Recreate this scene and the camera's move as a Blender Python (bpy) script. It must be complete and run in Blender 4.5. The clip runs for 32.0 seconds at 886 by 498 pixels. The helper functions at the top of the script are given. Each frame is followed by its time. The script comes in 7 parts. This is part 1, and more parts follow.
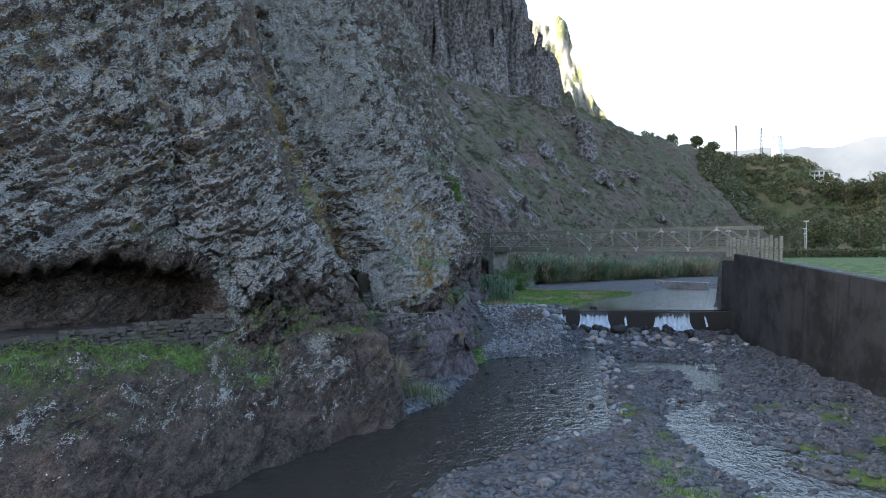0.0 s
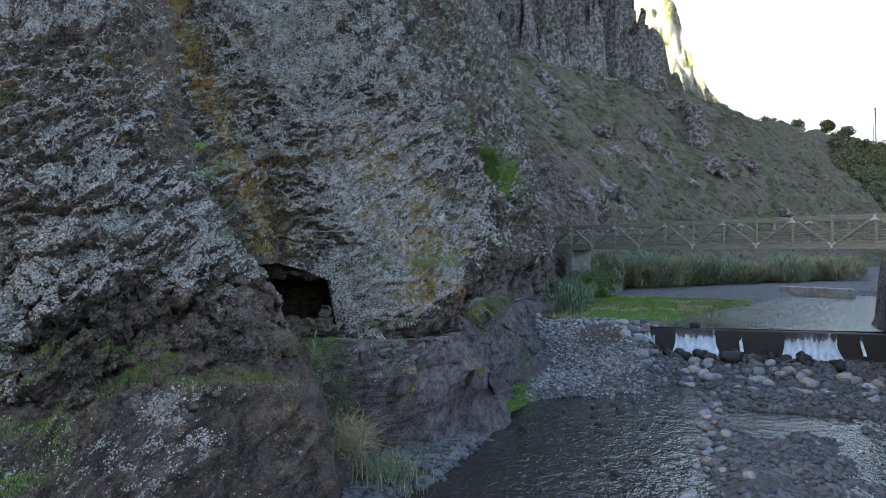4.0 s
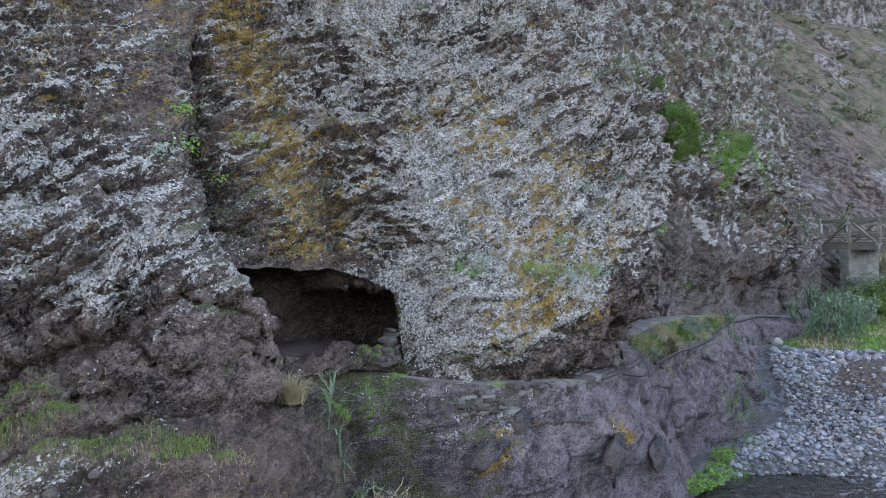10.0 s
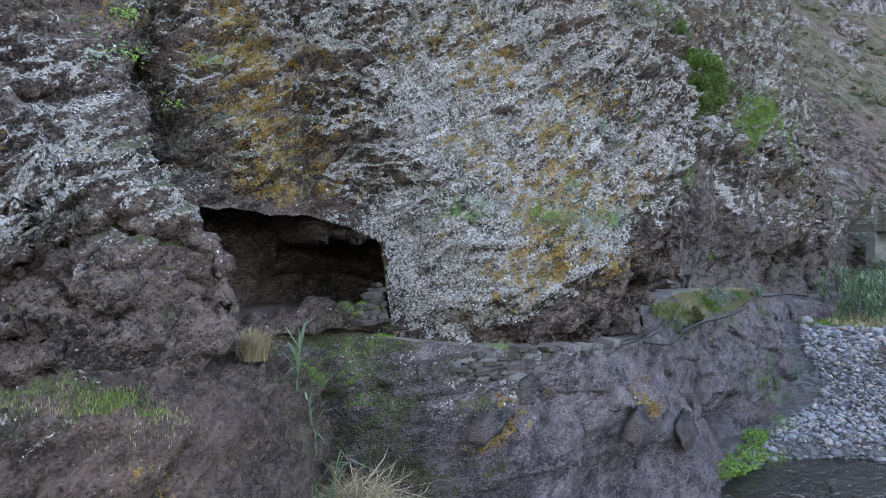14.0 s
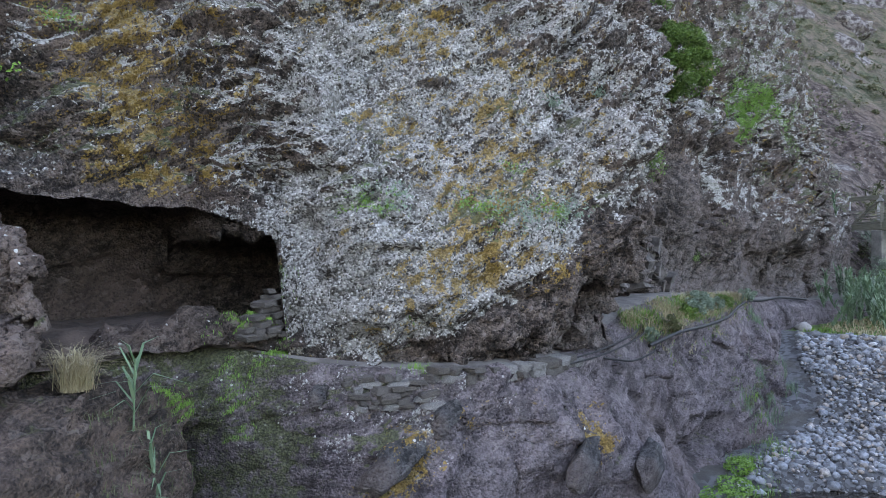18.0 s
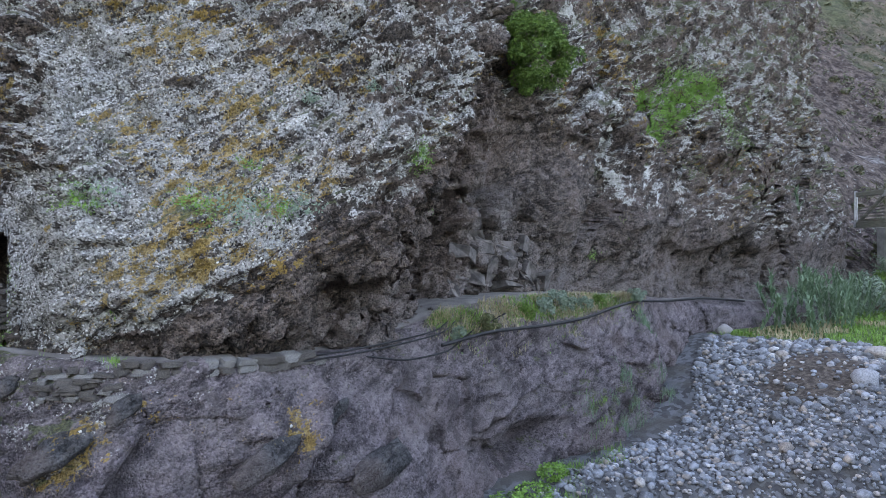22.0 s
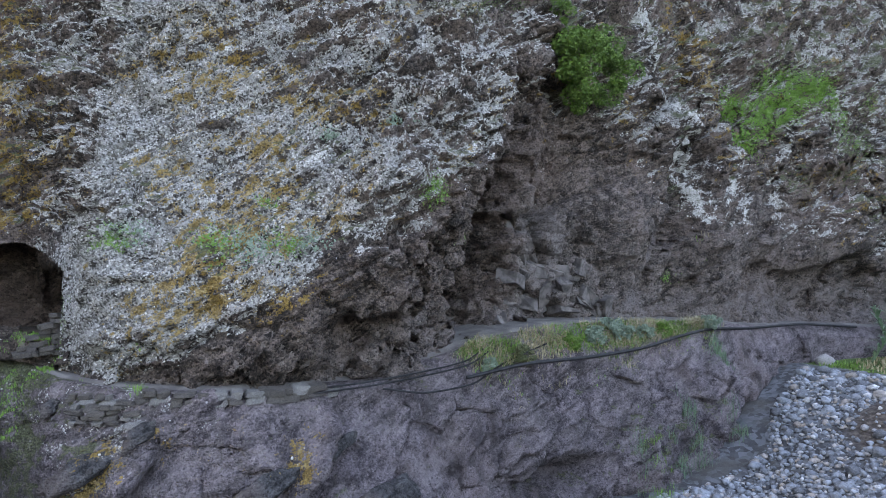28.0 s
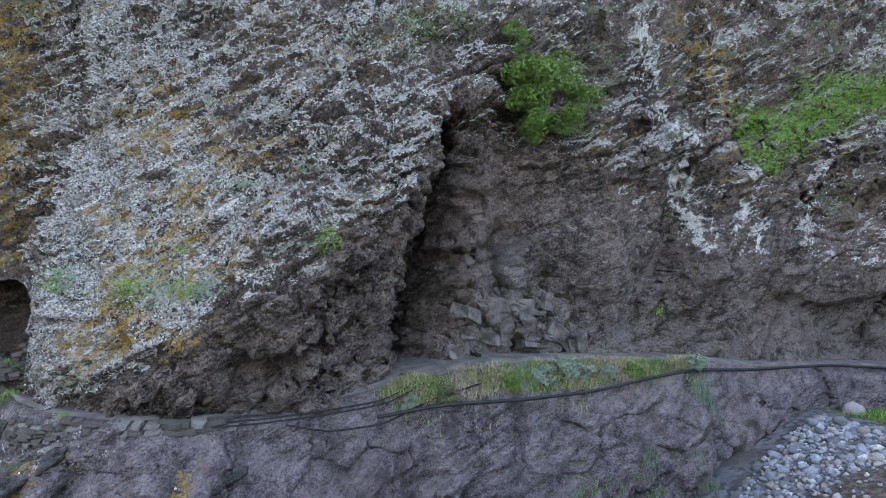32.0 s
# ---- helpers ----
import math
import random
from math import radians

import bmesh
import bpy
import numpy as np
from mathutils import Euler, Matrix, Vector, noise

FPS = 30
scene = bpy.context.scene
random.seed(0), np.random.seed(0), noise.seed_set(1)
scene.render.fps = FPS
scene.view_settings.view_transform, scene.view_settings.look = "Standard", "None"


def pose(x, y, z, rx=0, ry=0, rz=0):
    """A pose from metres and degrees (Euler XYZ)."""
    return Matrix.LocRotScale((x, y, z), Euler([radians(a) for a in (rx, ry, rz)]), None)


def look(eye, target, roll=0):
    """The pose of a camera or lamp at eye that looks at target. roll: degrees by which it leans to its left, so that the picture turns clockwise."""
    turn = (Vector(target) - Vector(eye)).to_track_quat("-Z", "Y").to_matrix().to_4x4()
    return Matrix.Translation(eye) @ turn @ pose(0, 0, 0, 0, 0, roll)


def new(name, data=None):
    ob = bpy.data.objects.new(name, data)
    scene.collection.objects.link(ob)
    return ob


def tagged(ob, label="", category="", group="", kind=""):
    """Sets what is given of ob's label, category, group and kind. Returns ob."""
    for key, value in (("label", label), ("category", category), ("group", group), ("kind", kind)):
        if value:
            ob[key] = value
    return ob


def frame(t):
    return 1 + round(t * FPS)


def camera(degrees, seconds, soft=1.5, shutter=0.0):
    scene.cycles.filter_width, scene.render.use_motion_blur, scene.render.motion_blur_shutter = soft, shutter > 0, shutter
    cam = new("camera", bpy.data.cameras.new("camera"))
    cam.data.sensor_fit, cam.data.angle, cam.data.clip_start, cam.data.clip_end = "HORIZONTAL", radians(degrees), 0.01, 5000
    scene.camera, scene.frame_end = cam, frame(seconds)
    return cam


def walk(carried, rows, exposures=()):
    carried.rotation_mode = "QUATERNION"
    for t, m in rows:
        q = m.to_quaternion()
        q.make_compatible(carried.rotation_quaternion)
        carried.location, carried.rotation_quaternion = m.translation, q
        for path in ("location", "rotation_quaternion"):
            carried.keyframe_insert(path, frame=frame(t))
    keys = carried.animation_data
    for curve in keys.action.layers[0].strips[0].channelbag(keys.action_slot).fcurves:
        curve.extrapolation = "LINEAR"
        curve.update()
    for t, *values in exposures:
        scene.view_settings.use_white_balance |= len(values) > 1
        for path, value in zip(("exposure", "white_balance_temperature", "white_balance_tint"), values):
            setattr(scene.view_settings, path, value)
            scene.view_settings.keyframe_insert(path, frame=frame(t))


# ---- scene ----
cam = camera(66.5, 32.0, 0.85)
PATH = [
    (0, (1.733, -1.156, 6.323), (1.618, 0.84, 6.325), -0.1),
    (0.5, (1.69, -0.149, 6.295), (1.642, 1.85, 6.298), -0.1),
    (1, (1.685, 1.11, 6.272), (1.555, 3.106, 6.275), -0.1),
    (1.5, (1.921, 2.279, 6.257), (1.731, 4.27, 6.26), -0.1),
    (2, (2.254, 3.634, 6.236), (2.027, 5.621, 6.239), -0.1),
    (2.5, (2.665, 4.966, 6.206), (2.42, 6.951, 6.208), -0.1),
    (3, (3.119, 6.495, 6.177), (2.83, 8.474, 6.18), -0.1),
    (3.5, (3.565, 7.898, 6.155), (3.218, 9.868, 6.157), -0.1),
    (5.5, (5.036, 14.0, 6.123), (4.408, 15.899, 6.126), -0.1),
    (6, (5.12, 15.234, 6.117), (4.468, 17.125, 6.12), -0.1),
    (6.5, (5.095, 16.102, 6.124), (4.443, 17.993, 6.127), -0.1),
    (7, (5.08, 16.528, 6.118), (4.372, 18.398, 6.121), -0.1),
    (7.5, (5.108, 16.586, 6.117), (4.373, 18.446, 6.12), -0.1),
    (8, (5.114, 16.607, 6.119), (4.319, 18.443, 6.122), -0.1),
    (8.5, (5.162, 16.59, 6.122), (4.265, 18.378, 6.125), -0.1),
    (9, (5.202, 16.589, 6.133), (4.196, 18.318, 6.135), -0.1),
    (9.5, (5.267, 16.576, 6.143), (4.18, 18.256, 6.145), -0.1),
    (10, (5.319, 16.548, 6.15), (4.196, 18.203, 6.153), -0.1),
    (10.5, (5.371, 16.514, 6.066), (4.236, 18.16, 6.069), -0.1),
    (11, (5.4, 16.489, 5.926), (4.262, 18.134, 5.928), -0.1),
    (11.5, (5.397, 16.515, 5.785), (4.258, 18.159, 5.788), -0.1),
    (12, (5.34, 16.651, 5.631), (4.202, 18.295, 5.634), -0.1),
    (12.5, (5.214, 16.904, 5.501), (4.076, 18.549, 5.504), -0.1),
    (13, (5.014, 17.285, 5.366), (3.875, 18.929, 5.369), -0.1),
    (13.5, (4.763, 17.719, 5.24), (3.622, 19.362, 5.242), -0.1),
    (14, (4.464, 18.222, 5.149), (3.323, 19.865, 5.152), -0.1),
    (14.5, (4.181, 18.678, 5.124), (3.042, 20.322, 5.127), -0.1),
    (16.5, (3.401, 20.006, 5.134), (2.291, 21.67, 5.137), -0.1),
    (17, (3.504, 20.081, 5.138), (2.395, 21.745, 5.141), -0.1),
    (17.5, (3.832, 20.318, 5.138), (2.714, 21.977, 5.141), -0.1),
    (18, (4.415, 20.721, 5.136), (3.262, 22.355, 5.138), -0.1),
    (18.5, (5.076, 21.236, 5.129), (3.913, 22.863, 5.132), -0.1),
    (19, (5.936, 21.871, 5.125), (4.747, 23.48, 5.128), -0.1),
    (19.5, (6.672, 22.446, 5.114), (5.44, 24.021, 5.117), -0.1),
    (20, (7.299, 22.976, 5.099), (6.016, 24.51, 5.102), -0.1),
    (20.5, (7.805, 23.411, 5.091), (6.482, 24.911, 5.094), -0.1),
    (21, (8.231, 23.806, 5.08), (6.898, 25.297, 5.082), -0.1),
    (21.5, (8.428, 24.01, 5.075), (7.094, 25.501, 5.078), -0.1),
    (22, (8.496, 24.077, 5.074), (7.162, 25.568, 5.076), -0.1),
    (22.5, (8.517, 24.099, 5.072), (7.174, 25.58, 5.075), -0.1),
    (23, (8.555, 24.146, 5.072), (7.18, 25.599, 5.075), -0.1),
    (23.5, (8.593, 24.218, 5.074), (7.188, 25.641, 5.077), -0.1),
    (24, (8.673, 24.308, 5.07), (7.249, 25.713, 5.073), -0.1),
    (24.5, (8.786, 24.399, 5.07), (7.317, 25.757, 5.073), -0.1),
    (25, (8.899, 24.52, 5.093), (7.387, 25.83, 5.096), -0.1),
    (25.5, (8.985, 24.632, 5.159), (7.462, 25.928, 5.161), -0.1),
    (27.5, (9.544, 25.337, 5.51), (7.96, 26.557, 5.512), -0.1),
    (28, (9.806, 25.698, 5.629), (8.194, 26.882, 5.632), -0.1),
    (28.5, (10.067, 26.091, 5.73), (8.429, 27.238, 5.733), -0.1),
    (29, (10.364, 26.547, 5.843), (8.696, 27.65, 5.846), -0.1),
    (29.5, (10.646, 26.983, 5.946), (8.948, 28.04, 5.949), -0.1),
    (30, (10.94, 27.469, 6.054), (9.21, 28.473, 6.056), -0.1),
    (30.5, (11.239, 27.953, 6.139), (9.48, 28.903, 6.142), -0.1),
    (31, (11.55, 28.491, 6.223), (9.76, 29.382, 6.225), -0.1),
    (31.5, (11.815, 28.99, 6.297), (9.998, 29.827, 6.3), -0.1),
    (32, (12.09, 29.537, 6.376), (10.247, 30.313, 6.379), -0.1),
]
walk(cam, [(t, look(eye, target, roll)) for t, eye, target, roll in PATH], [(0, 2.9, 6650, 14), (1.2, 2.72, 6650, 15), (3.5, 2.85, 6850, 15), (5.5, 3.5, 7500, 17), (10, 3.91, 7800, 23), (16, 3.98, 7750, 23), (22, 3.93, 7750, 23), (32, 3.97, 7650, 23)])

# ---- world, sun, exposure ----
world = bpy.data.worlds.new("world")
scene.world = world
world.use_nodes = True
wn, wl = world.node_tree.nodes, world.node_tree.links
wn.clear()
sky = wn.new("ShaderNodeTexSky")
sky.sky_type = "NISHITA"
sky.sun_disc = False
SUN_EL, SUN_AZ = 15.0, 262.0            # degrees; azimuth clockwise from +y
sky.sun_elevation, sky.sun_rotation = radians(SUN_EL), radians(SUN_AZ)
sky.air_density, sky.dust_density, sky.ozone_density = 1.0, 3.0, 1.0
bg = wn.new("ShaderNodeBackground")
bg.inputs["Strength"].default_value = 0.15
wo = wn.new("ShaderNodeOutputWorld")
wl.new(sky.outputs[0], bg.inputs[0])
wl.new(bg.outputs[0], wo.inputs[0])
sun = new("sun", bpy.data.lights.new("sun", "SUN"))
sun.data.energy, sun.data.angle, sun.data.color = 2.0, radians(0.5), (1.0, 0.88, 0.7)
_az, _el = radians(SUN_AZ), radians(SUN_EL)
_d = Vector((math.sin(_az) * math.cos(_el), math.cos(_az) * math.cos(_el), math.sin(_el)))
sun.matrix_world = look(_d * 50, (0, 0, 0))

# ---- noise and mesh tools ----
_perm = np.random.RandomState(7).permutation(256)
_perm = np.concatenate([_perm, _perm, _perm])
_grad = np.random.RandomState(8).normal(size=(256, 3))
_grad /= np.linalg.norm(_grad, axis=1)[:, None]


def perlin(p):
    """Gradient noise of points (n, 3), about -0.7 to 0.7."""
    i = np.floor(p).astype(int)
    f = p - i
    u = f * f * f * (f * (f * 6 - 15) + 10)
    i &= 255
    total = np.zeros(len(p))
    for dx in (0, 1):
        wx = u[:, 0] if dx else 1 - u[:, 0]
        for dy in (0, 1):
            wy = u[:, 1] if dy else 1 - u[:, 1]
            for dz in (0, 1):
                wz = u[:, 2] if dz else 1 - u[:, 2]
                h = _perm[_perm[_perm[i[:, 0] + dx] + i[:, 1] + dy] + i[:, 2] + dz]
                g = _grad[h]
                total += wx * wy * wz * (g[:, 0] * (f[:, 0] - dx) + g[:, 1] * (f[:, 1] - dy) + g[:, 2] * (f[:, 2] - dz))
    return total * 1.5


def fbm(p, octaves=4, gain=0.5, ridged=False):
    total, amp = np.zeros(len(p)), 1.0
    for k in range(octaves):
        v = perlin(p * 2.03**k + 17.3 * k)
        total += amp * (0.5 - 2 * np.abs(v) if ridged else v)
        amp *= gain
    return total


def worley(p, seed=0):
    """Distance to the nearest and the second nearest scattered point, and a number of the nearest cell."""
    i = np.floor(p).astype(int)
    best, second, cell = np.full(len(p), 9.0), np.full(len(p), 9.0), np.zeros(len(p))
    for dx in (-1, 0, 1):
        for dy in (-1, 0, 1):
            for dz in (-1, 0, 1):
                j = i + (dx, dy, dz)
                h = _perm[_perm[_perm[(j[:, 0] + seed) & 255] + (j[:, 1] & 255)] + (j[:, 2] & 255)]
                q = j + np.stack([_perm[h], _perm[h + 91], _perm[h + 173]], 1) / 255.0
                d = np.linalg.norm(p - q, axis=1)
                closer = d < best
                second = np.where(closer, best, np.minimum(second, d))
                cell = np.where(closer, h / 255.0, cell)
                best = np.where(closer, d, best)
    return best, second, cell


def smooth(a, b, x):
    t = np.clip((np.asarray(x, float) - a) / (b - a), 0, 1)
    return t * t * (3 - 2 * t)


def bump(x, centre, width):
    return np.exp(-(((np.asarray(x, float) - centre) / width) ** 2))


def mesh_from(name, verts, faces, material, smooth_shade=True, attrs=None):
    me = bpy.data.meshes.new(name)
    verts, faces = np.asarray(verts, np.float32), np.asarray(faces, np.int32)
    n, k = len(faces), faces.shape[1]
    me.vertices.add(len(verts))
    me.vertices.foreach_set("co", verts.ravel())
    me.loops.add(n * k)
    me.loops.foreach_set("vertex_index", faces.ravel())
    me.polygons.add(n)
    me.polygons.foreach_set("loop_start", np.arange(0, n * k, k, dtype=np.int32))
    me.polygons.foreach_set("use_smooth", np.full(n, smooth_shade, bool))
    me.update(calc_edges=True)
    for key, values in (attrs or {}).items():
        me.attributes.new(key, "FLOAT", "POINT").data.foreach_set("value", np.asarray(values, np.float32).ravel())
    if material:
        me.materials.append(material)
    return me


def grid_faces(nu, nv, flip=False):
    a = np.arange(nu * nv).reshape(nu, nv)
    q = np.stack([a[:-1, :-1], a[1:, :-1], a[1:, 1:], a[:-1, 1:]], -1).reshape(-1, 4)
    return q[:, ::-1] if flip else q


def grid_normals(P):
    du, dv = np.gradient(P, axis=0), np.gradient(P, axis=1)
    n = np.cross(du, dv)
    return n / (np.linalg.norm(n, axis=-1, keepdims=True) + 1e-9)


def interp_rows(keys, table, k):
    """Rows of a table, blended smoothly (monotone) along its keys."""
    keys, table = np.asarray(keys, float), np.asarray(table, float)
    k = np.clip(np.asarray(k, float), keys[0], keys[-1])
    i = np.clip(np.searchsorted(keys, k) - 1, 0, len(keys) - 2)
    t = (k - keys[i]) / (keys[i + 1] - keys[i])
    slope = np.diff(table, axis=0) / np.diff(keys)[:, None]
    m = np.zeros_like(table)
    m[1:-1] = np.where(slope[:-1] * slope[1:] > 0, 2 * slope[:-1] * slope[1:] / (slope[:-1] + slope[1:] + 1e-12), 0)
    m[0], m[-1] = slope[0], slope[-1]
    h = (keys[i + 1] - keys[i])[:, None]
    t = t[:, None]
    return (2 * t**3 - 3 * t**2 + 1) * table[i] + (t**3 - 2 * t**2 + t) * h * m[i] + (-2 * t**3 + 3 * t**2) * table[i + 1] + (t**3 - t**2) * h * m[i + 1]


def table2(ykeys, zkeys, table, y, z):
    """Values of a table at all (y, z) of two axes: shape (len(y), len(z))."""
    along = interp_rows(ykeys, table, y)
    return interp_rows(zkeys, along.T, z).T

# ---- materials ----
def material(name, build):
    m = bpy.data.materials.new(name)
    m.use_nodes = True
    nt = m.node_tree
    bsdf = nt.nodes["Principled BSDF"]
    build(Nodes(nt), bsdf)
    return m


class Nodes:
    def __init__(self, nt):
        self.nt = nt
        self.coord = self.add("ShaderNodeTexCoord").outputs["Object"]

    def add(self, kind, **values):
        n = self.nt.nodes.new(kind)
        for key, v in values.items():
            n.inputs[key].default_value = v
        return n

    def link(self, a, b):
        self.nt.links.new(a, b)

    def scaled(self, s):
        m = self.add("ShaderNodeMapping")
        m.inputs["Scale"].default_value = s
        self.link(self.coord, m.inputs["Vector"])
        return m.outputs[0]

    def noise(self, scale, detail=5.0, rough=0.55, vec=None, distort=0.0):
        n = self.add("ShaderNodeTexNoise", Scale=scale, Detail=detail, Roughness=rough, Distortion=distort)
        self.link(vec or self.coord, n.inputs["Vector"])
        return n.outputs["Fac"]

    def voronoi(self, scale, vec=None, feature="F1", out="Distance"):
        n = self.add("ShaderNodeTexVoronoi", Scale=scale)
        n.feature = feature
        self.link(vec or self.coord, n.inputs["Vector"])
        return n.outputs[out]

    def attr(self, name):
        n = self.add("ShaderNodeAttribute")
        n.attribute_name = name
        return n.outputs["Fac"]

    def rand(self):
        return self.add("ShaderNodeObjectInfo").outputs["Random"]

    def island(self):
        return self.add("ShaderNodeNewGeometry").outputs["Random Per Island"]

    def step(self, v, lo, hi):
        n = self.add("ShaderNodeMapRange")
        n.interpolation_type = "SMOOTHSTEP"
        n.inputs["From Min"].default_value, n.inputs["From Max"].default_value = lo, hi
        self.link(v, n.inputs["Value"])
        return n.outputs["Result"]

    def math(self, op, a, b=None):
        n = self.add("ShaderNodeMath")
        n.operation = op
        for k, v in enumerate((a, b)):
            if v is None:
                continue
            if isinstance(v, (int, float)):
                n.inputs[k].default_value = v
            else:
                self.link(v, n.inputs[k])
        return n.outputs[0]

    def warped(self, scale, amount):
        """Places pushed about by noise, so that cells lose their regular shape."""
        n = self.add("ShaderNodeTexNoise", Scale=scale, Detail=3.0)
        self.link(self.coord, n.inputs["Vector"])
        m = self.add("ShaderNodeVectorMath")
        m.operation = "MULTIPLY_ADD"
        m.inputs[1].default_value = (amount, amount, amount)
        self.link(n.outputs["Color"], m.inputs[0])
        self.link(self.coord, m.inputs[2])
        return m.outputs[0]

    def total(self, *terms):
        """A weighted sum."""
        out = None
        for v, w in terms:
            t = self.math("MULTIPLY", v, w)
            out = t if out is None else self.math("ADD", out, t)
        return out

    def mix(self, fac, a, b):
        n = self.add("ShaderNodeMix")
        n.data_type = "RGBA"
        for sock, v in ((n.inputs["Factor"], fac), (n.inputs["A"], a), (n.inputs["B"], b)):
            if isinstance(v, (int, float)):
                sock.default_value = v
            elif isinstance(v, tuple):
                sock.default_value = (*v, 1) if len(v) == 3 else v
            else:
                self.link(v, sock)
        return n.outputs["Result"]

    def bumped(self, bsdf, height, strength=0.5, distance=0.02):
        n = self.add("ShaderNodeBump", Strength=strength, Distance=distance)
        self.link(height, n.inputs["Height"])
        self.link(n.outputs[0], bsdf.inputs["Normal"])


def rock_nodes(N, b, dark=(0.013, 0.0105, 0.010), light=(0.162, 0.126, 0.112), crust_a=(0.335, 0.33, 0.32), crust_b=(0.062, 0.058, 0.055), grain=1.0, stain=0.0, relief=1.0, wide=1.0):
    """Weathered conglomerate in slanting beds: grit, crusts of lichen that follow the beds, ochre patches, moss."""
    warp = N.warped(5.0, 0.07)
    # beds rise to the north; what grows and breaks on the rock runs along them
    turn = N.add("ShaderNodeMapping")
    turn.inputs["Rotation"].default_value = (radians(-29), 0, 0)
    N.link(warp, turn.inputs["Vector"])
    flat = N.add("ShaderNodeMapping")
    flat.inputs["Scale"].default_value = (0.8, 0.30, 1.5)
    N.link(turn.outputs[0], flat.inputs["Vector"])
    along = flat.outputs[0]
    big, mid = N.noise(0.5, 3), N.noise(2.3, 6, 0.62)
    beds = N.noise(6.0, 8, 0.68, along, 0.25)
    band = N.noise(1.9, 8, 0.72, along, 0.5)
    patch = N.noise(1.25, 7, 0.68)
    grit, fine = N.noise(30.0, 4, 0.72), N.noise(85.0, 2, 0.6)
    jig = N.warped(22.0, 0.03)
    pebble, pebble_d = N.voronoi(13.0, warp, out="Color"), N.voronoi(13.0, warp)
    chip, chip_d = N.voronoi(30.0, jig, out="Color"), N.voronoi(30.0, jig)
    tone = N.total((beds, 0.55), (mid, 0.40), (grit, 0.40), (pebble, 0.16 * grain), (chip, 0.16), (big, 0.25), (fine, 0.15))
    centre = 0.08 * grain + 0.955
    base = N.mix(N.step(tone, centre - 0.17 * wide, centre + 0.21 * wide), dark, light)
    base = N.mix(N.math("MULTIPLY", N.step(pebble, 0.80, 0.82), 0.45 * grain), base, (0.17, 0.15, 0.14))
    base = N.mix(N.math("MULTIPLY", N.step(big, 0.5, 0.62), 0.35), base, (0.10, 0.07, 0.06))
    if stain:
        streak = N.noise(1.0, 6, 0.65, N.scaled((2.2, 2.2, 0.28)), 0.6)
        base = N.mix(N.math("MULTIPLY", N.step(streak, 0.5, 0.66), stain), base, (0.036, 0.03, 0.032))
        base = N.mix(N.math("MULTIPLY", N.step(streak, 0.44, 0.30), 0.5 * stain), base, (0.155, 0.138, 0.142))
    base = N.mix(N.math("MULTIPLY", N.attr("dust"), N.step(N.total((mid, 0.7), (grit, 0.3)), 0.36, 0.6)), base, (0.150, 0.133, 0.132))
    amount = N.attr("lichen")
    base = N.mix(N.math("MULTIPLY", N.step(amount, 0.3, 0.75), 0.55), base, N.mix(N.step(tone, centre - 0.2, centre + 0.24), (0.045, 0.041, 0.038), (0.19, 0.18, 0.17)))
    field = N.total((band, 0.85), (beds, 0.30), (patch, 0.70), (grit, 0.26), (pebble, 0.10 * grain), (chip, 0.16))
    level = N.total((field, 1.0), (amount, 0.55))
    crust = N.step(level, 1.47, 1.50)
    pale = N.total((grit, 0.75), (beds, 0.50), (patch, 0.40), (fine, 0.35), (pebble, 0.15 * grain), (chip, 0.42))
    skin = N.mix(N.step(pale, 1.08, 1.46), crust_b, crust_a)
    skin = N.mix(N.math("MULTIPLY", N.step(N.noise(0.8, 5, 0.6), 0.5, 0.64), 0.4), skin, (0.125, 0.112, 0.09))
    col = N.mix(N.math("MULTIPLY", crust, 0.92), base, skin)
    fleck = N.math("MULTIPLY", N.step(chip, 0.74, 0.75), N.step(chip_d, 0.48, 0.42))
    col = N.mix(N.math("MULTIPLY", fleck, N.total((crust, 0.5), (grit, 0.6 * grain))), col, N.mix(crust, (0.14, 0.12, 0.112), (0.46, 0.455, 0.44)))
    # some chips darkened at random, the shade of small pits put into the colour
    pit_shade = N.math("MULTIPLY", N.step(chip, 0.27, 0.26), N.step(chip_d, 0.5, 0.42))
    col = N.mix(N.math("MULTIPLY", pit_shade, 0.15 + 0.55 * grain), col, N.mix(crust, dark, (0.045, 0.041, 0.038)))
    # thick white crusts, in ragged blots
    blot = N.total((N.noise(2.6, 7, 0.74, along), 1.0), (grit, 0.25), (amount, 0.07), (patch, 0.35))
    blot = N.math("MULTIPLY", N.step(N.math("ADD", blot, N.math("MULTIPLY", chip, 0.12)), 1.10, 1.12), N.step(amount, 0.08, 0.2))
    col = N.mix(blot, col, N.mix(N.step(N.total((grit, 0.6), (fine, 0.4)), 0.38, 0.62), (0.16, 0.155, 0.15), (0.50, 0.495, 0.48)))
    dist, tag = N.voronoi(11.0, warp), N.voronoi(11.0, warp, out="Color")
    rim = N.total((tag, 0.9), (dist, -1.0), (grit, 0.45), (patch, 0.45))
    col = N.mix(N.math("MULTIPLY", N.step(rim, 1.04, 1.06), N.step(amount, 0.02 + 0.2 * (1 - grain), 0.12 + 0.4 * (1 - grain))), col, (0.46, 0.455, 0.44))
    col = N.mix(N.step(N.total((N.attr("white"), 0.8), (grit, 1.5), (mid, 0.9), (chip, 0.2)), 1.84, 1.98), col, N.mix(N.step(N.total((grit, 0.6), (fine, 0.4)), 0.36, 0.6), (0.20, 0.195, 0.19), (0.50, 0.495, 0.48)))
    och = N.attr("ochre")
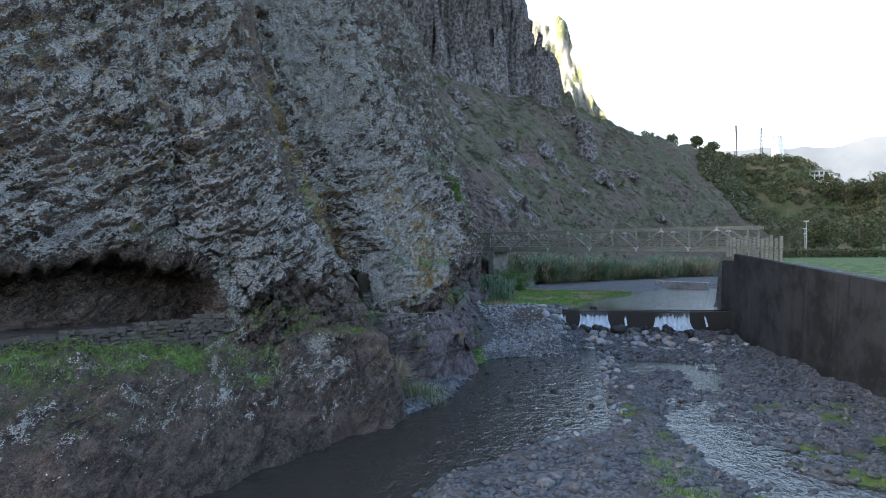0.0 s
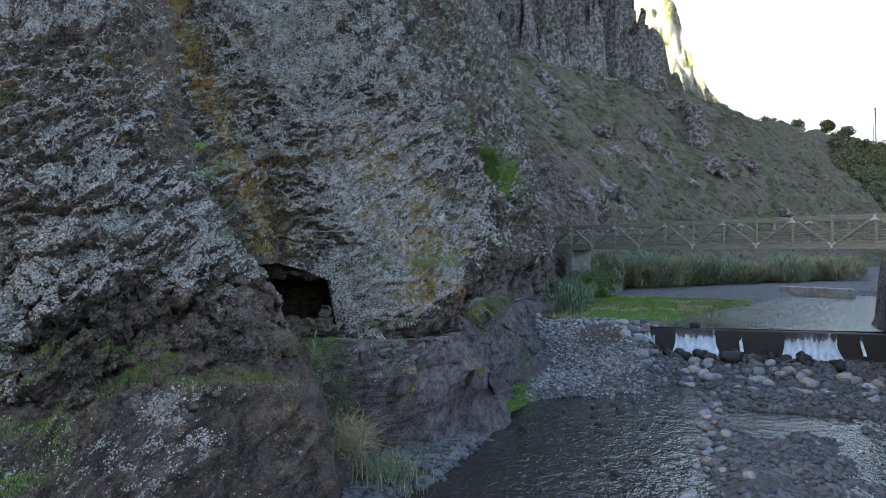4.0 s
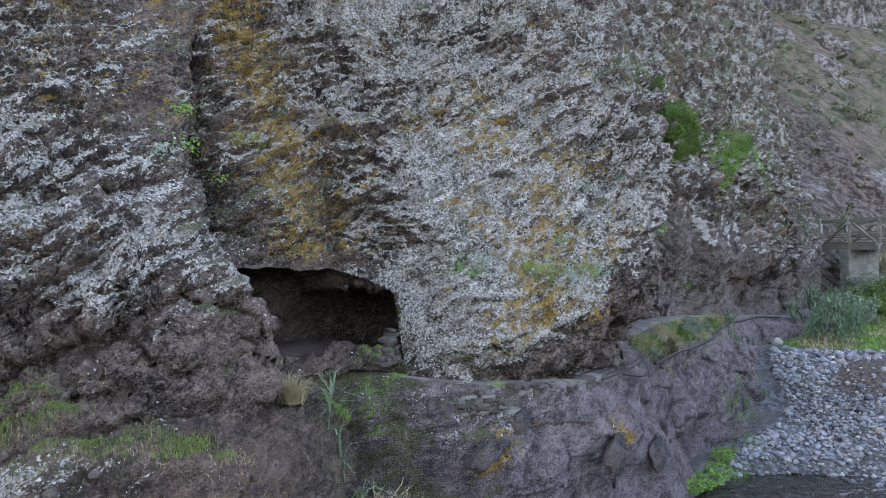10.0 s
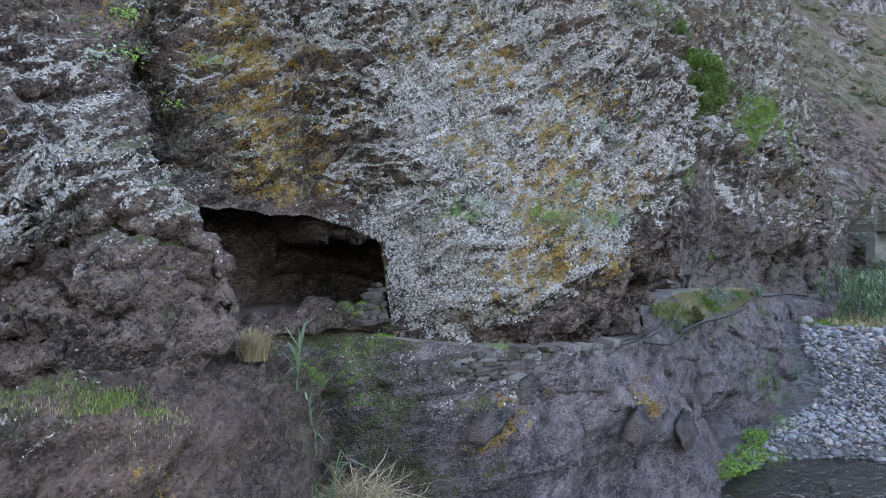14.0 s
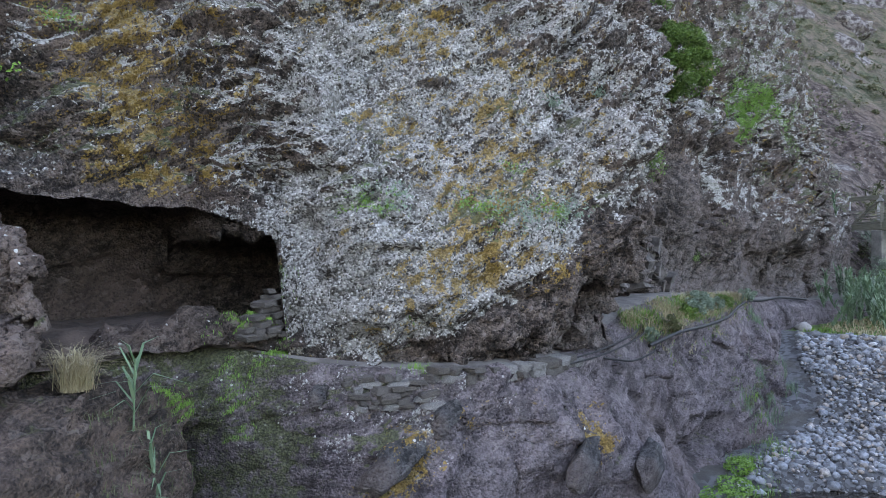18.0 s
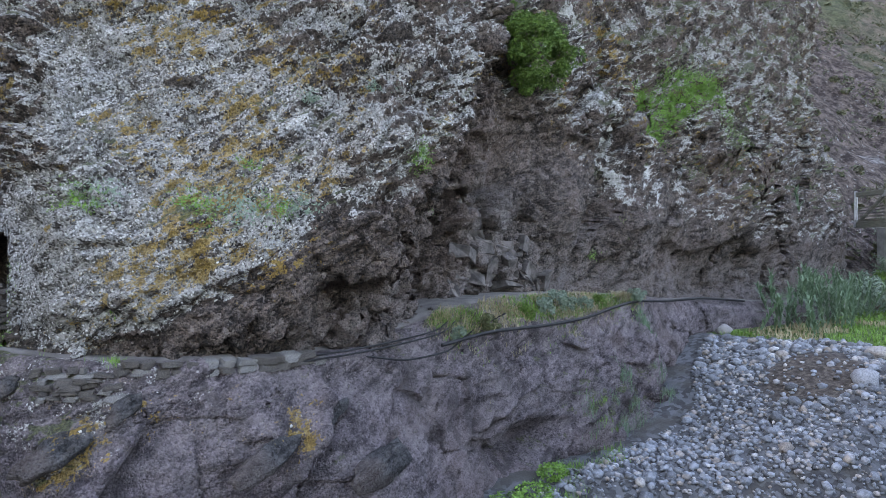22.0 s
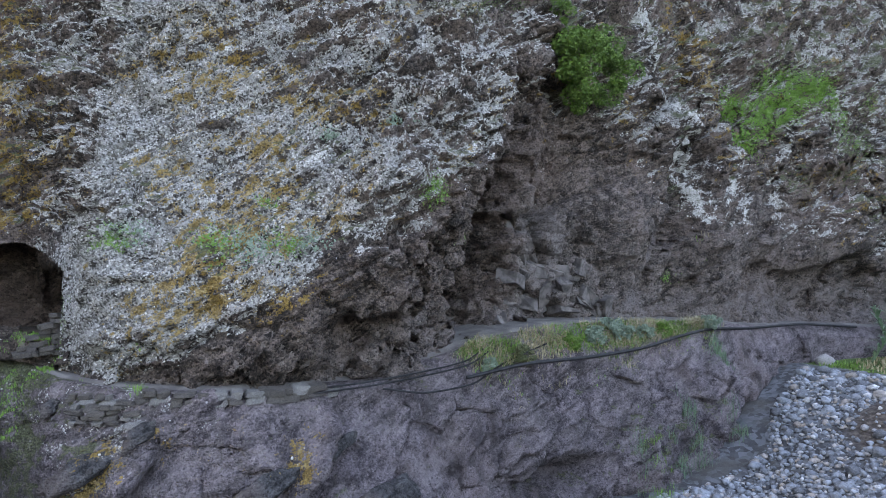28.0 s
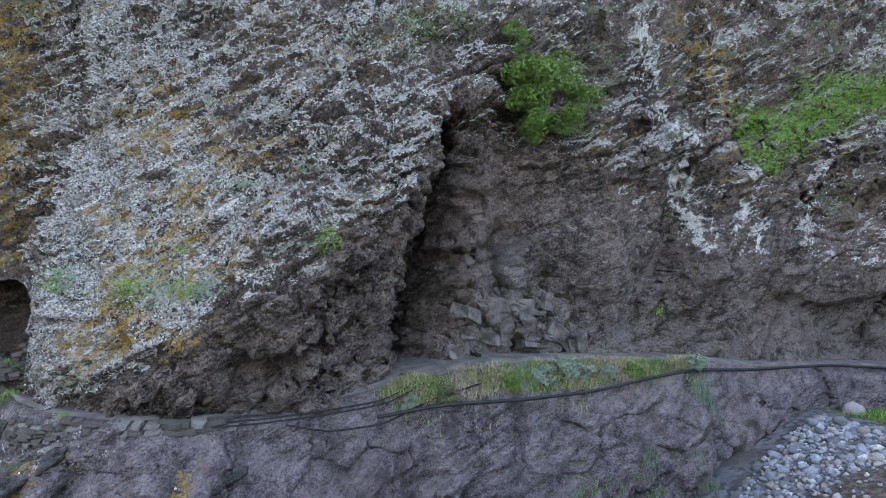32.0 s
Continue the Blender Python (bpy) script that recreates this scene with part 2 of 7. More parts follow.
    ochre = N.step(N.total((N.noise(4.0, 8, 0.72, along), 0.75), (N.noise(5.5, 7, 0.7, warp), 0.75), (och, 0.36), (grit, 0.22), (chip, 0.14)), 1.12, 1.17)
    ochre = N.math("MULTIPLY", ochre, N.step(och, 0.02, 0.25))
    col = N.mix(N.math("MULTIPLY", ochre, 0.82), col, N.mix(N.step(N.total((grit, 0.6), (beds, 0.4)), 0.38, 0.66), (0.11, 0.068, 0.016), (0.30, 0.195, 0.045)))
    ms = N.attr("moss")
    moss = N.step(N.total((N.noise(3.0, 7, 0.78, warp), 0.75), (ms, 0.4), (grit, 0.15)), 0.66, 0.76)
    col = N.mix(N.math("MULTIPLY", N.math("MULTIPLY", moss, 0.8), N.step(ms, 0.02, 0.25)), col, N.mix(N.step(grit, 0.38, 0.62), (0.022, 0.028, 0.012), (0.078, 0.088, 0.035)))
    N.link(col, b.inputs["Base Color"])
    b.inputs["Roughness"].default_value = 0.92
    b.inputs["Specular IOR Level"].default_value = 0.2
    pits = N.step(N.noise(9.0, 4, 0.6, along), 0.42, 0.30)
    h = N.total((beds, 1.5 * relief), (mid, 0.8 * relief), (grit, 0.8), (fine, 0.2), (pebble_d, -1.0 * grain), (chip_d, -0.75), (crust, 0.06), (pits, -0.5 * relief))
    N.bumped(b, h, 1.0, 0.055)


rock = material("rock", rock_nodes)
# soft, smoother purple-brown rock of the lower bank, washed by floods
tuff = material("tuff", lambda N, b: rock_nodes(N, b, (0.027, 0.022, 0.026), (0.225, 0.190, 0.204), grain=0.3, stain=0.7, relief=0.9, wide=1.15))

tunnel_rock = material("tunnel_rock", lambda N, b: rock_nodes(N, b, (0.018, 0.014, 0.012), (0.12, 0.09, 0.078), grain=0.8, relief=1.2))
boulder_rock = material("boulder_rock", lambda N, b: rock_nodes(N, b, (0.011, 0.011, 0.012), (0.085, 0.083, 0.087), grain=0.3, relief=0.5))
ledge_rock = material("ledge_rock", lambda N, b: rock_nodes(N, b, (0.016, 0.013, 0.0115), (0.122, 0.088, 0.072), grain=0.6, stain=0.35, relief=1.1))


def plain(name, dark, light, scale=3.0, rough=0.85, bump_s=25.0, bump_d=0.01, vary=0.0, spec=0.3):
    def build(N, b):
        col = N.mix(N.step(N.noise(scale, 6, 0.6), 0.35, 0.65), dark, light)
        if vary:
            col = N.mix(N.math("MULTIPLY", N.rand(), vary), col, tuple(min(1, 2.2 * c) for c in light))
        N.link(col, b.inputs["Base Color"])
        b.inputs["Roughness"].default_value = rough
        b.inputs["Specular IOR Level"].default_value = spec
        N.bumped(b, N.noise(bump_s, 5, 0.6), 0.6, bump_d)
    return material(name, build)


def stone_nodes(N, b, island=False, wet=0.0):
    r = N.island() if island else N.rand()
    shade = N.add("ShaderNodeValToRGB")
    for k, (p, c) in enumerate(((0.0, (0.055, 0.060, 0.070)), (0.35, (0.13, 0.145, 0.168)), (0.72, (0.225, 0.248, 0.282)), (0.86, (0.22, 0.18, 0.15)), (1.0, (0.37, 0.375, 0.38)))):
        e = shade.color_ramp.elements[k] if k < 2 else shade.color_ramp.elements.new(p)
        e.position, e.color = p, (*c, 1)
    N.link(r, shade.inputs[0])
    col = N.mix(N.math("MULTIPLY", N.step(N.noise(11, 7, 0.72), 0.42, 0.62), 0.6), shade.outputs[0], (0.05, 0.048, 0.048))
    col = N.mix(N.math("MULTIPLY", N.step(N.noise(55, 3, 0.7), 0.56, 0.64), 0.5), col, (0.28, 0.28, 0.28))
    if wet:
        col = N.mix(wet, col, (0.024, 0.031, 0.039))
    N.link(col, b.inputs["Base Color"])
    b.inputs["Roughness"].default_value = 0.75 - 0.1 * wet
    b.inputs["Specular IOR Level"].default_value = 0.3 - 0.15 * wet
    N.bumped(b, N.total((N.noise(40, 4), 0.4), (N.noise(9, 5), 1.0)), 0.8, 0.03)


stone = material("stone", stone_nodes)
dark_stone = plain("dark_stone", (0.018, 0.016, 0.015), (0.075, 0.066, 0.06), 7.0, 0.9, 30, 0.02, 0.12)
crusted_stone = plain("crusted_stone", (0.035, 0.033, 0.032), (0.15, 0.145, 0.14), 9.0, 0.9, 30, 0.02, 0.1)
stones_joined = material("stones_joined", lambda N, b: stone_nodes(N, b, True))
damp_stones = material("damp_stones", lambda N, b: stone_nodes(N, b, True, 0.72))


def wet_nodes(N, b):
    N.link(N.mix(N.noise(12, 5), (0.008, 0.008, 0.009), (0.025, 0.024, 0.024)), b.inputs["Base Color"])
    b.inputs["Roughness"].default_value = 0.55
    b.inputs["Specular IOR Level"].default_value = 0.2
    N.bumped(b, N.noise(30, 4), 0.5, 0.015)


wet_stone = material("wet_stone", wet_nodes)


def ground_nodes(N, b):
    g = N.attr("grass")
    grav = N.mix(N.step(N.voronoi(9.0, out="Color"), 0.2, 0.8), (0.035, 0.035, 0.037), (0.095, 0.099, 0.107))
    grav = N.mix(N.step(N.noise(0.7, 4), 0.5, 0.68), grav, (0.052, 0.048, 0.043))
    grav = N.mix(N.step(N.attr("soil"), 0.3, 0.7), grav, N.mix(N.step(N.noise(9, 6, 0.7), 0.4, 0.65), (0.03, 0.024, 0.02), (0.10, 0.082, 0.07)))
    green = N.mix(N.step(N.noise(2.2, 6), 0.35, 0.7), (0.03, 0.055, 0.012), (0.075, 0.12, 0.028))
    scrub = N.mix(N.step(N.noise(0.35, 8, 0.7), 0.4, 0.62), (0.045, 0.05, 0.025), (0.10, 0.075, 0.045))
    scrub = N.mix(N.step(N.noise(0.12, 6, 0.6), 0.45, 0.6), scrub, (0.04, 0.055, 0.02))
    col = N.mix(N.step(g, 0.2, 0.6), grav, green)
    col = N.mix(N.step(N.attr("scrub"), 0.2, 0.7), col, scrub)
    N.link(col, b.inputs["Base Color"])
    b.inputs["Roughness"].default_value = 0.9
    b.inputs["Specular IOR Level"].default_value = 0.2
    N.bumped(b, N.noise(16, 6, 0.65), 0.8, 0.05)


ground_mat = material("ground", ground_nodes)


def water_nodes(N, b, ripple=0.05):
    b.inputs["Base Color"].default_value = (0.020, 0.019, 0.017, 1)
    b.inputs["Roughness"].default_value = 0.03
    b.inputs["IOR"].default_value = 1.33
    b.inputs["Specular IOR Level"].default_value = 0.5
    a = N.noise(2.6, 3, 0.55, N.scaled((1.0, 0.6, 1)), 0.6)
    c = N.noise(6.0, 2, 0.5, N.scaled((1.0, 0.7, 1)), 0.8)
    N.bumped(b, N.math("ADD", a, N.math("MULTIPLY", c, 0.7)), 1.0, ripple)


water_mat = material("water", water_nodes)
pool_mat = material("pool_water", lambda N, b: water_nodes(N, b, 0.055))


def foam_nodes(N, b):
    s = N.noise(3.0, 6, 0.6, N.scaled((1.8, 1.8, 0.22)))
    N.link(N.mix(N.step(s, 0.2, 0.8), (0.16, 0.22, 0.30), (0.40, 0.48, 0.56)), b.inputs["Base Color"])
    parts = N.add("ShaderNodeSeparateXYZ")
    N.link(N.coord, parts.inputs[0])
    low = N.step(parts.outputs[2], 1.3, 0.7)          # thin where it leaves the crest, white lower down
    N.link(N.math("MULTIPLY", N.step(N.total((s, 1.0), (low, 0.5)), 0.45, 0.85), 0.92), b.inputs["Alpha"])
    b.inputs["Roughness"].default_value = 0.35
    N.bumped(b, s, 0.6, 0.04)


foam = material("foam", foam_nodes)


def concrete_nodes(N, b):
    base = N.mix(N.step(N.noise(0.6, 6, 0.6), 0.35, 0.65), (0.018, 0.0195, 0.022), (0.04, 0.043, 0.048))
    streak = N.step(N.noise(1.0, 5, 0.6, N.scaled((1.6, 1.6, 0.12))), 0.5, 0.68)
    col = N.mix(N.math("MULTIPLY", streak, 0.7), base, (0.02, 0.02, 0.02))
    col = N.mix(N.math("MULTIPLY", N.step(N.noise(2.2, 6, 0.7), 0.52, 0.66), 0.35), col, (0.05, 0.053, 0.056))
    N.link(col, b.inputs["Base Color"])
    b.inputs["Roughness"].default_value = 0.95
    b.inputs["Specular IOR Level"].default_value = 0.1
    N.bumped(b, N.noise(12, 6, 0.65), 0.5, 0.02)


concrete = material("concrete", concrete_nodes)
pale_concrete = plain("pale_concrete", (0.11, 0.11, 0.11), (0.20, 0.20, 0.195), 2.0)


def timber_nodes(N, b):
    g = N.noise(2.0, 6, 0.6, N.scaled((1.0, 1.0, 9.0)))
    col = N.mix(N.step(g, 0.35, 0.7), (0.095, 0.092, 0.08), (0.20, 0.192, 0.17))
    col = N.mix(N.math("MULTIPLY", N.rand(), 0.4), col, (0.15, 0.155, 0.115))
    N.link(col, b.inputs["Base Color"])
    b.inputs["Roughness"].default_value = 0.8
    N.bumped(b, g, 0.4, 0.01)


timber = material("timber", timber_nodes)
steel = plain("galvanised_steel", (0.28, 0.285, 0.29), (0.40, 0.405, 0.41), 8.0, 0.5)
mast_steel = plain("mast_steel", (0.05, 0.052, 0.055), (0.09, 0.092, 0.095), 4.0, 0.6)
path_soil = plain("path_soil", (0.065, 0.058, 0.056), (0.12, 0.11, 0.105), 2.5, 0.9, 30, 0.02)
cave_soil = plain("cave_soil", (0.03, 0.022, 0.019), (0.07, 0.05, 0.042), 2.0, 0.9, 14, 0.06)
hose_mat = plain("black_hose", (0.006, 0.006, 0.007), (0.016, 0.016, 0.018), 6.0, 0.6, spec=0.2)
bark = plain("bark", (0.09, 0.075, 0.06), (0.2, 0.17, 0.14), 12.0, 0.85)
white_paint = plain("white_paint", (0.6, 0.6, 0.58), (0.75, 0.75, 0.73), 2.0, 0.6)
glass_dark = plain("window_glass", (0.02, 0.025, 0.03), (0.04, 0.05, 0.06), 2.0, 0.08)


def leaf(name, a, b_, c):
    def build(N, b):
        r = N.island()
        col = N.mix(r, N.mix(N.noise(3.0, 3), a, b_), c)
        N.link(col, b.inputs["Base Color"])
        b.inputs["Roughness"].default_value = 0.55
        b.inputs["Specular IOR Level"].default_value = 0.3
        b.inputs["Subsurface Weight"].default_value = 0.0
    return material(name, build)


leaf_bright = leaf("leaf_bright", (0.04, 0.10, 0.014), (0.085, 0.175, 0.026), (0.12, 0.23, 0.04))
leaf_bush = leaf("leaf_bush", (0.022, 0.06, 0.012), (0.05, 0.11, 0.018), (0.09, 0.16, 0.026))
leaf_grey = leaf("leaf_grey", (0.08, 0.12, 0.09), (0.13, 0.18, 0.14), (0.16, 0.21, 0.16))
leaf_dull = leaf("leaf_dull", (0.03, 0.045, 0.018), (0.06, 0.075, 0.03), (0.085, 0.09, 0.04))
leaf_green = leaf("leaf_green", (0.035, 0.07, 0.014), (0.06, 0.11, 0.022), (0.10, 0.14, 0.035))
leaf_scrub = leaf("leaf_scrub", (0.03, 0.043, 0.02), (0.055, 0.072, 0.032), (0.10, 0.095, 0.055))
straw = leaf("straw", (0.14, 0.11, 0.06), (0.22, 0.175, 0.10), (0.29, 0.25, 0.16))
reed_leaf = leaf("reed_leaf", (0.045, 0.095, 0.055), (0.075, 0.135, 0.075), (0.11, 0.165, 0.10))

# ---- the cliff, the bank, the river bed ----
def rough_rock(P, scale=1.0, lumps=0.10, seed=0.0):
    """Relief of weathered conglomerate: beds that rise to the north jut and fall back, blocks and lumps, in metres along the normal."""
    q = P + seed
    c, s_ = math.cos(radians(29)), math.sin(radians(29))
    run, up = q[:, 1] * c + q[:, 2] * s_, q[:, 2] * c - q[:, 1] * s_ - 0.2 * q[:, 0]
    up = up + 0.22 * fbm(q * 0.6 + 3, 2)
    bed = np.stack([q[:, 0], run, up], 1)
    d = 0.20 * fbm(q * 0.5, 2) + 0.20 * fbm(bed * (0.7, 0.42, 1.25), 4, 0.55, True)
    # ledges: each bed juts out over the one below and falls back as it rises
    for period, deep, seed_ in ((1.25, 0.26, 3.0), (0.46, 0.14, 8.0), (0.17, 0.055, 13.0)):
        h = (up + 0.5 * period * fbm(q * (0.8 / period) ** 0.5 + seed_, 2)) / period
        saw = h - np.floor(h)
        d += deep * (1 - saw) * smooth(0.0, 0.10, saw) * smooth(-0.15, 0.22, fbm(bed * (0.9, 0.5, 1.2) + 2 * seed_, 3))
    near, second, cell = worley(bed * (1.2, 0.8, 1.7), 7)
    d += 0.19 * (cell - 0.5) * smooth(0.0, 0.10, second - near)          # broken blocks along the beds
    d -= 0.09 * smooth(0.07, 0.0, second - near)                         # open joints
    near, second, _ = worley(q * 2.6)
    d += lumps * (0.55 - near) * smooth(-0.2, 0.25, fbm(q * 0.7 + 5, 2))
    near, second, cell = worley(bed * (5.0, 3.4, 7.5), 3)
    d += 0.08 * (0.5 - near) + 0.07 * (cell - 0.5)
    near, second, cell = worley(bed * (11.0, 9.0, 15.0), 11)
    d += 0.022 * (0.5 - near) + 0.015 * (cell - 0.5)
    d += 0.09 * fbm(q * 2.8, 3, 0.55, True) + 0.018 * fbm(q * 13.0, 2)
    return d * scale


def facets(u, v, box, n, seed, slant=0.0, stretch=1.0, tilt=0.5):
    """Flat faces of broken rock over two coordinates: each cell a plane of its own height and tilt; also how near its edge is."""
    rs = np.random.RandomState(seed)
    cu, cv = rs.uniform(box[0], box[1], n), rs.uniform(box[2], box[3], n)
    h, a, b = rs.normal(size=n) * 0.5, rs.normal(size=n) * tilt, rs.normal(size=n) * tilt
    c, s_ = math.cos(slant), math.sin(slant)
    U, V = u.ravel(), v.ravel()
    best, second, which = np.full(U.size, 1e9), np.full(U.size, 1e9), np.zeros(U.size, int)
    for k in range(n):
        du, dv = U - cu[k], V - cv[k]
        d = ((du * c + dv * s_) / stretch) ** 2 + ((dv * c - du * s_) * stretch) ** 2
        closer = d < best
        second = np.where(closer, best, np.minimum(second, d))
        which = np.where(closer, k, which)
        best = np.where(closer, d, best)
    off = h[which] + a[which] * (U - cu[which]) + b[which] * (V - cv[which])
    return off.reshape(u.shape), (np.sqrt(second) - np.sqrt(best)).reshape(u.shape)


def rock_sheet(name, P, mat, attrs_of, scale=1.0, lumps=0.10, label="", category="cliff", extra=None, hole=None):
    """A rock face from a grid of places, with relief along the normals; attrs_of(places, normals) gives the growth on it."""
    nu, nv, _ = P.shape
    N = grid_normals(P).reshape(-1, 3)
    flat = P.reshape(-1, 3)
    weight = np.ones(len(flat)) if extra is None else extra.reshape(-1)
    flat = flat + N * (rough_rock(flat, scale, lumps) * weight)[:, None]
    N2 = grid_normals(flat.reshape(nu, nv, 3)).reshape(-1, 3)
    faces = grid_faces(nu, nv)
    if hole is not None:
        faces = faces[~hole.reshape(-1)[faces].any(1)]
    me = mesh_from(name, flat, faces, mat, True, attrs_of(flat, N2))
    return tagged(new(name, me), label, category, kind="structure")


def growth(lichen, ochre, moss, dust=0.0, white=0.0):
    return {"white": np.clip(white + 0 * lichen, 0, 1), "dust": np.clip(dust + 0 * lichen, 0, 1), "lichen": np.clip(lichen, 0, 1), "ochre": np.clip(ochre, 0, 1), "moss": np.clip(moss, 0, 1)}


# the main cliff: how far its face stands to +x, at stations along y (rows) and heights (columns)
CLIFF_Z = (3.0, 4.2, 5.2, 6.5, 8.0, 10.0, 13.0, 22.0, 34.0)
CLIFF_SOUTH = [
    (22.0, -5.6, -5.6, -5.6, -5.3, -6.2, -7.0, -8.3, -11.5),
    (24.5, -4.6, -4.6, -4.7, -4.6, -5.4, -6.2, -7.5, -11.0),
    (26.8, -4.2, -4.2, -4.3, -4.65, -5.1, -5.9, -7.2, -10.8),
    (27.35, -2.45, -2.55, -2.9, -3.9, -4.6, -5.7, -7.0, -10.5),
    (27.8, -1.45, -1.5, -1.85, -2.5, -3.7, -5.2, -6.6, -10.2),
    (29.0, -1.4, -0.55, -0.55, -1.65, -2.6, -3.4, -5.0, -9.0),
    (30.4, -1.1, -0.05, 0.3, -0.5, -1.35, -2.3, -3.6, -8.0),
]
CLIFF_NORTH = [
    (31.9, -1.0, 0.1, 0.75, 0.65, -0.3, -1.35, -2.8, -7.2),
    (32.7, -0.8, -0.3, 0.2, 0.6, 0.4, -1.0, -2.6, -6.9),
    (33.8, -0.9, -0.7, -0.6, 0.0, 0.45, -0.35, -2.6, -6.6),
    (35.2, -1.4, -1.3, -1.2, -0.75, -0.2, -0.45, -2.2, -6.4),
    (36.6, -1.5, -1.45, -1.3, -0.9, -0.55, -0.6, -1.9, -6.2),
    (38.5, -1.2, -1.15, -1.0, -0.7, -0.7, -1.0, -1.9, -6.0),
    (40.5, -0.9, -0.9, -0.85, -0.65, -0.7, -1.2, -2.0, -5.8),
    (42.5, -0.3, -0.25, -0.2, -0.15, -0.5, -1.2, -2.0, -5.5),
    (45.0, 0.0, 0.0, 0.1, 0.3, -0.2, -0.7, -1.5, -5.0),
    (48.0, 0.6, 0.7, 0.9, 1.2, 0.7, 0.0, -0.9, -4.1),
    (50.5, 1.0, 1.0, 1.1, 1.4, 1.0, 0.4, -0.5, -3.8),
    (52.5, 0.8, 0.85, 0.95, 1.15, 0.8, 0.3, -0.4, -3.6),
    (55.5, 0.9, 0.9, 0.95, 1.05, 0.8, 0.3, -0.4, -3.4),
    (58.5, 0.75, 0.8, 0.85, 0.9, 0.6, 0.2, -0.3, -3.2),
    (60.3, 0.3, 0.3, 0.3, 0.2, 0.0, -0.1, -0.4, -3.1),
    (62.5, -3.0, -3.0, -2.8, -2.4, -2.0, -1.6, -1.5, -3.3),
    (67.0, -3.6, -3.6, -3.5, -3.4, -3.2, -3.0, -2.7, -2.9),
    (72.0, -4.2, -4.2, -4.2, -4.1, -4.0, -3.9, -3.7, -3.0),
    (74.8, -4.6, -4.6, -4.6, -4.6, -4.5, -4.4, -4.2, -3.1),
    (77.0, -9.0, -9.0, -9.0, -9.0, -9.0, -9.0, -9.0, -9.0),
]
_rows = CLIFF_SOUTH + CLIFF_NORTH
CLIFF_Y = [r[0] for r in _rows]
CLIFF_X = [(*r[1:], r[-1] - 5.5) for r in _rows]


def cave_two(y, z):
    """Where the tunnel's mouth opens in the main cliff."""
    return (y < 27.3) & (y > 22.3) & (z < mouth_roof(y))


def mouth_roof(y):
    return 5.86 - 0.055 * (y - 24.4) - 2.4 * np.clip(y - 26.85, 0, 1) ** 2 + 0.025 * np.sin(y * 5) + 0.015 * np.sin(y * 13)


ys = np.concatenate([np.arange(22.0, 26.9, 0.045), np.arange(26.9, 35.5, 0.03), np.arange(35.5, 44.0, 0.04), np.arange(44.0, 52.0, 0.065), np.arange(52.0, 62.5, 0.085), np.arange(62.5, 77.1, 0.15)])
zs = np.concatenate([np.arange(2.6, 11.5, 0.034), np.arange(11.5, 22.1, 0.12), np.arange(22.2, 34.1, 0.3)])
X = table2(CLIFF_Y, CLIFF_Z, CLIFF_X, ys, zs)
Y, Z = np.meshgrid(ys, zs, indexing="ij")
for i in np.nonzero((ys > 22.3) & (ys < 27.3))[0]:      # the lip follows the roof line, with no steps
    j = np.argmin(np.abs(zs - mouth_roof(ys[i])))
    Z[i, j] = mouth_roof(ys[i])
mouth = cave_two(Y, Z + 1e-6)
face_x = X.copy()
cliff_ys, cliff_zs = ys, zs
# the hollow in the nose's flank, the crack beside it, a ledge with plants, and the chimney further on
X -= 0.9 * smooth(25.4, 24.2, Y) * smooth(5.95, 6.5, Z)
X -= 0.55 * bump(Y, 32.9, 0.55) * bump(Z, 5.0, 0.8)
X -= 0.5 * bump(Y, 31.3, 0.5) * bump(Z, 4.3, 0.35) + 0.35 * bump(Y, 30.2, 0.9) * bump(Z, 3.7, 0.25) + 0.3 * bump(Y, 28.4, 0.8) * bump(Z, 3.6, 0.3)
seam_y = np.interp(Z, (5.4, 5.8, 6.6, 7.2, 8.1, 8.8, 9.4, 10.2, 12), (27.1, 27.35, 27.62, 27.7, 27.9, 28.1, 28.25, 28.15, 27.9))
X -= 0.32 * bump(Y - seam_y + 0.12, 0, 0.13) * smooth(5.9, 6.6, Z)
X -= 0.12 * smooth(5.55, 5.75, Z) * bump(Y, 29.0, 1.3) * smooth(6.6, 6.0, Z)
X -= 0.45 * bump(Y - 36.3 - 0.12 * (Z - 6), 0, 0.5) * smooth(4.6, 6.5, Z) * smooth(13, 9, Z)
X -= 0.35 * bump(Y - 40.6 - 0.28 * (Z - 5), 0, 0.22) * smooth(4.5, 5.5, Z)
X += 0.35 * bump(Y - 41.6 - 0.2 * (Z - 6), 0, 0.45) * smooth(4.8, 6.0, Z)
X -= 0.75 * smooth(5.35, 5.0, Z + 0.22 * np.sin(Y * 1.7)) * bump(Y, 47.0, 2.6) * smooth(3.2, 3.9, Z)


def bare_line(y):
    return np.interp(y, (22, 26.9, 27.1, 28.4, 29, 29.6, 30.1, 30.5, 31.5, 32.3, 33.2, 33.7, 34, 35.3, 38, 40, 42, 47, 52), (6.1, 5.9, 3.5, 3.75, 4.2, 4.6, 5.05, 5.5, 5.95, 6.35, 6.85, 7.3, 7.75, 8.9, 8.4, 6.8, 6.2, 5.4, 5.2))


X -= 2.4 * bump(Y - 34.75 - 0.15 * (Z - 6), 0, 0.5) * smooth(9.8, 8.4, Z) * smooth(3.4, 4.2, Z)
X -= 0.55 * smooth(0.0, 0.4, bare_line(Y) - Z) * bump(Y, 33.8, 0.8) * smooth(3.6, 4.4, Z)


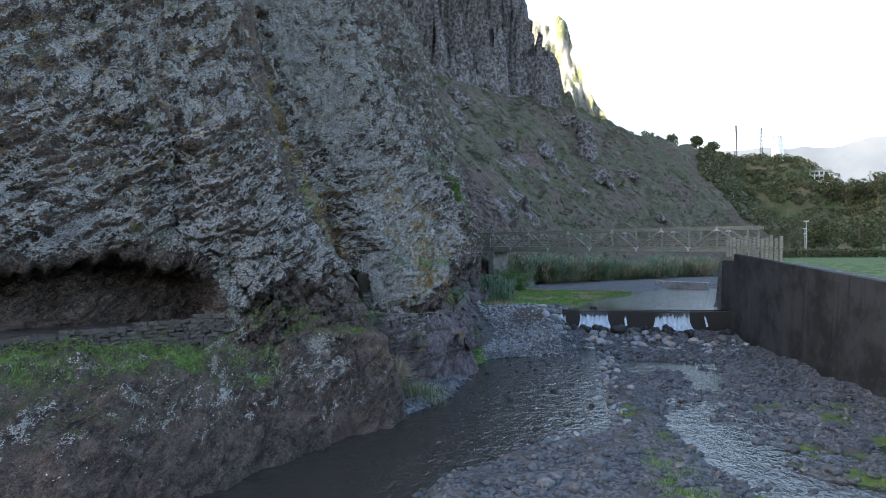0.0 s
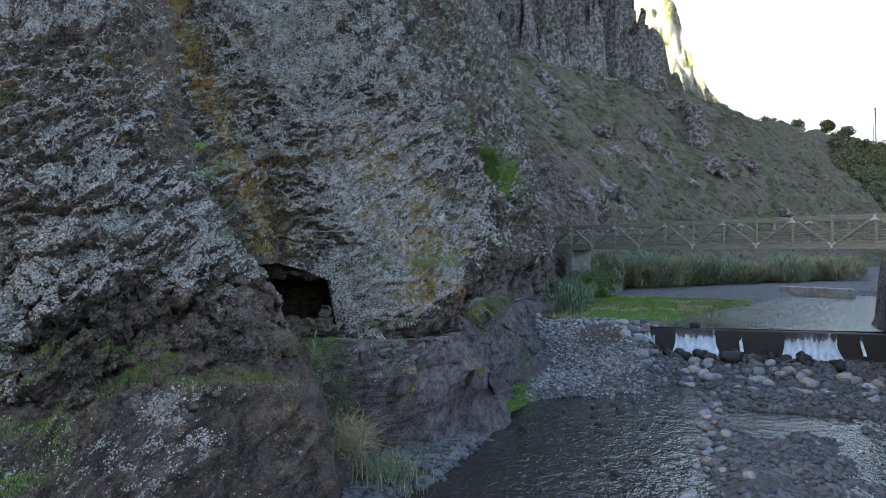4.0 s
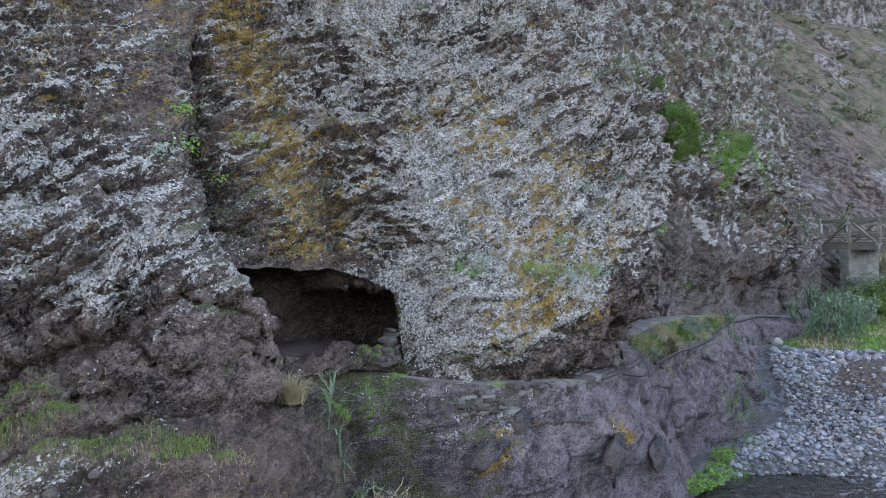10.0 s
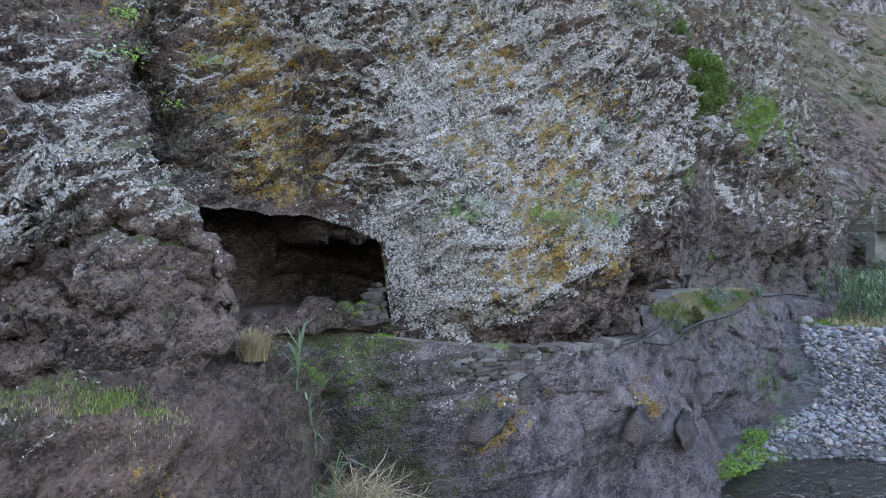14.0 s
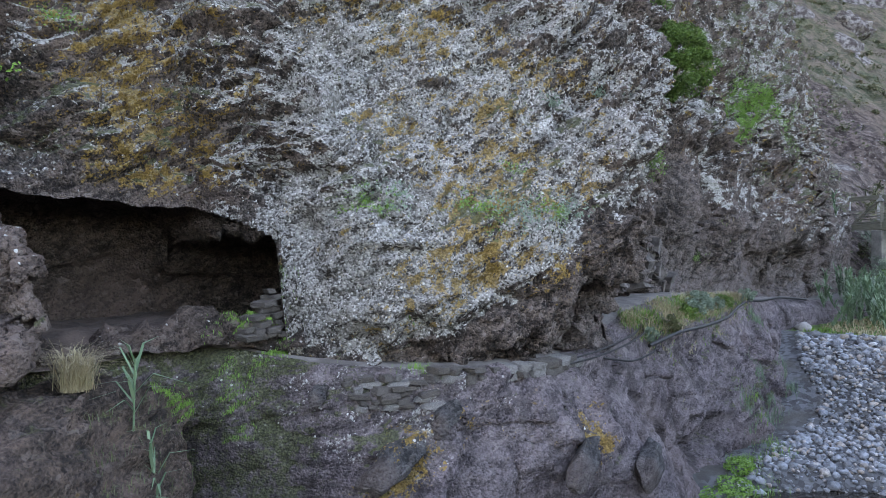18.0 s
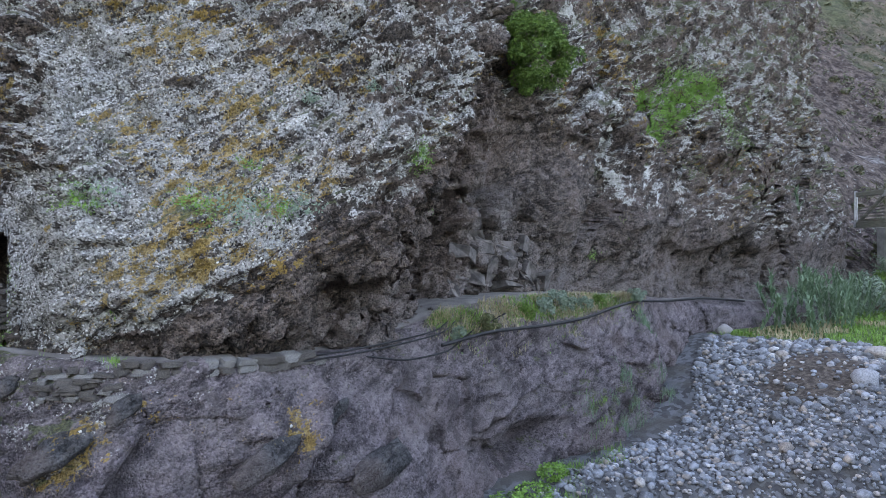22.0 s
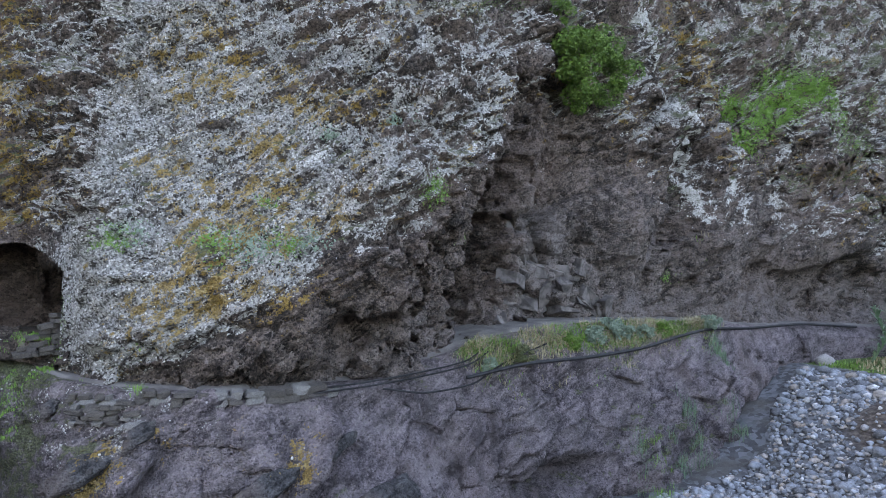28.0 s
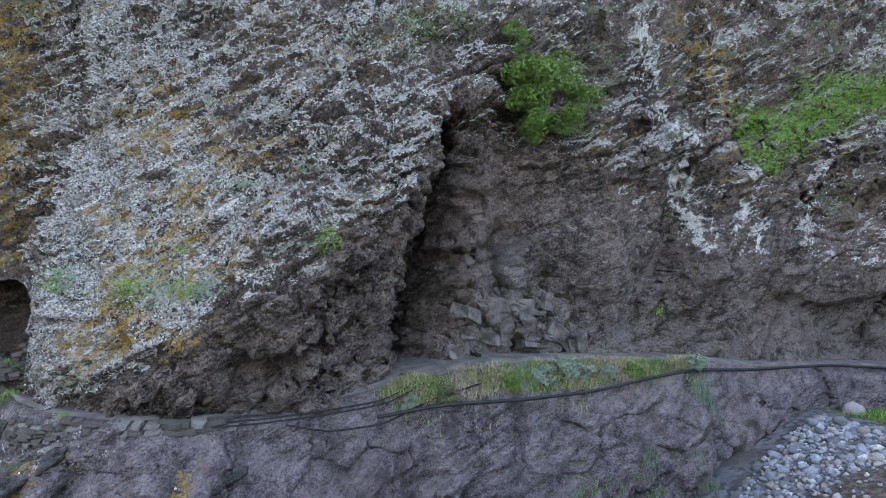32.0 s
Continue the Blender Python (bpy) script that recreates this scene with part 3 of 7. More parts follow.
def cliff_growth(p, n):
    y, z = p[:, 1], p[:, 2]
    edge = 0.45 * fbm(p * 0.9, 3) + 0.2 * fbm(p * 3.1, 3)
    # the flood-washed and overhung foot is bare: a line that climbs from the cave to the nose and on
    bare = bare_line(y)
    over = smooth(-0.35, 0.45, z - bare + edge)
    seam = np.interp(z, (5.4, 5.8, 6.6, 7.2, 8.1, 8.8, 9.4, 10.2, 12), (27.1, 27.35, 27.62, 27.7, 27.9, 28.1, 28.25, 28.15, 27.9)) + 0.05 * fbm(p * 2.5, 2)
    nose = smooth(-0.06, 0.06, y - seam) * smooth(34.9, 34.2, y)
    lich = nose * (0.66 - 0.14 * smooth(29.5, 32.0, y) * smooth(6.4, 7.4, z) + 0.12 * smooth(30, 28.4, y) * smooth(6, 7, z) + 0.2 * smooth(29.2, 28.4, y) * smooth(6.4, 5.6, z))
    lich += (1 - nose) * np.where(y < 30, 0.41 + 0.14 * smooth(26.4, 27.4, y), 0.24 + 0.14 * smooth(7.8, 9.2, z))
    wave = 0.30 * fbm(p * (1, 1.3, 0.6) + 4, 3) + 0.12 * fbm(p * (3, 5.0, 1.2), 3)
    pour = 0.8 * bump(y - 41.3 + 0.13 * (z - 8) + wave, 0, 0.38) + 0.75 * bump(y - 42.15 - 0.3 * (z - 6.4) + wave, 0, 0.17) * smooth(9.4, 8.6, z) + 0.8 * bump(y + wave, 42.8, 0.25) * bump(z + wave, 6.6, 0.4) + 0.5 * bump(y - 44.6 - 0.3 * (z - 7) + wave, 0, 0.22) * smooth(9.6, 8.4, z) + 0.5 * bump(y - 46.6 - 0.2 * (z - 6.6) + wave, 0, 0.2) * smooth(8.6, 7.4, z) + 0.45 * bump(y - 36.7 + wave, 0, 0.25) * bump(z, 8.0, 1.2)
    pour = pour * smooth(5.9, 6.5, z + edge) * smooth(13.5, 11.5, z) * (0.55 + 0.9 * smooth(-0.25, 0.2, fbm(p * (4, 7.0, 2.0) + 3, 3)))
    # strings of thick crust along some beds of the nose
    up = z * 0.875 - y * 0.485
    for c0, y0, y1 in ((-6.35, 28.3, 30.6), (-7.35, 28.0, 30.2), (-8.6, 29.6, 31.6), (-10.35, 28.2, 30.6), (-9.6, 31.0, 33.4)):
        pour = pour + 0.85 * bump(up - c0 + 0.10 * fbm(p * 1.7, 3), 0, 0.075) * smooth(y0 - 0.3, y0 + 0.2, y) * smooth(y1 + 0.3, y1 - 0.2, y) * smooth(-0.2, 0.15, fbm(p * 2.0 + c0, 3)) * over
    lich = lich * over + 0.25 * np.clip(pour, 0, 1)
    lich = lich + over * np.clip((0.55 - 0.25 * nose) * (n[:, 2] - 0.2), -0.3, 0.2) + 0.04 * smooth(4.2, 5.4, z)
    och = 0.66 * bump(y, 26.1, 1.3) * smooth(5.7, 6.2, z) * smooth(-0.02, 0.05, seam - y) + 0.36 * bump(y, 28.7, 1.0) * bump(z, 5.1, 0.8) + 0.32 * bump(y, 29.9, 0.9) * bump(z, 5.0, 0.7) + 0.32 * bump(y, 29.8, 1.6) * bump(z, 7.6, 1.7)
    och += 0.32 * nose * smooth(-0.2, 0.25, fbm(p * 0.7 + 21, 3)) * over + 0.3 * (1 - nose) * (y > 36) * smooth(0.0, 0.3, fbm(p * 0.8 + 2, 3)) * smooth(6.5, 8, z)
    och += 0.5 * bump(y, 42.6, 0.8) * bump(z, 10.5, 2) + 0.35 * bump(y, 47.0, 1.5) * bump(z, 6.6, 1.2)
    ms = 0.7 * smooth(0.3, 0.7, n[:, 2]) * (0.3 + 0.7 * smooth(0, 0.3, fbm(p * 0.8 + 9, 2))) * smooth(bare - 0.3, bare + 0.4, z)
    ms += 0.22 * smooth(9.5, 12, z) + 0.3 * bump(y, 30.6, 1.6) * bump(z, 6.6, 0.9) + 0.22 * smooth(34.5, 36, y) * smooth(6.5, 8.0, z) + 0.2 * (y < 27.3)
    dust = 0.3 * smooth(35.3, 36.6, y) * smooth(7.6, 6.2, z + edge) + 0.3 * smooth(4.9, 4.3, z) * smooth(30, 31, y) + 0.7 * bump(y - 39.6 - 0.42 * (z - 4.3), 0, 0.3) * smooth(4.0, 4.6, z) * smooth(7.6, 6.4, z) + 0.85 * bump(y, 36.8, 1.0) * smooth(7.2, 6.2, z + 0.45 * (y - 36))
    return growth(lich * (1 - 0.4 * smooth(24, 22, y)), och, ms, dust, pour)


# a rounded boss and a worn chute beside it in the recess, then blocks broken along joints
X += 0.5 * bump(Y, 38.8, 0.75) * bump(Z, 5.9, 0.95)
X -= 0.5 * smooth(0.0, 0.25, Z - 6.75 - 0.35 * (Y - 38)) * smooth(8.4, 7.4, Z) * bump(Y, 37.4, 1.3)
X -= 0.45 * bump(Y - 39.6 - 0.42 * (Z - 4.3), 0, 0.22) * smooth(4.0, 4.6, Z) * smooth(9.0, 7.5, Z)
blocks = smooth(34.9, 35.6, Y) * smooth(38.9, 38.0, Y + 0.5 * (Z - 4.5)) * smooth(3.7, 4.1, Z) * smooth(7.7, 6.9, Z + 0.45 * (Y - 36))
off, rim = facets(Y, Z, (34.6, 39.4, 3.6, 7.0), 85, 5, radians(-48), 1.35, 1.1)
X += blocks * (0.30 * off - 0.12 * smooth(0.06, 0.0, rim))
off, rim = facets(Y, Z, (38.0, 52.0, 3.4, 10.5), 95, 6, radians(52), 1.55, 0.45)
X += smooth(39.6, 40.4, Y) * smooth(10.5, 9.0, Z) * (0.26 * off - 0.08 * smooth(0.08, 0.0, rim))
off, rim = facets(Y, Z, (29.5, 36.0, 3.2, 8.6), 60, 7, radians(40), 1.2, 0.5)
X += smooth(0.0, 0.4, bare_line(Y) - Z) * smooth(29.5, 30.5, Y) * smooth(35.6, 35.0, Y) * (0.20 * off - 0.10 * smooth(0.09, 0.0, rim))
calm = 1 - 0.62 * smooth(34.8, 35.8, Y) * smooth(8.8, 7.4, Z + 0.25 * np.clip(Y - 41, 0, 9))
calm *= 1 - 0.4 * smooth(27.5, 28.3, Y) * smooth(31.6, 30.6, Y) * smooth(3.8, 4.4, Z) * smooth(9.5, 8.0, Z)
calm *= 1 - 0.75 * bump(Y, 27.3, 0.35) * smooth(6.2, 5.8, Z)
calm *= 1 - 0.85 * bump(Z - mouth_roof(Y), 0, 0.4) * (Y < 27.5)
P = np.stack([X, Y, Z], -1)
cliff = rock_sheet("rock_cliff", P, rock, cliff_growth, label="tall dark basalt cliff crusted with pale grey lichen, cut by a tunnel", hole=mouth, extra=calm)

# the near buttress beside it, seen from its outer side; s runs along it, d stands off it
LO, LA, LN = np.array((-6.0, 20.0)), np.array((0.725, 0.689)), np.array((0.689, -0.725))
LEFT_Z = (3.2, 4.7, 5.8, 7.0, 8.8, 11.0, 20.0)
LEFT_S = (-16.0, -4.0, -1.0, 0.8, 2.2, 3.3, 4.4, 4.9, 5.08, 5.25)
LEFT_D = [
    (1.6, 1.0, 0.4, 0.0, -0.6, -1.5, -5.5), (0.8, 0.5, -0.2, -0.5, -0.9, -1.9, -5.5), (0.8, 0.6, -0.1, -0.2, -0.9, -2.0, -5.5),
    (0.95, 0.7, 0.4, 0.1, -1.0, -2.3, -5.8), (0.6, 0.3, 0.2, -0.2, -1.4, -2.9, -6.2), (0.35, 0.0, -0.1, -0.75, -1.7, -3.3, -6.6),
    (-0.2, -0.35, -0.35, -1.0, -2.2, -3.8, -7.0), (-0.5, -0.42, -0.55, -1.4, -2.6, -4.2, -7.4), (-1.0, -0.9, -1.1, -2.0, -3.2, -4.8, -8.0), (-4.0, -4.0, -4.0, -4.5, -5.5, -6.5, -9.0),
]


def on_left(s, d):
    return LO[0] + s * LA[0] + d * LN[0], LO[1] + s * LA[1] + d * LN[1]


ss = np.concatenate([np.arange(-16, -4, 0.10), np.arange(-4, 5.31, 0.032)])
zs = np.concatenate([np.arange(2.4, 10.5, 0.036), np.arange(10.5, 20.1, 0.14)])
S, Z = np.meshgrid(ss, zs, indexing="ij")
lean = np.interp(zs, (3.5, 4.1, 4.7, 5.3, 5.8, 6.45, 7.2, 8.5, 12), (0.5, 0, 0.05, 0.3, 0.6, 1.0, 1.3, 1.55, 1.8))
D = np.empty_like(S)
for j, zj in enumerate(zs):     # the end of the buttress leans back as it rises
    D[:, j] = table2(LEFT_S, LEFT_Z, LEFT_D, ss + lean[j] * smooth(1.5, 4.0, ss), [zj])[:, 0]
roof = 6.0 - 0.45 * smooth(-1.6, -0.9, S) + 0.08 * np.sin(S * 1.3)
cut = smooth(-0.78, -0.98, S) * smooth(-12.5, -11.0, S) * smooth(roof + 0.12, roof - 0.1, Z)
D = D - 2.6 * cut
D -= 0.30 * bump(Z - 6.9 - 0.25 * (S - 2), 0, 0.16) * bump(S, 2.2, 1.5) + 0.22 * bump(Z - 5.0 - 0.45 * (S - 2.5), 0, 0.12) * bump(S, 2.6, 1.6)
D -= 0.45 * bump(Z - 4.75 - 0.3 * (S - 2.3), 0, 0.16) * bump(S, 2.3, 0.5) + 0.3 * bump(Z, 4.5, 0.2) * bump(S, 3.25, 0.25)
D += 0.28 * bump(Z, 4.6, 0.2) * bump(S, 3.75, 0.24) + 0.22 * bump(Z, 4.35, 0.25) * bump(S, 2.7, 0.3) - 0.4 * bump(Z - 4.15 - 0.2 * (S - 3), 0, 0.14) * bump(S, 2.9, 1.0)
off, rim = facets(S, Z, (-1.0, 5.4, 3.0, 6.4), 70, 8, radians(30), 1.35, 0.45)
D += smooth(-0.6, 0.2, S) * smooth(6.0, 5.3, Z) * (0.22 * off - 0.10 * smooth(0.09, 0.0, rim))
D -= 0.5 * bump(S + 1.7 - 0.12 * (Z - 8), 0, 0.35) * smooth(6.2, 7.2, Z) * smooth(12, 9, Z)
# its end face runs back into the hill, away from the tunnel's mouth
back = np.zeros_like(D)
for j in range(len(zs)):
    front = np.interp(4.45 - lean[j], ss, D[:, j])
    back[:, j] = np.clip(front - 0.35 - D[:, j], 0, 9) * (ss + lean[j] > 4.4)
S = S - 1.05 * back
PX, PY = on_left(S, D)
P = np.stack([PX, PY, Z], -1)


def left_growth(p, n):
    s, z = (p[:, :2] - LO) @ LA, p[:, 2]
    bare = np.interp(s, (-9, -1, -0.3, 0.4, 1.5, 3, 4.4, 5.3), (6.3, 6.2, 4.4, 5.2, 5.5, 5.35, 4.9, 4.8)) + 0.5 * fbm(p * 0.9, 3)
    lich = smooth(-0.4, 0.5, z - bare + 0.2 * fbm(p * 3.1, 3)) * (0.40 - 0.13 * smooth(6.8, 9.0, z) + 0.14 * smooth(2.4, 0.8, s) - 0.13 * smooth(1.8, 2.8, s) * smooth(6, 7.5, z)) + 0.08
    och = 0.2 * bump(s, -3.5, 2.5) * bump(z, 6.9, 0.8) + 0.2 * bump(z, 6.2, 0.8) * smooth(-1.5, -0.5, s) + 0.3 * smooth(7, 9, z)
    lich += np.clip(0.42 * (n[:, 2] - 0.15), -0.3, 0.2) * smooth(-0.4, 0.5, z - bare)
    lich *= 1 - 0.6 * smooth(3.3, 4.2, s) * smooth(5.7, 5.2, z)
    lich += 0.6 * bump(s, -0.55, 0.3) * smooth(6.0, 5.4, z) + 0.3 * bump(s, 2.8, 0.8) * bump(z, 5.3, 0.5)
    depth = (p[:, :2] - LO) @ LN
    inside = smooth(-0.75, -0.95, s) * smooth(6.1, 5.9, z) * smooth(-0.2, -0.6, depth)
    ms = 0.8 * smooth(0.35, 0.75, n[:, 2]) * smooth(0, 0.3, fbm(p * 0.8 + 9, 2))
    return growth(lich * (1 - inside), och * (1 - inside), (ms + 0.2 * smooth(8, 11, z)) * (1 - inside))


clean = 1 - 0.55 * smooth(3.3, 4.2, ss[:, None] + lean[None]) * np.ones_like(D)
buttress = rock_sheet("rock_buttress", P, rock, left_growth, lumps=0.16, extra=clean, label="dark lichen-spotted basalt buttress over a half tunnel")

# lining of the tunnel behind both: floor and inner wall of red-brown soil
def strip(name, P, mat, label, category, scale=0.35, attrs=None, flip=False):
    nu, nv, _ = P.shape
    flat = P.reshape(-1, 3)
    Nn = grid_normals(P).reshape(-1, 3)
    flat = flat + Nn * (rough_rock(flat, scale, 0.1))[:, None]
    me = mesh_from(name, flat, grid_faces(nu, nv, flip), mat, True, attrs)
    return tagged(new(name, me), label, category, kind="structure")


# ---- the bank below the path ----
# stations along y: face at heights 0, 1.4, 2.6; edge x, edge z; the path's outer rim x and level
BANK = [
    (24.2, -3.9, -4.1, -4.1, -3.8, 3.3, -4.0, 3.7), (26.0, -3.8, -4.0, -4.0, -3.6, 3.3, -3.9, 3.75), (26.7, -2.0, -2.4, -2.6, -3.0, 3.4, -3.4, 3.75),
    (27.15, -0.35, -0.8, -1.1, -1.9, 3.5, -2.1, 3.62), (28.6, 0.35, -0.05, -0.12, -0.5, 3.40, -0.7, 3.47), (29.7, 1.0, 0.7, 0.45, -0.05, 3.38, -0.3, 3.43),
    (31.3, 1.35, 0.95, 0.35, -0.05, 3.33, -0.4, 3.38), (33.0, 1.4, 0.75, 0.25, 0.0, 3.15, -0.35, 3.6), (34.6, 1.25, 0.85, 0.6, 0.25, 3.43, -0.3, 3.9),
    (36.2, 1.3, 1.0, 0.65, 0.35, 3.47, -0.25, 4.0), (38.0, 1.9, 1.45, 0.95, 0.45, 3.55, -0.1, 3.98), (39.3, 2.2, 1.65, 1.1, 0.5, 3.6, 0.0, 3.9),
    (41.0, 1.5, 1.3, 1.0, 0.55, 3.55, 0.3, 3.82), (43.0, 1.1, 1.05, 0.95, 0.7, 3.4, 0.45, 3.6), (46.0, 1.6, 1.6, 1.5, 1.35, 3.2, 0.9, 3.45), (50.0, 2.6, 2.6, 2.6, 2.5, 2.9, 2.0, 3.2), (56.0, 3.0, 3.0, 3.0, 3.0, 2.9, 2.6, 3.1),
]
bank_y = [r[0] for r in BANK]
bank_t = [r[1:] for r in BANK]


def bank_rows(y):
    return interp_rows(bank_y, bank_t, y)


ys = np.concatenate([np.arange(24.2, 44.0, 0.036), np.arange(44.0, 56.0, 0.15)])
R = bank_rows(ys)
prof_x = np.stack([R[:, 0] + 0.3, R[:, 0], R[:, 1], R[:, 2], R[:, 3], R[:, 5], R[:, 5] - 1.6, R[:, 5] - 4.0], 1)
prof_z = np.stack([0 * ys - 0.8, 0 * ys, 0 * ys + 1.4, 0 * ys + 2.6, R[:, 4], R[:, 6], R[:, 6] + 0.02, R[:, 6] + 0.1], 1)
us = np.concatenate([np.linspace(0, 1, 8)[:-1], np.linspace(1, 4, 96), np.linspace(4, 5, 18)[1:], np.linspace(5, 7, 14)[1:]])
X = np.stack([np.interp(us, range(8), r) for r in prof_x])
Z = np.stack([np.interp(us, range(8), r) for r in prof_z])
Y = np.repeat(ys[:, None], len(us), 1)
# slanting ribs and hollows in the soft rock
for c, zc, w in ((27.6, 2.2, 0.16), (29.9, 2.2, 0.2)):
    X += 0.38 * bump(Y - c - 0.75 * (Z - zc), 0, w) * bump(Z, zc, 0.6)
    X -= 0.26 * bump(Y - c - 0.75 * (Z - zc) - 0.36, 0, w) * bump(Z, zc, 0.7)
X += 0.35 * bump(Y - 31.3 - 0.5 * (Z - 1.2), 0, 0.7) * bump(Z, 1.0, 0.8)
X -= 1.4 * bump(Y - 0.5 * (Z - 1.3), 35.0, 0.75) * bump(Z, 1.25, 0.26)
X += 0.18 * bump(Y, 34.7, 0.9) * bump(Z, 1.85, 0.3)
X += 0.22 * np.clip(fbm(np.stack([0 * Y, Y * 0.55 - Z * 0.35, Z * 0.35 + Y * 0.2], -1).reshape(-1, 3), 3, 0.5, True), -0.6, 0.8).reshape(Y.shape) * smooth(3.3, 2.8, Z) * smooth(0.1, 0.8, Z)
near, second, cell = [a.reshape(Y.shape) for a in worley(np.stack([0 * Y, Y * 0.95 - Z * 0.55, Z * 0.75 + Y * 0.3], -1).reshape(-1, 3), 44)]
facet = smooth(3.25, 2.9, Z) * smooth(0.2, 0.7, Z) * smooth(31.5, 33.0, Y) * smooth(43, 41, Y)
X += facet * (0.30 * (cell - 0.5) * smooth(0.0, 0.14, second - near) - 0.10 * smooth(0.07, 0.0, second - near))
off, rim = facets(Y, Z, (24.5, 44.0, -0.5, 3.6), 130, 9, radians(26), 1.7, 0.30)
X += smooth(3.35, 3.0, Z) * smooth(0.0, 0.5, Z) * smooth(44, 42.5, Y) * (0.13 * off - 0.05 * smooth(0.07, 0.0, rim))
P = np.stack([X, Y, Z], -1)
flat_top = 1 - 0.85 * smooth(4.6, 5.0, us)[None, :] * np.ones((len(ys), 1))


def bank_growth(p, n):
    y, z = p[:, 1], p[:, 2]
    rib = np.zeros(len(p))
    for c, zc in ((27.3, 2.3), (29.75, 2.4)):
        rib += bump(y - c - 0.75 * (z - zc), 0, 0.22) * bump(z, zc + 0.1, 0.42)
    lich = 0.34 * smooth(1.9, 3.0, z + 0.5 * fbm(p, 2)) * smooth(30.5, 27.5, y) + 0.06 * smooth(0.9, 2.4, z) + 0.45 * rib
    lich += 0.35 * bump(y, 36.0, 0.25) * bump(z, 3.0, 0.3)
    och = 0.8 * rib + 0.25 * bump(y, 28.4, 1.5) * bump(z, 2.8, 0.5)
    ms = 0.4 * smooth(0.35, 0.7, n[:, 2]) + 0.66 * smooth(28.0, 26.4, y + 0.6 * fbm(p * 0.9 + 5, 3)) * smooth(0, 1, z) + 0.25 * bump(y, 37.5, 3.5) * bump(z, 3.6, 0.35) + 0.3 * bump(y, 38, 2.5) * bump(z, 1.6, 1)
    return growth(lich, och, ms, 0.30 * smooth(0.3, 1.2, z) * smooth(26.8, 27.6, y) * smooth(-0.3, 0.3, fbm(p * 0.9, 3)))


bank = rock_sheet("rock_bank", P, tuff, bank_growth, scale=0.27, lumps=0.05, label="smooth purple-brown tuff bank under the footpath", category="bank", extra=flat_top)

# the outer ledge below the buttress
LEDGE_S = (-16.0, -6.0, -3.0, -0.3, 1.5, 3.0, 4.3, 5.1, 5.6, 6.0)
LEDGE = [  # d at the foot, at half height, at the rim; rim height; inner d and height
    (6.5, 5.6, 4.4, 2.6, 2.0, 3.6), (5.8, 4.6, 3.2, 2.7, 1.4, 3.7), (4.9, 3.8, 2.6, 2.9, 1.0, 3.75), (3.8, 2.7, 1.6, 3.0, 0.7, 3.85), (3.2, 2.2, 1.45, 3.3, 0.6, 3.7),
    (2.75, 2.0, 1.25, 3.45, 0.5, 3.6), (2.4, 1.8, 1.15, 3.3, 0.0, 3.55), (2.0, 1.5, 0.75, 3.15, -0.6, 3.5), (1.0, 0.6, -0.3, 3.0, -1.3, 3.4), (-1.6, -1.7, -2.0, 2.9, -3.0, 3.3),
]
ss = np.concatenate([np.arange(-16, -5, 0.14), np.arange(-5, 6.01, 0.05)])
R = interp_rows(LEDGE_S, LEDGE, ss)
prof_d = np.stack([R[:, 0] + 0.5, R[:, 0], R[:, 1], R[:, 2], R[:, 4], R[:, 4] - 3.5], 1)
prof_z = np.stack([0 * ss - 0.8, 0 * ss + 0.2, 0.55 * R[:, 3], R[:, 3], R[:, 5], R[:, 5] + 0.1], 1)
us = np.concatenate([np.linspace(0, 1, 6)[:-1], np.linspace(1, 3, 60), np.linspace(3, 4, 20)[1:], np.linspace(4, 5, 8)[1:]])
D = np.stack([np.interp(us, range(6), r) for r in prof_d])
Z = np.stack([np.interp(us, range(6), r) for r in prof_z])
S = np.repeat(ss[:, None], len(us), 1)
PX, PY = on_left(S, D)
P = np.stack([PX, PY, Z], -1)


def ledge_growth(p, n):
    s, z = (p[:, :2] - LO) @ LA, p[:, 2]
    lich = (0.34 + 0.10 * smooth(0.5, 2, s)) * smooth(0.6, 2.4, z + 0.5 * fbm(p, 2)) * smooth(5.6, 1.5, s) + 0.06
    ms = 0.45 * smooth(0.45, 0.75, n[:, 2]) + 0.22 * smooth(1.5, 2.8, z) * smooth(1.0, -2.0, s)
    return growth(lich, 0.35 * bump(s, 4.6, 1.0) * bump(z, 2.6, 0.6), ms)


ledge = rock_sheet("rock_ledge", P, ledge_rock, ledge_growth, scale=0.55, lumps=0.08, label="dark rock ledge with grass on its rim above the stream", category="bank")

# footpath: trodden soil along the bank and through the tunnel
ys = np.arange(24.0, 56.0, 0.12)
R = bank_rows(ys)
wd = np.linspace(0, 1, 12)
px = R[:, 5][:, None] - 0.05 - wd[None] * 1.6
pz = R[:, 6][:, None] + 0.05 - 0.22 * smooth(0.14, 0.0, wd[None]) + 0 * px
P = np.stack([px, np.repeat(ys[:, None], 12, 1), pz], -1)
strip("footpath", P, path_soil, "narrow trodden grey-brown earth footpath", "path", 0.05)
S, D = np.meshgrid(np.arange(-14.0, 4.3, 0.2), np.linspace(0, 1, 16), indexing="ij")
D = (0.75 - 2.3 * smooth(-1.3, -0.7, S)) * (1 - D) - 4.2 * D
PX, PY = on_left(S, D)
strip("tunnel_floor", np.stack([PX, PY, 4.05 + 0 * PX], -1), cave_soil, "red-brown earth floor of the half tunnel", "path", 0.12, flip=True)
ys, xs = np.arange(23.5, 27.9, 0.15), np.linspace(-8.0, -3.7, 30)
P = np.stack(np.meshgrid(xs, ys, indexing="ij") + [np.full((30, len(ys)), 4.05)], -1)
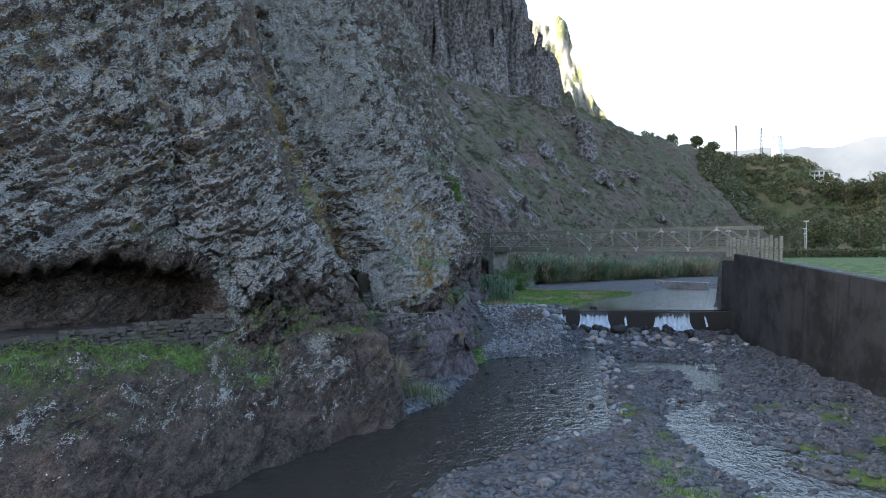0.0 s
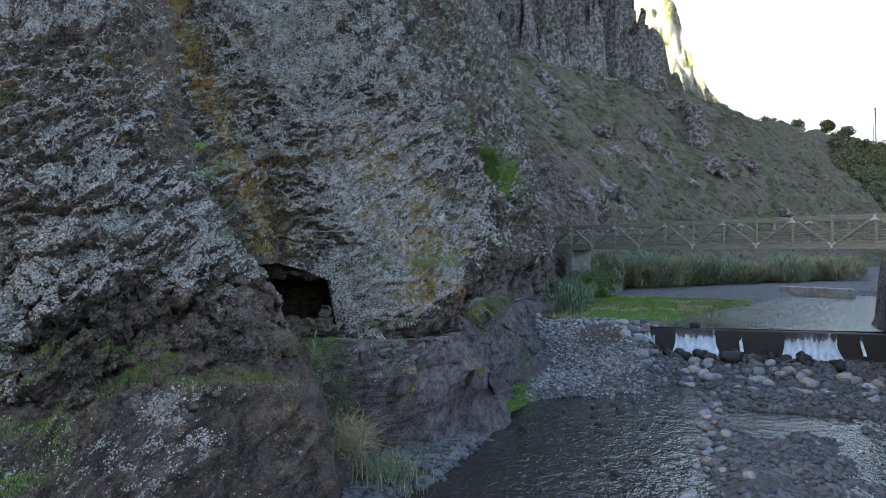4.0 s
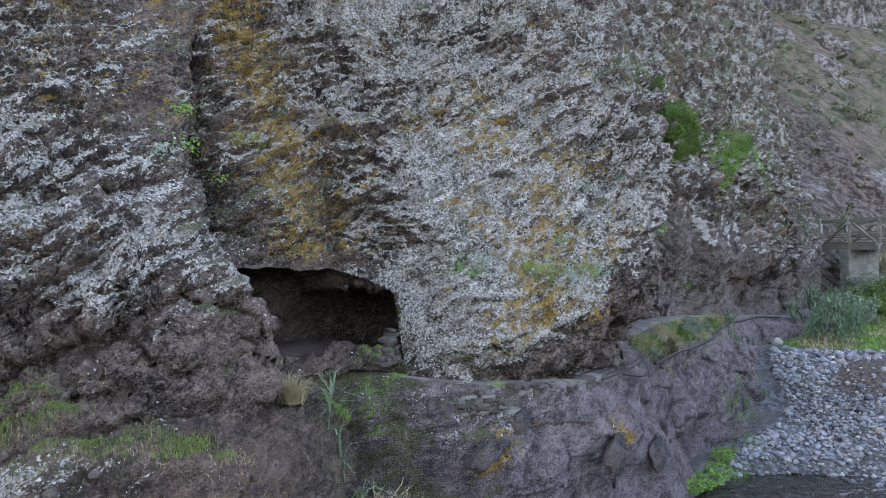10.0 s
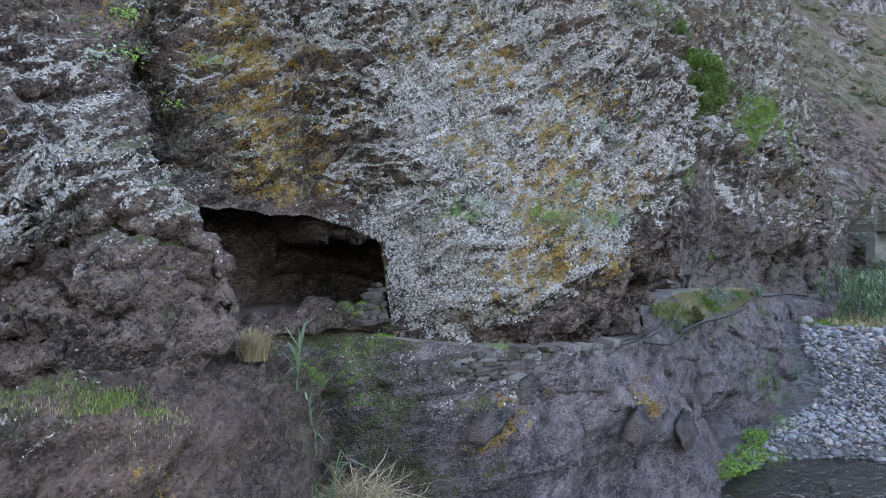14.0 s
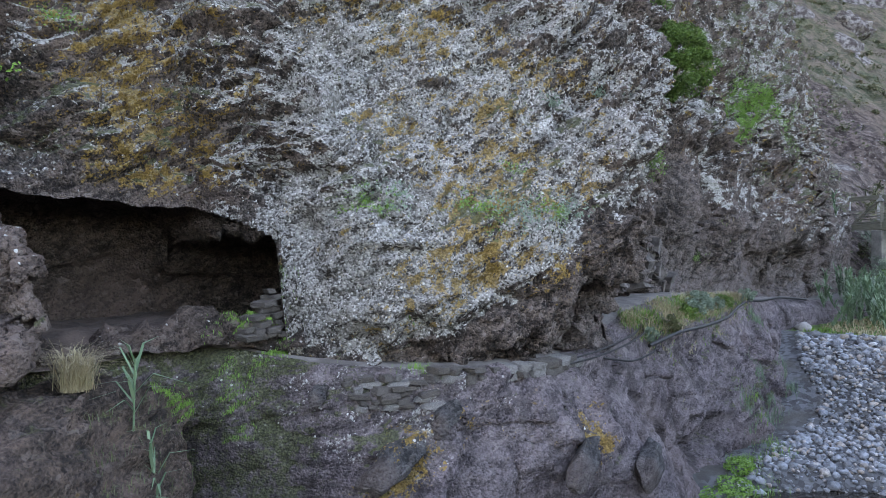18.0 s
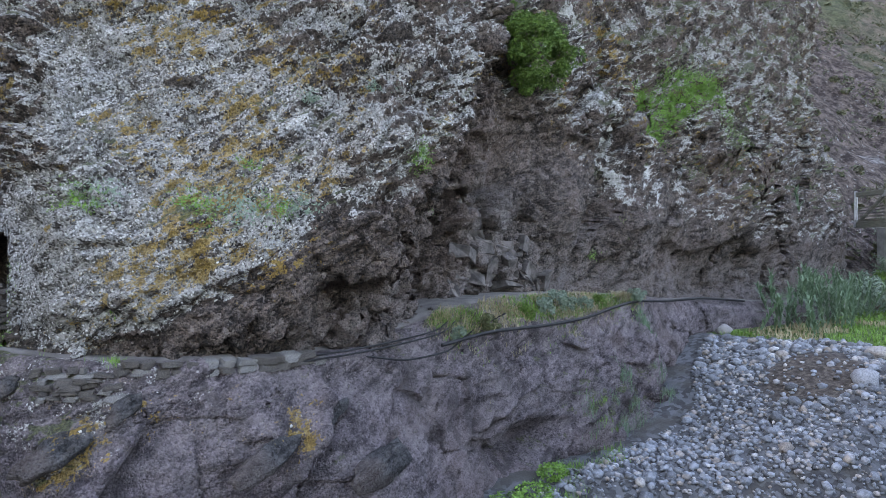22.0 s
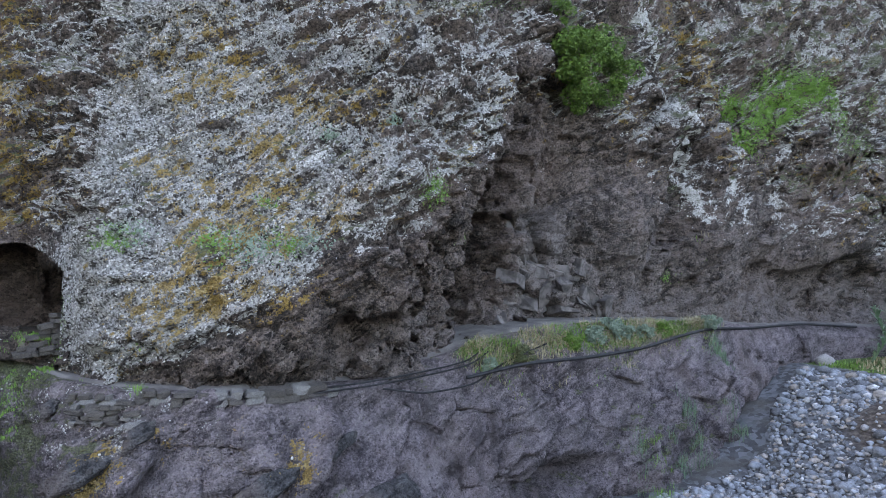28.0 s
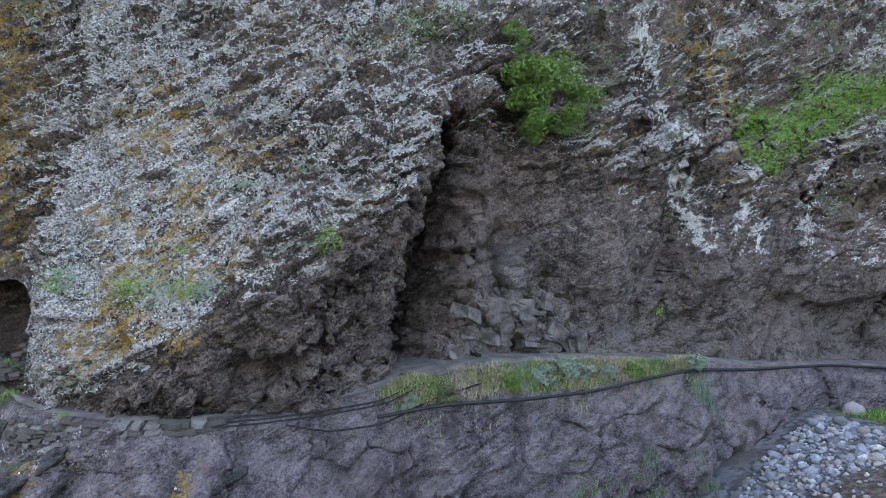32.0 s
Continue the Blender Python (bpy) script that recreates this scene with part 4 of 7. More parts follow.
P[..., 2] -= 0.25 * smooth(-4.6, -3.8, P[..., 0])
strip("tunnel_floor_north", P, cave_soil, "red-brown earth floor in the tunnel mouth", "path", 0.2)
# a rough sill of rock along the mouth, between path and floor
ys, ds = np.arange(23.6, 27.35, 0.05), np.linspace(0, 1, 26)
Y, D = np.meshgrid(ys, ds, indexing="ij")
top = np.interp(Y, (23.6, 24.6, 26.4, 27.3), (4.08, 4.14, 4.08, 4.02)) + 0.05 * np.sin(Y * 6)
px = np.interp(Y, (23.6, 25.5, 26.6, 27.3), (-4.05, -3.95, -3.6, -2.75)) + 0.22 - 0.95 * D
P = np.stack([px, Y, 3.55 + (top - 3.55) * np.sin(np.pi * np.clip(D * 1.15 + 0.06, 0, 1)) ** 0.45], -1)
strip("tunnel_sill", P, tunnel_rock, "rough dark rock sill along the tunnel mouth", "rock", 0.6, {"lichen": 0.15 + 0 * px, "ochre": 0 * px, "moss": 0.12 + 0 * px, "dust": 0 * px}, True)
# the tunnel behind the mouth: one vault from the lip over the roof and down the inner wall
ty = np.concatenate([np.arange(22.0, 27.28, 0.06), np.arange(27.28, 29.6, 0.1)])
rows = []
for y in ty:
    inner = np.interp(y, (22, 26.7, 28.6, 29.6), (-7.0, -6.55, -6.2, -4.2))
    if y < 27.28:
        r = mouth_roof(y)
        lip = np.interp(r, cliff_zs, face_x[np.argmin(np.abs(cliff_ys - y))]) - 0.10
        keys = [(lip, r + 0.12), (lip - 0.02, r + 0.08)]
    else:
        r = 5.4
        lip = max(-3.48, np.interp(4.8, cliff_zs, face_x[np.argmin(np.abs(cliff_ys - y))]) - 0.07)
        lip = min(lip, -2.9)
        foot = np.interp(3.5, cliff_zs, face_x[np.argmin(np.abs(cliff_ys - y))]) - 0.06
        keys = [(min(foot, -2.4), 3.4), (lip - 0.1, r)]
    keys += [(lip + 0.35 * (inner - lip), r + 0.05), (lip + 0.75 * (inner - lip), r - 0.15), (inner + 0.2, r - 0.75), (inner, 4.6), (inner + 0.25, 3.7)]
    keys = np.array(keys)
    rows.append(interp_rows(range(7), keys, np.concatenate([np.linspace(0, 1, 12)[:-1], np.linspace(1, 6, 56)])))
V = np.array(rows)
P = np.stack([V[..., 0], np.repeat(ty[:, None], V.shape[1], 1), V[..., 1]], -1)
jamb = smooth(27.15, 27.3, P[..., 1]) * smooth(-3.5, -3.0, P[..., 0])
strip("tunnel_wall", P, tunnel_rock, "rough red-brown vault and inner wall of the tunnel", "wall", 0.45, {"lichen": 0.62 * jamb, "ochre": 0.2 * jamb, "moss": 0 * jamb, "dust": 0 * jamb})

# ---- ground: river bed, terrace, far slopes, one sheet to the horizon ----
def channel(x, y):
    """How deep the stream lies below the bars, in metres."""
    right = np.interp(y, (0, 10, 16, 19, 21, 27, 34, 37, 41), (-3.0, -1.5, 0.5, 3.0, 6.2, 6.9, 8.2, 8.8, 8.0))
    left = np.interp(y, (0, 20.5, 22.5, 25, 27, 33, 35, 36.5, 38, 42), (-20, -20, -0.9, 0.3, 0.75, 1.4, 1.9, 4.5, 6.2, 7.0))
    return 0.5 * smooth(right + 0.9, right - 0.9, x) * smooth(left - 0.6, left + 0.6, x) * smooth(41.5, 38.5, y)


def bed_height(x, y):
    p = np.stack([x, y, 0 * x], 1)
    wob = 0.10 * fbm(p * 0.55, 3) + 0.05 * fbm(p * 1.7, 2)
    h = 0.66 + wob * 1.3 + 0.008 * (y - 20)
    h = h - channel(x, y) * 1.15
    h = h - 0.22 * smooth(7.5, 9, x) * smooth(-0.10, 0.10, fbm(p * 0.33 + 3.7, 2)) * smooth(42, 40, y)
    for px_, py_, rx_, ry_ in ((9.1, 21.2, 0.8, 1.5), (9.4, 33.4, 1.2, 0.9), (11.8, 33.6, 1.1, 0.8), (11.8, 29.8, 0.9, 1.2), (8.6, 18.5, 0.5, 0.8)):
        h = h - 0.6 * bump(x, px_, 1.4 * rx_) * bump(y, py_, 1.4 * ry_)
    # stones heaped against the bank below the terrace
    heap = smooth(36.0, 43.6, y + 0.25 * (x - 3)) * smooth(7.6, 5.6, x)
    h = h + 1.85 * heap * smooth(45, 43, y)
    h = h + 0.45 * smooth(39.5, 42.5, y) * smooth(6, 8, x)
    # terrace above the weir
    up = smooth(42.9, 43.6, y)
    pool_l = np.interp(y, (43, 44.5, 46, 52, 58, 62, 70, 80), (6.9, 8.0, 8.6, 11.2, 14.6, 16.6, 21, 23)) + 0.35 * fbm(p * 0.5 + 9, 2)
    terrace = 2.62 + 0.25 * wob - 0.75 * smooth(pool_l - 0.4, pool_l + 1.2, x) * smooth(17.6 + 0.62 * np.clip(y - 46, 0, 400), 17.2 + 0.62 * np.clip(y - 46, 0, 400), x) * smooth(69.5, 68, y)
    terrace += 0.25 * smooth(60, 75, y) + 0.9 * smooth(52, 64, y) * smooth(6.5, 2.0, x) * 1.0
    h = h * (1 - up) + terrace * up
    # right bank behind the wall, park level
    edge = 17.6 + 0.62 * np.clip(y - 46, 0, 400)
    h = h + (np.minimum(5.55, 4.9 + 0.062 * (np.maximum(y, 4.0) - 26)) - h) * smooth(edge, edge + 0.1 + 0.12 * np.clip(y - 44, 0, 30), x)
    # unseen upland behind the cliffs, added to keep the low sun off the river
    line = np.where(y < 19, -7 + (y - 19) * 1.05, np.interp(y, (19, 27, 30, 33, 50, 60), (-7.5, -7.5, -5.5, -4.5, -4.0, -8.0)))
    h = np.maximum(h, np.interp(line - x, (3.0, 4.0, 10.5, 70.0, 600.0), (-9.0, 4.0, 19.0, 62.0, 120.0)) * smooth(90, 60, y))
    return h


FOOT = [(-4.0, 46), (-2.5, 53), (1.0, 60), (6.0, 68), (14.0, 85), (24.0, 105), (42.0, 130), (75.0, 165), (130.0, 235), (210.0, 330), (330.0, 460)]


def far_right(x, y):
    p = np.stack([x, y, 0 * x], 1)
    r = np.hypot(x - 2, y)
    az = np.degrees(np.arctan2(x - 2, y))
    mid = smooth(195, 245, r) * 28 * smooth(16, 20, az) * (1 - 0.38 * smooth(25, 27, az)) * (1 + 0.2 * fbm(p * 0.02, 3)) + smooth(150, 220, r) * 3
    back = 110 * smooth(700, 2200, r) * (0.45 + 0.35 * fbm(p * 0.0013, 4))
    return mid + back


gx = np.concatenate([-np.geomspace(900, 14, 46)[:-1], np.arange(-14, 19, 0.22), np.geomspace(19, 1600, 80)])
gx = np.sort(np.concatenate([gx, [17.55, 17.62, 17.7]]))
gy = np.concatenate([-np.geomspace(400, 6, 22)[:-1], np.arange(-6, 10, 0.5), np.arange(10, 47, 0.22), np.arange(47, 70, 0.5), np.geomspace(70, 2600, 130)])
GX, GY = np.meshgrid(gx, gy, indexing="ij")
fx, fy = GX.ravel(), GY.ravel()
ground_z = bed_height(fx, fy)
right = far_right(fx, fy) * smooth(20, 40, fx)
ground_z = ground_z + right
grass = smooth(43.6, 44.4, fy) * smooth(64, 60, fy + 0.35 * fx - 2) * smooth(-0.15, 0.1, ground_z - 2.5)
park = 17.6 + 0.62 * np.clip(fy - 46, 0, 400)
grass = np.maximum(grass * (fx < 17), smooth(park + 0.5, park + 2.5, fx) * smooth(120, 90, fx))
grass = np.maximum(grass, 0.55 * smooth(0.28, 0.45, fbm(np.stack([fx, fy, 0 * fx], 1) * 0.45 + 2, 2) + 0.25) * smooth(5, 7, fx) * smooth(27, 24, fy))
scrub = np.maximum(smooth(1, 4, right), smooth(-6, -9, fx))
ground = tagged(new("ground", mesh_from("ground", np.stack([fx, fy, ground_z], 1), grid_faces(len(gx), len(gy)), ground_mat, True, {"grass": grass, "scrub": scrub, "soil": bump(fx, 4.6, 1.3) * bump(fy, 40.8, 1.5)})), "grey gravel river bed running to grassy terrace and scrubby valley sides", "ground", kind="structure")

# water: the stream below the weir and the pool above it
def water_sheet(name, x0, x1, y0, y1, z, label, mat, wave):
    xs, ys = np.arange(x0, x1, 0.11), np.concatenate([np.arange(y0, 12, 0.8), np.arange(max(12, y0), y1 + 0.05, 0.11)])
    P = np.stack(np.meshgrid(xs, ys, indexing="ij") + [np.full((len(xs), len(ys)), z)], -1)
    q = P.reshape(-1, 3) * (1, 0.75, 1)
    P = P.reshape(-1, 3) + np.stack([0 * q[:, 0], 0 * q[:, 0], wave * (0.013 * perlin(q * 2.3) + 0.012 * perlin(q * 4.4 + 7))], 1)
    return tagged(new(name, mesh_from(name, P, grid_faces(len(xs), len(ys)), mat)), label, "water", kind="structure")


water_sheet("stream_water", -14, 17.5, -60, 42.6, 0.47, "shallow rippled stream water reflecting the sky", water_mat, 1.0)
water_sheet("pool_water", 6.7, 26, 42.9, 69, 2.44, "still dark pool held back by the weir", pool_mat, 0.4)

# the valley side beyond: scrub slope with outcrops, a cliff band above its near part
arc = np.r_[0, np.cumsum(np.linalg.norm(np.diff(np.array(FOOT), axis=0), axis=1))]
hs = np.concatenate([np.arange(0, 140, 0.7), np.arange(140, arc[-1], 2.2)])
hw = np.concatenate([np.arange(-5, 38, 0.5), np.arange(38, 46, 0.14), np.arange(46, 140, 4.0)])
F = interp_rows(arc, FOOT, hs)
T = np.gradient(F, axis=0)
T /= np.linalg.norm(T, axis=1)[:, None]
NL = np.stack([-T[:, 1], T[:, 0]], 1)
W = np.repeat(hw[None], len(hs), 0)
XX = F[:, :1] + NL[:, :1] * W
YY = F[:, 1:] + NL[:, 1:] * W
fy0 = F[:, 1]
ridge = np.interp(fy0, (40, 140, 165, 235, 330, 460), (41, 41, 35, 36, 38, 40))[:, None]
cliffy = smooth(142.5, 132.5, fy0)[:, None]
q = np.stack([XX, YY, 0 * XX], -1).reshape(-1, 3)
wob = (2.4 * fbm(q * 0.06, 4) + 1.0 * fbm(q * 0.25, 3)).reshape(W.shape)
ZZ = np.minimum(W, ridge) + 0.1 * np.clip(W - ridge, 0, 100) + cliffy * (26 * smooth(40, 44, W + 2 * wob) + 0.35 * np.clip(W - 44, 0, 200))
ZZ = 2.2 + ZZ * 0.98 + wob * smooth(0, 9, W)
near, second, cell = worley(np.stack([XX * 0.2, YY * 0.2, ZZ * 0.26], -1).reshape(-1, 3), 5)
crag = ((0.55 - near) * (cell > 0.8)).clip(0, 1).reshape(W.shape) * smooth(3, 9, W) * smooth(135, 100, fy0)[:, None]
OUT = crag * 4.0 * (1 + 0.8 * fbm(q * 0.9, 3).reshape(W.shape))
OUT = OUT + cliffy * smooth(38, 41, W) * smooth(60, 50, W) * (2.2 * fbm(np.stack([XX * 0.09, YY * 0.09, ZZ * 0.17], -1).reshape(-1, 3), 5, 0.62, True)).reshape(W.shape)
XX = XX - NL[:, :1] * OUT * 0.7
YY = YY - NL[:, 1:] * OUT * 0.7
rocky = np.clip(crag * 3.2 + cliffy * smooth(38.5, 40.0, W + 2 * wob) * smooth(60, 50, W), 0, 1)
bare = 0.75 * smooth(108, 84, YY + 0.5 * XX + 6 * wob) * smooth(40, 26, W) * smooth(12, 5, XX + 1.5 * wob)


def hill_nodes(N, b):
    scrub = N.mix(N.step(N.noise(0.7, 9, 0.75), 0.40, 0.60), (0.032, 0.040, 0.024), (0.115, 0.096, 0.076))
    scrub = N.mix(N.math("MULTIPLY", N.step(N.noise(0.09, 6, 0.65), 0.45, 0.58), 0.8), scrub, N.mix(N.step(N.noise(1.9, 7, 0.75), 0.4, 0.6), (0.032, 0.039, 0.023), (0.088, 0.094, 0.056)))
    scrub = N.mix(N.math("MULTIPLY", N.step(N.noise(0.11, 3), 0.48, 0.6), 0.75), scrub, N.mix(N.step(N.noise(1.1, 8, 0.7), 0.4, 0.6), (0.05, 0.038, 0.035), (0.12, 0.09, 0.08)))
    scree = N.mix(N.step(N.noise(1.6, 9, 0.78), 0.42, 0.6), (0.03, 0.023, 0.022), (0.125, 0.10, 0.092))
    scree = N.mix(N.step(N.noise(3.4, 6, 0.7), 0.60, 0.66), scree, (0.24, 0.235, 0.23))
    scrub = N.mix(N.step(N.math("ADD", N.attr("bare"), N.math("MULTIPLY", N.noise(0.3, 7, 0.7), 0.9)), 0.82, 1.02), scrub, scree)
    stone_c = N.mix(N.step(N.noise(1.4, 9, 0.75), 0.42, 0.6), (0.05, 0.042, 0.042), (0.19, 0.18, 0.18))
    fac = N.step(N.math("ADD", N.attr("rocky"), N.math("MULTIPLY", N.noise(0.9, 6, 0.7), 0.55)), 0.55, 0.75)
    N.link(N.mix(fac, scrub, stone_c), b.inputs["Base Color"])
    b.inputs["Roughness"].default_value = 0.95
    b.inputs["Specular IOR Level"].default_value = 0.1
    N.bumped(b, N.noise(1.3, 8, 0.7), 1.0, 0.5)


hill_mat = material("hillside", hill_nodes)


def sunlit_nodes(N, b):
    rocky_ = N.step(N.noise(0.11, 8, 0.72, N.scaled((1, 1, 0.5))), 0.42, 0.56)
    N.link(N.mix(rocky_, N.mix(N.step(N.noise(0.6, 6, 0.7), 0.4, 0.6), (0.05, 0.075, 0.04), (0.13, 0.16, 0.085)), (0.30, 0.31, 0.30)), b.inputs["Base Color"])
    b.inputs["Roughness"].default_value = 0.95
    N.bumped(b, N.noise(0.5, 8, 0.7), 1.0, 1.6)


sunlit_mat = material("sunlit_cliff", sunlit_nodes)
P = np.stack([XX, YY, ZZ], -1)
hillside = tagged(new("hillside", mesh_from("hillside", P.reshape(-1, 3), grid_faces(len(hs), len(hw)), hill_mat, True, {"rocky": rocky, "bare": bare})), "steep valley side of scrub, dry grass and grey outcrops", "hill", kind="structure")
hill_grid = P

# a higher cliff far behind the ridge, in the sun
u, v = np.meshgrid(np.linspace(0, 1, 60), np.linspace(0, 1, 40), indexing="ij")
az = np.radians(1.0 + 10.4 * u)
r = 335 - 70 * u + 18 * v + 10 * fbm(np.stack([u * 7, v * 3, 0 * u], -1).reshape(-1, 3), 4).reshape(u.shape)
top = 116 - 60 * smooth(0.45, 1.0, u) + 6 * fbm(np.stack([u * 6, 0 * u, 0 * u + 3], -1).reshape(-1, 3), 3).reshape(u.shape)
P = np.stack([2 + r * np.sin(az), 2 + r * np.cos(az), 20 + (top - 20) * v], -1)
tagged(new("far_cliff", mesh_from("far_cliff", P.reshape(-1, 3), grid_faces(60, 40), sunlit_mat)), "distant sunlit cliff with pale rock and shrubs", "cliff", kind="structure")

# ---- things: helpers ----
def link_mesh(name, me, parent=None, label=""):
    ob = new(name, me)
    if parent is not None:
        ob.parent = parent
    if label:
        ob["label"] = label
    return ob


def part(name, bm, mat, parent, label=""):
    me = bpy.data.meshes.new(name)
    bm.to_mesh(me)
    bm.free()
    me.materials.append(mat)
    return link_mesh(name, me, parent, label)


def empty(name, label, category, at=(0, 0, 0), group="", kind=""):
    ob = new(name)
    ob.location = at
    return tagged(ob, label, category, group, kind)


def box(bm, x0, x1, y0, y1, z0, z1, bevel=0.0, m=None):
    r = bmesh.ops.create_cube(bm, size=1)
    mat = Matrix.Translation(((x0 + x1) / 2, (y0 + y1) / 2, (z0 + z1) / 2)) @ Matrix.Diagonal((abs(x1 - x0), abs(y1 - y0), abs(z1 - z0), 1))
    bmesh.ops.transform(bm, matrix=(m @ mat) if m is not None else mat, verts=r["verts"])
    if bevel:
        edges = list({e for v in r["verts"] for e in v.link_edges})
        bmesh.ops.bevel(bm, geom=edges, offset=bevel, segments=1, affect="EDGES")
    return r


def beam(name, a, b, w, h, mat, parent, bevel=0.01, label=""):
    """A square bar from a to b, w wide and h high."""
    a, b = Vector(a), Vector(b)
    d = b - a
    x = d.normalized()
    side = x.cross(Vector((0, 0, 1)))
    side = side.normalized() if side.length > 1e-3 else Vector((0, 1, 0))
    up = side.cross(x)
    m = Matrix((( x.x, side.x, up.x, (a.x + b.x) / 2), (x.y, side.y, up.y, (a.y + b.y) / 2), (x.z, side.z, up.z, (a.z + b.z) / 2), (0, 0, 0, 1)))
    bm = bmesh.new()
    box(bm, -d.length / 2, d.length / 2, -w / 2, w / 2, -h / 2, h / 2, bevel, m)
    return part(name, bm, mat, parent, label)


def tube(name, pts, radius, mat, parent=None, sides=8, label="", taper=1.0):
    """A round tube along points."""
    pts = np.asarray(pts, float)
    t = np.gradient(pts, axis=0)
    t /= np.linalg.norm(t, axis=1)[:, None] + 1e-9
    ref = np.where(np.abs(t[:, 2:]) > 0.9, (1.0, 0, 0), (0, 0, 1.0))
    u = np.cross(t, ref)
    u /= np.linalg.norm(u, axis=1)[:, None] + 1e-9
    v = np.cross(t, u)
    a = np.linspace(0, 2 * np.pi, sides, endpoint=False)
    r = radius * np.linspace(1, taper, len(pts))[:, None, None]
    ring = pts[:, None] + r * (np.cos(a)[None, :, None] * u[:, None] + np.sin(a)[None, :, None] * v[:, None])
    n = len(pts)
    idx = np.arange(n * sides).reshape(n, sides)
    nxt = np.roll(idx, -1, 1)
    f = np.stack([idx[:-1], nxt[:-1], nxt[1:], idx[1:]], -1).reshape(-1, 4)
    return link_mesh(name, mesh_from(name, ring.reshape(-1, 3), f, mat), parent, label)


# ---- river wall, weir ----
wall = empty("river_wall", "tall dark stained concrete retaining wall of the river", "wall", (17.6, 25, 0), kind="structure")
wy = [-30 + 6.0 * k for k in range(12)] + [41.9, 44.0]
for a, b in zip(wy[:-1], wy[1:]):
    bm = bmesh.new()
    ta, tb = (5.03 + 0.062 * (max(k, 4.0) - 26) for k in (a, b))
    if a > 41:
        ta = tb = 5.6
    r = box(bm, 17.40, 17.75, a + 0.012 - 17.0, b - 0.012 - 17.0, -0.5, 1.0)
    for v in r["verts"]:
        if v.co.z > 0:
            v.co.z = ta if v.co.y < (a + b) / 2 - 17 else tb
        else:
            v.co.x -= 0.15
        v.co.y += 17.0
    bmesh.ops.bevel(bm, geom=bm.edges[:], offset=0.02, segments=1, affect="EDGES")
    part("wall_panel", bm, concrete, wall).location = (-17.6, -25, 0)

weir = empty("weir", "low dark concrete weir with thin falls of water", "weir", (12, 42.5, 1.0), kind="structure")
WA, WB = Vector((6.5, 42.95, 0)), Vector((17.45, 42.05, 0))
wd_ = (WB - WA).normalized()
wn_ = Vector((wd_.y, -wd_.x, 0))


def weir_at(u, off, z):
    return WA + wd_ * u + wn_ * off + Vector((0, 0, z))


wlen = (WB - WA).length
bm = bmesh.new()
mw = Matrix(((wd_.x, -wn_.x, 0, WA.x), (wd_.y, -wn_.y, 0, WA.y), (0, 0, 1, 0), (0, 0, 0, 1)))
box(bm, 0, wlen, 0, 0.55, -0.4, 2.4, 0.03, mw)
part("weir_wall", bm, wet_stone, weir).location = (-12, -42.5, -1.0)
bm = bmesh.new()
box(bm, -6.2, 0.4, -0.1, 0.5, 2.2, 2.56, 0.03, mw)
part("apron_kerb", bm, pale_concrete, weir, "pale concrete kerb beside the weir").location = (-12, -42.5, -1.0)


def fall(u0, u1, low):
    """A sheet of falling water over the crest."""
    us, vs = np.linspace(u0, u1, 40), np.linspace(0, 1, 18)
    U, V = np.meshgrid(us, vs, indexing="ij")
    spread = 1 + 0.25 * smooth(0.45, 1, V)
    U = (U - (u0 + u1) / 2) * spread + (u0 + u1) / 2
    off = 0.02 + 0.10 * V + 0.42 * smooth(0.5, 1.0, V) + 0.03 * np.sin(U * 23) * V
    zz = 2.47 - (2.47 - low) * V**1.2
    P = np.array(WA)[None, None] + U[..., None] * np.array(wd_) + off[..., None] * np.array(wn_)
    P[..., 2] += zz
    return mesh_from("waterfall", P.reshape(-1, 3) - np.array((12, 42.5, 1.0)), grid_faces(40, 18), foam)


for u0, u1, low in ((0.12, 0.62, 0.95), (1.55, 3.3, 1.0), (4.3, 4.42, 1.5), (6.2, 8.3, 0.95), (9.2, 9.3, 1.5)):
    link_mesh("waterfall", fall(u0, u1, low), weir, "white falling water")

# far sill and block at the pool's head
bm = bmesh.new()
ma = Matrix.Translation((21.6, 67.55, 0)) @ Matrix.Rotation(math.atan2(-3.5, 4.0), 4, "Z")
box(bm, -2.7, 2.7, -0.4, 0.4, 1.6, 3.1, 0.05, ma)
tagged(part("upper_weir", bm, pale_concrete, None), "low grey concrete sill at the head of the pool", "weir", kind="structure")

# ---- footbridge ----
BA, BB = Vector((1.3, 63.5, 6.13)), Vector((19.9, 46.2, 6.13))
bdir = (BB - BA).normalized()
bside = Vector((bdir.y, -bdir.x, 0))
blen = (BB - BA).length
bridge = empty("footbridge", "weathered grey timber truss footbridge across the river", "bridge", BA)


def bp(u, side, z):
    return bdir * u + bside * side + Vector((0, 0, z))


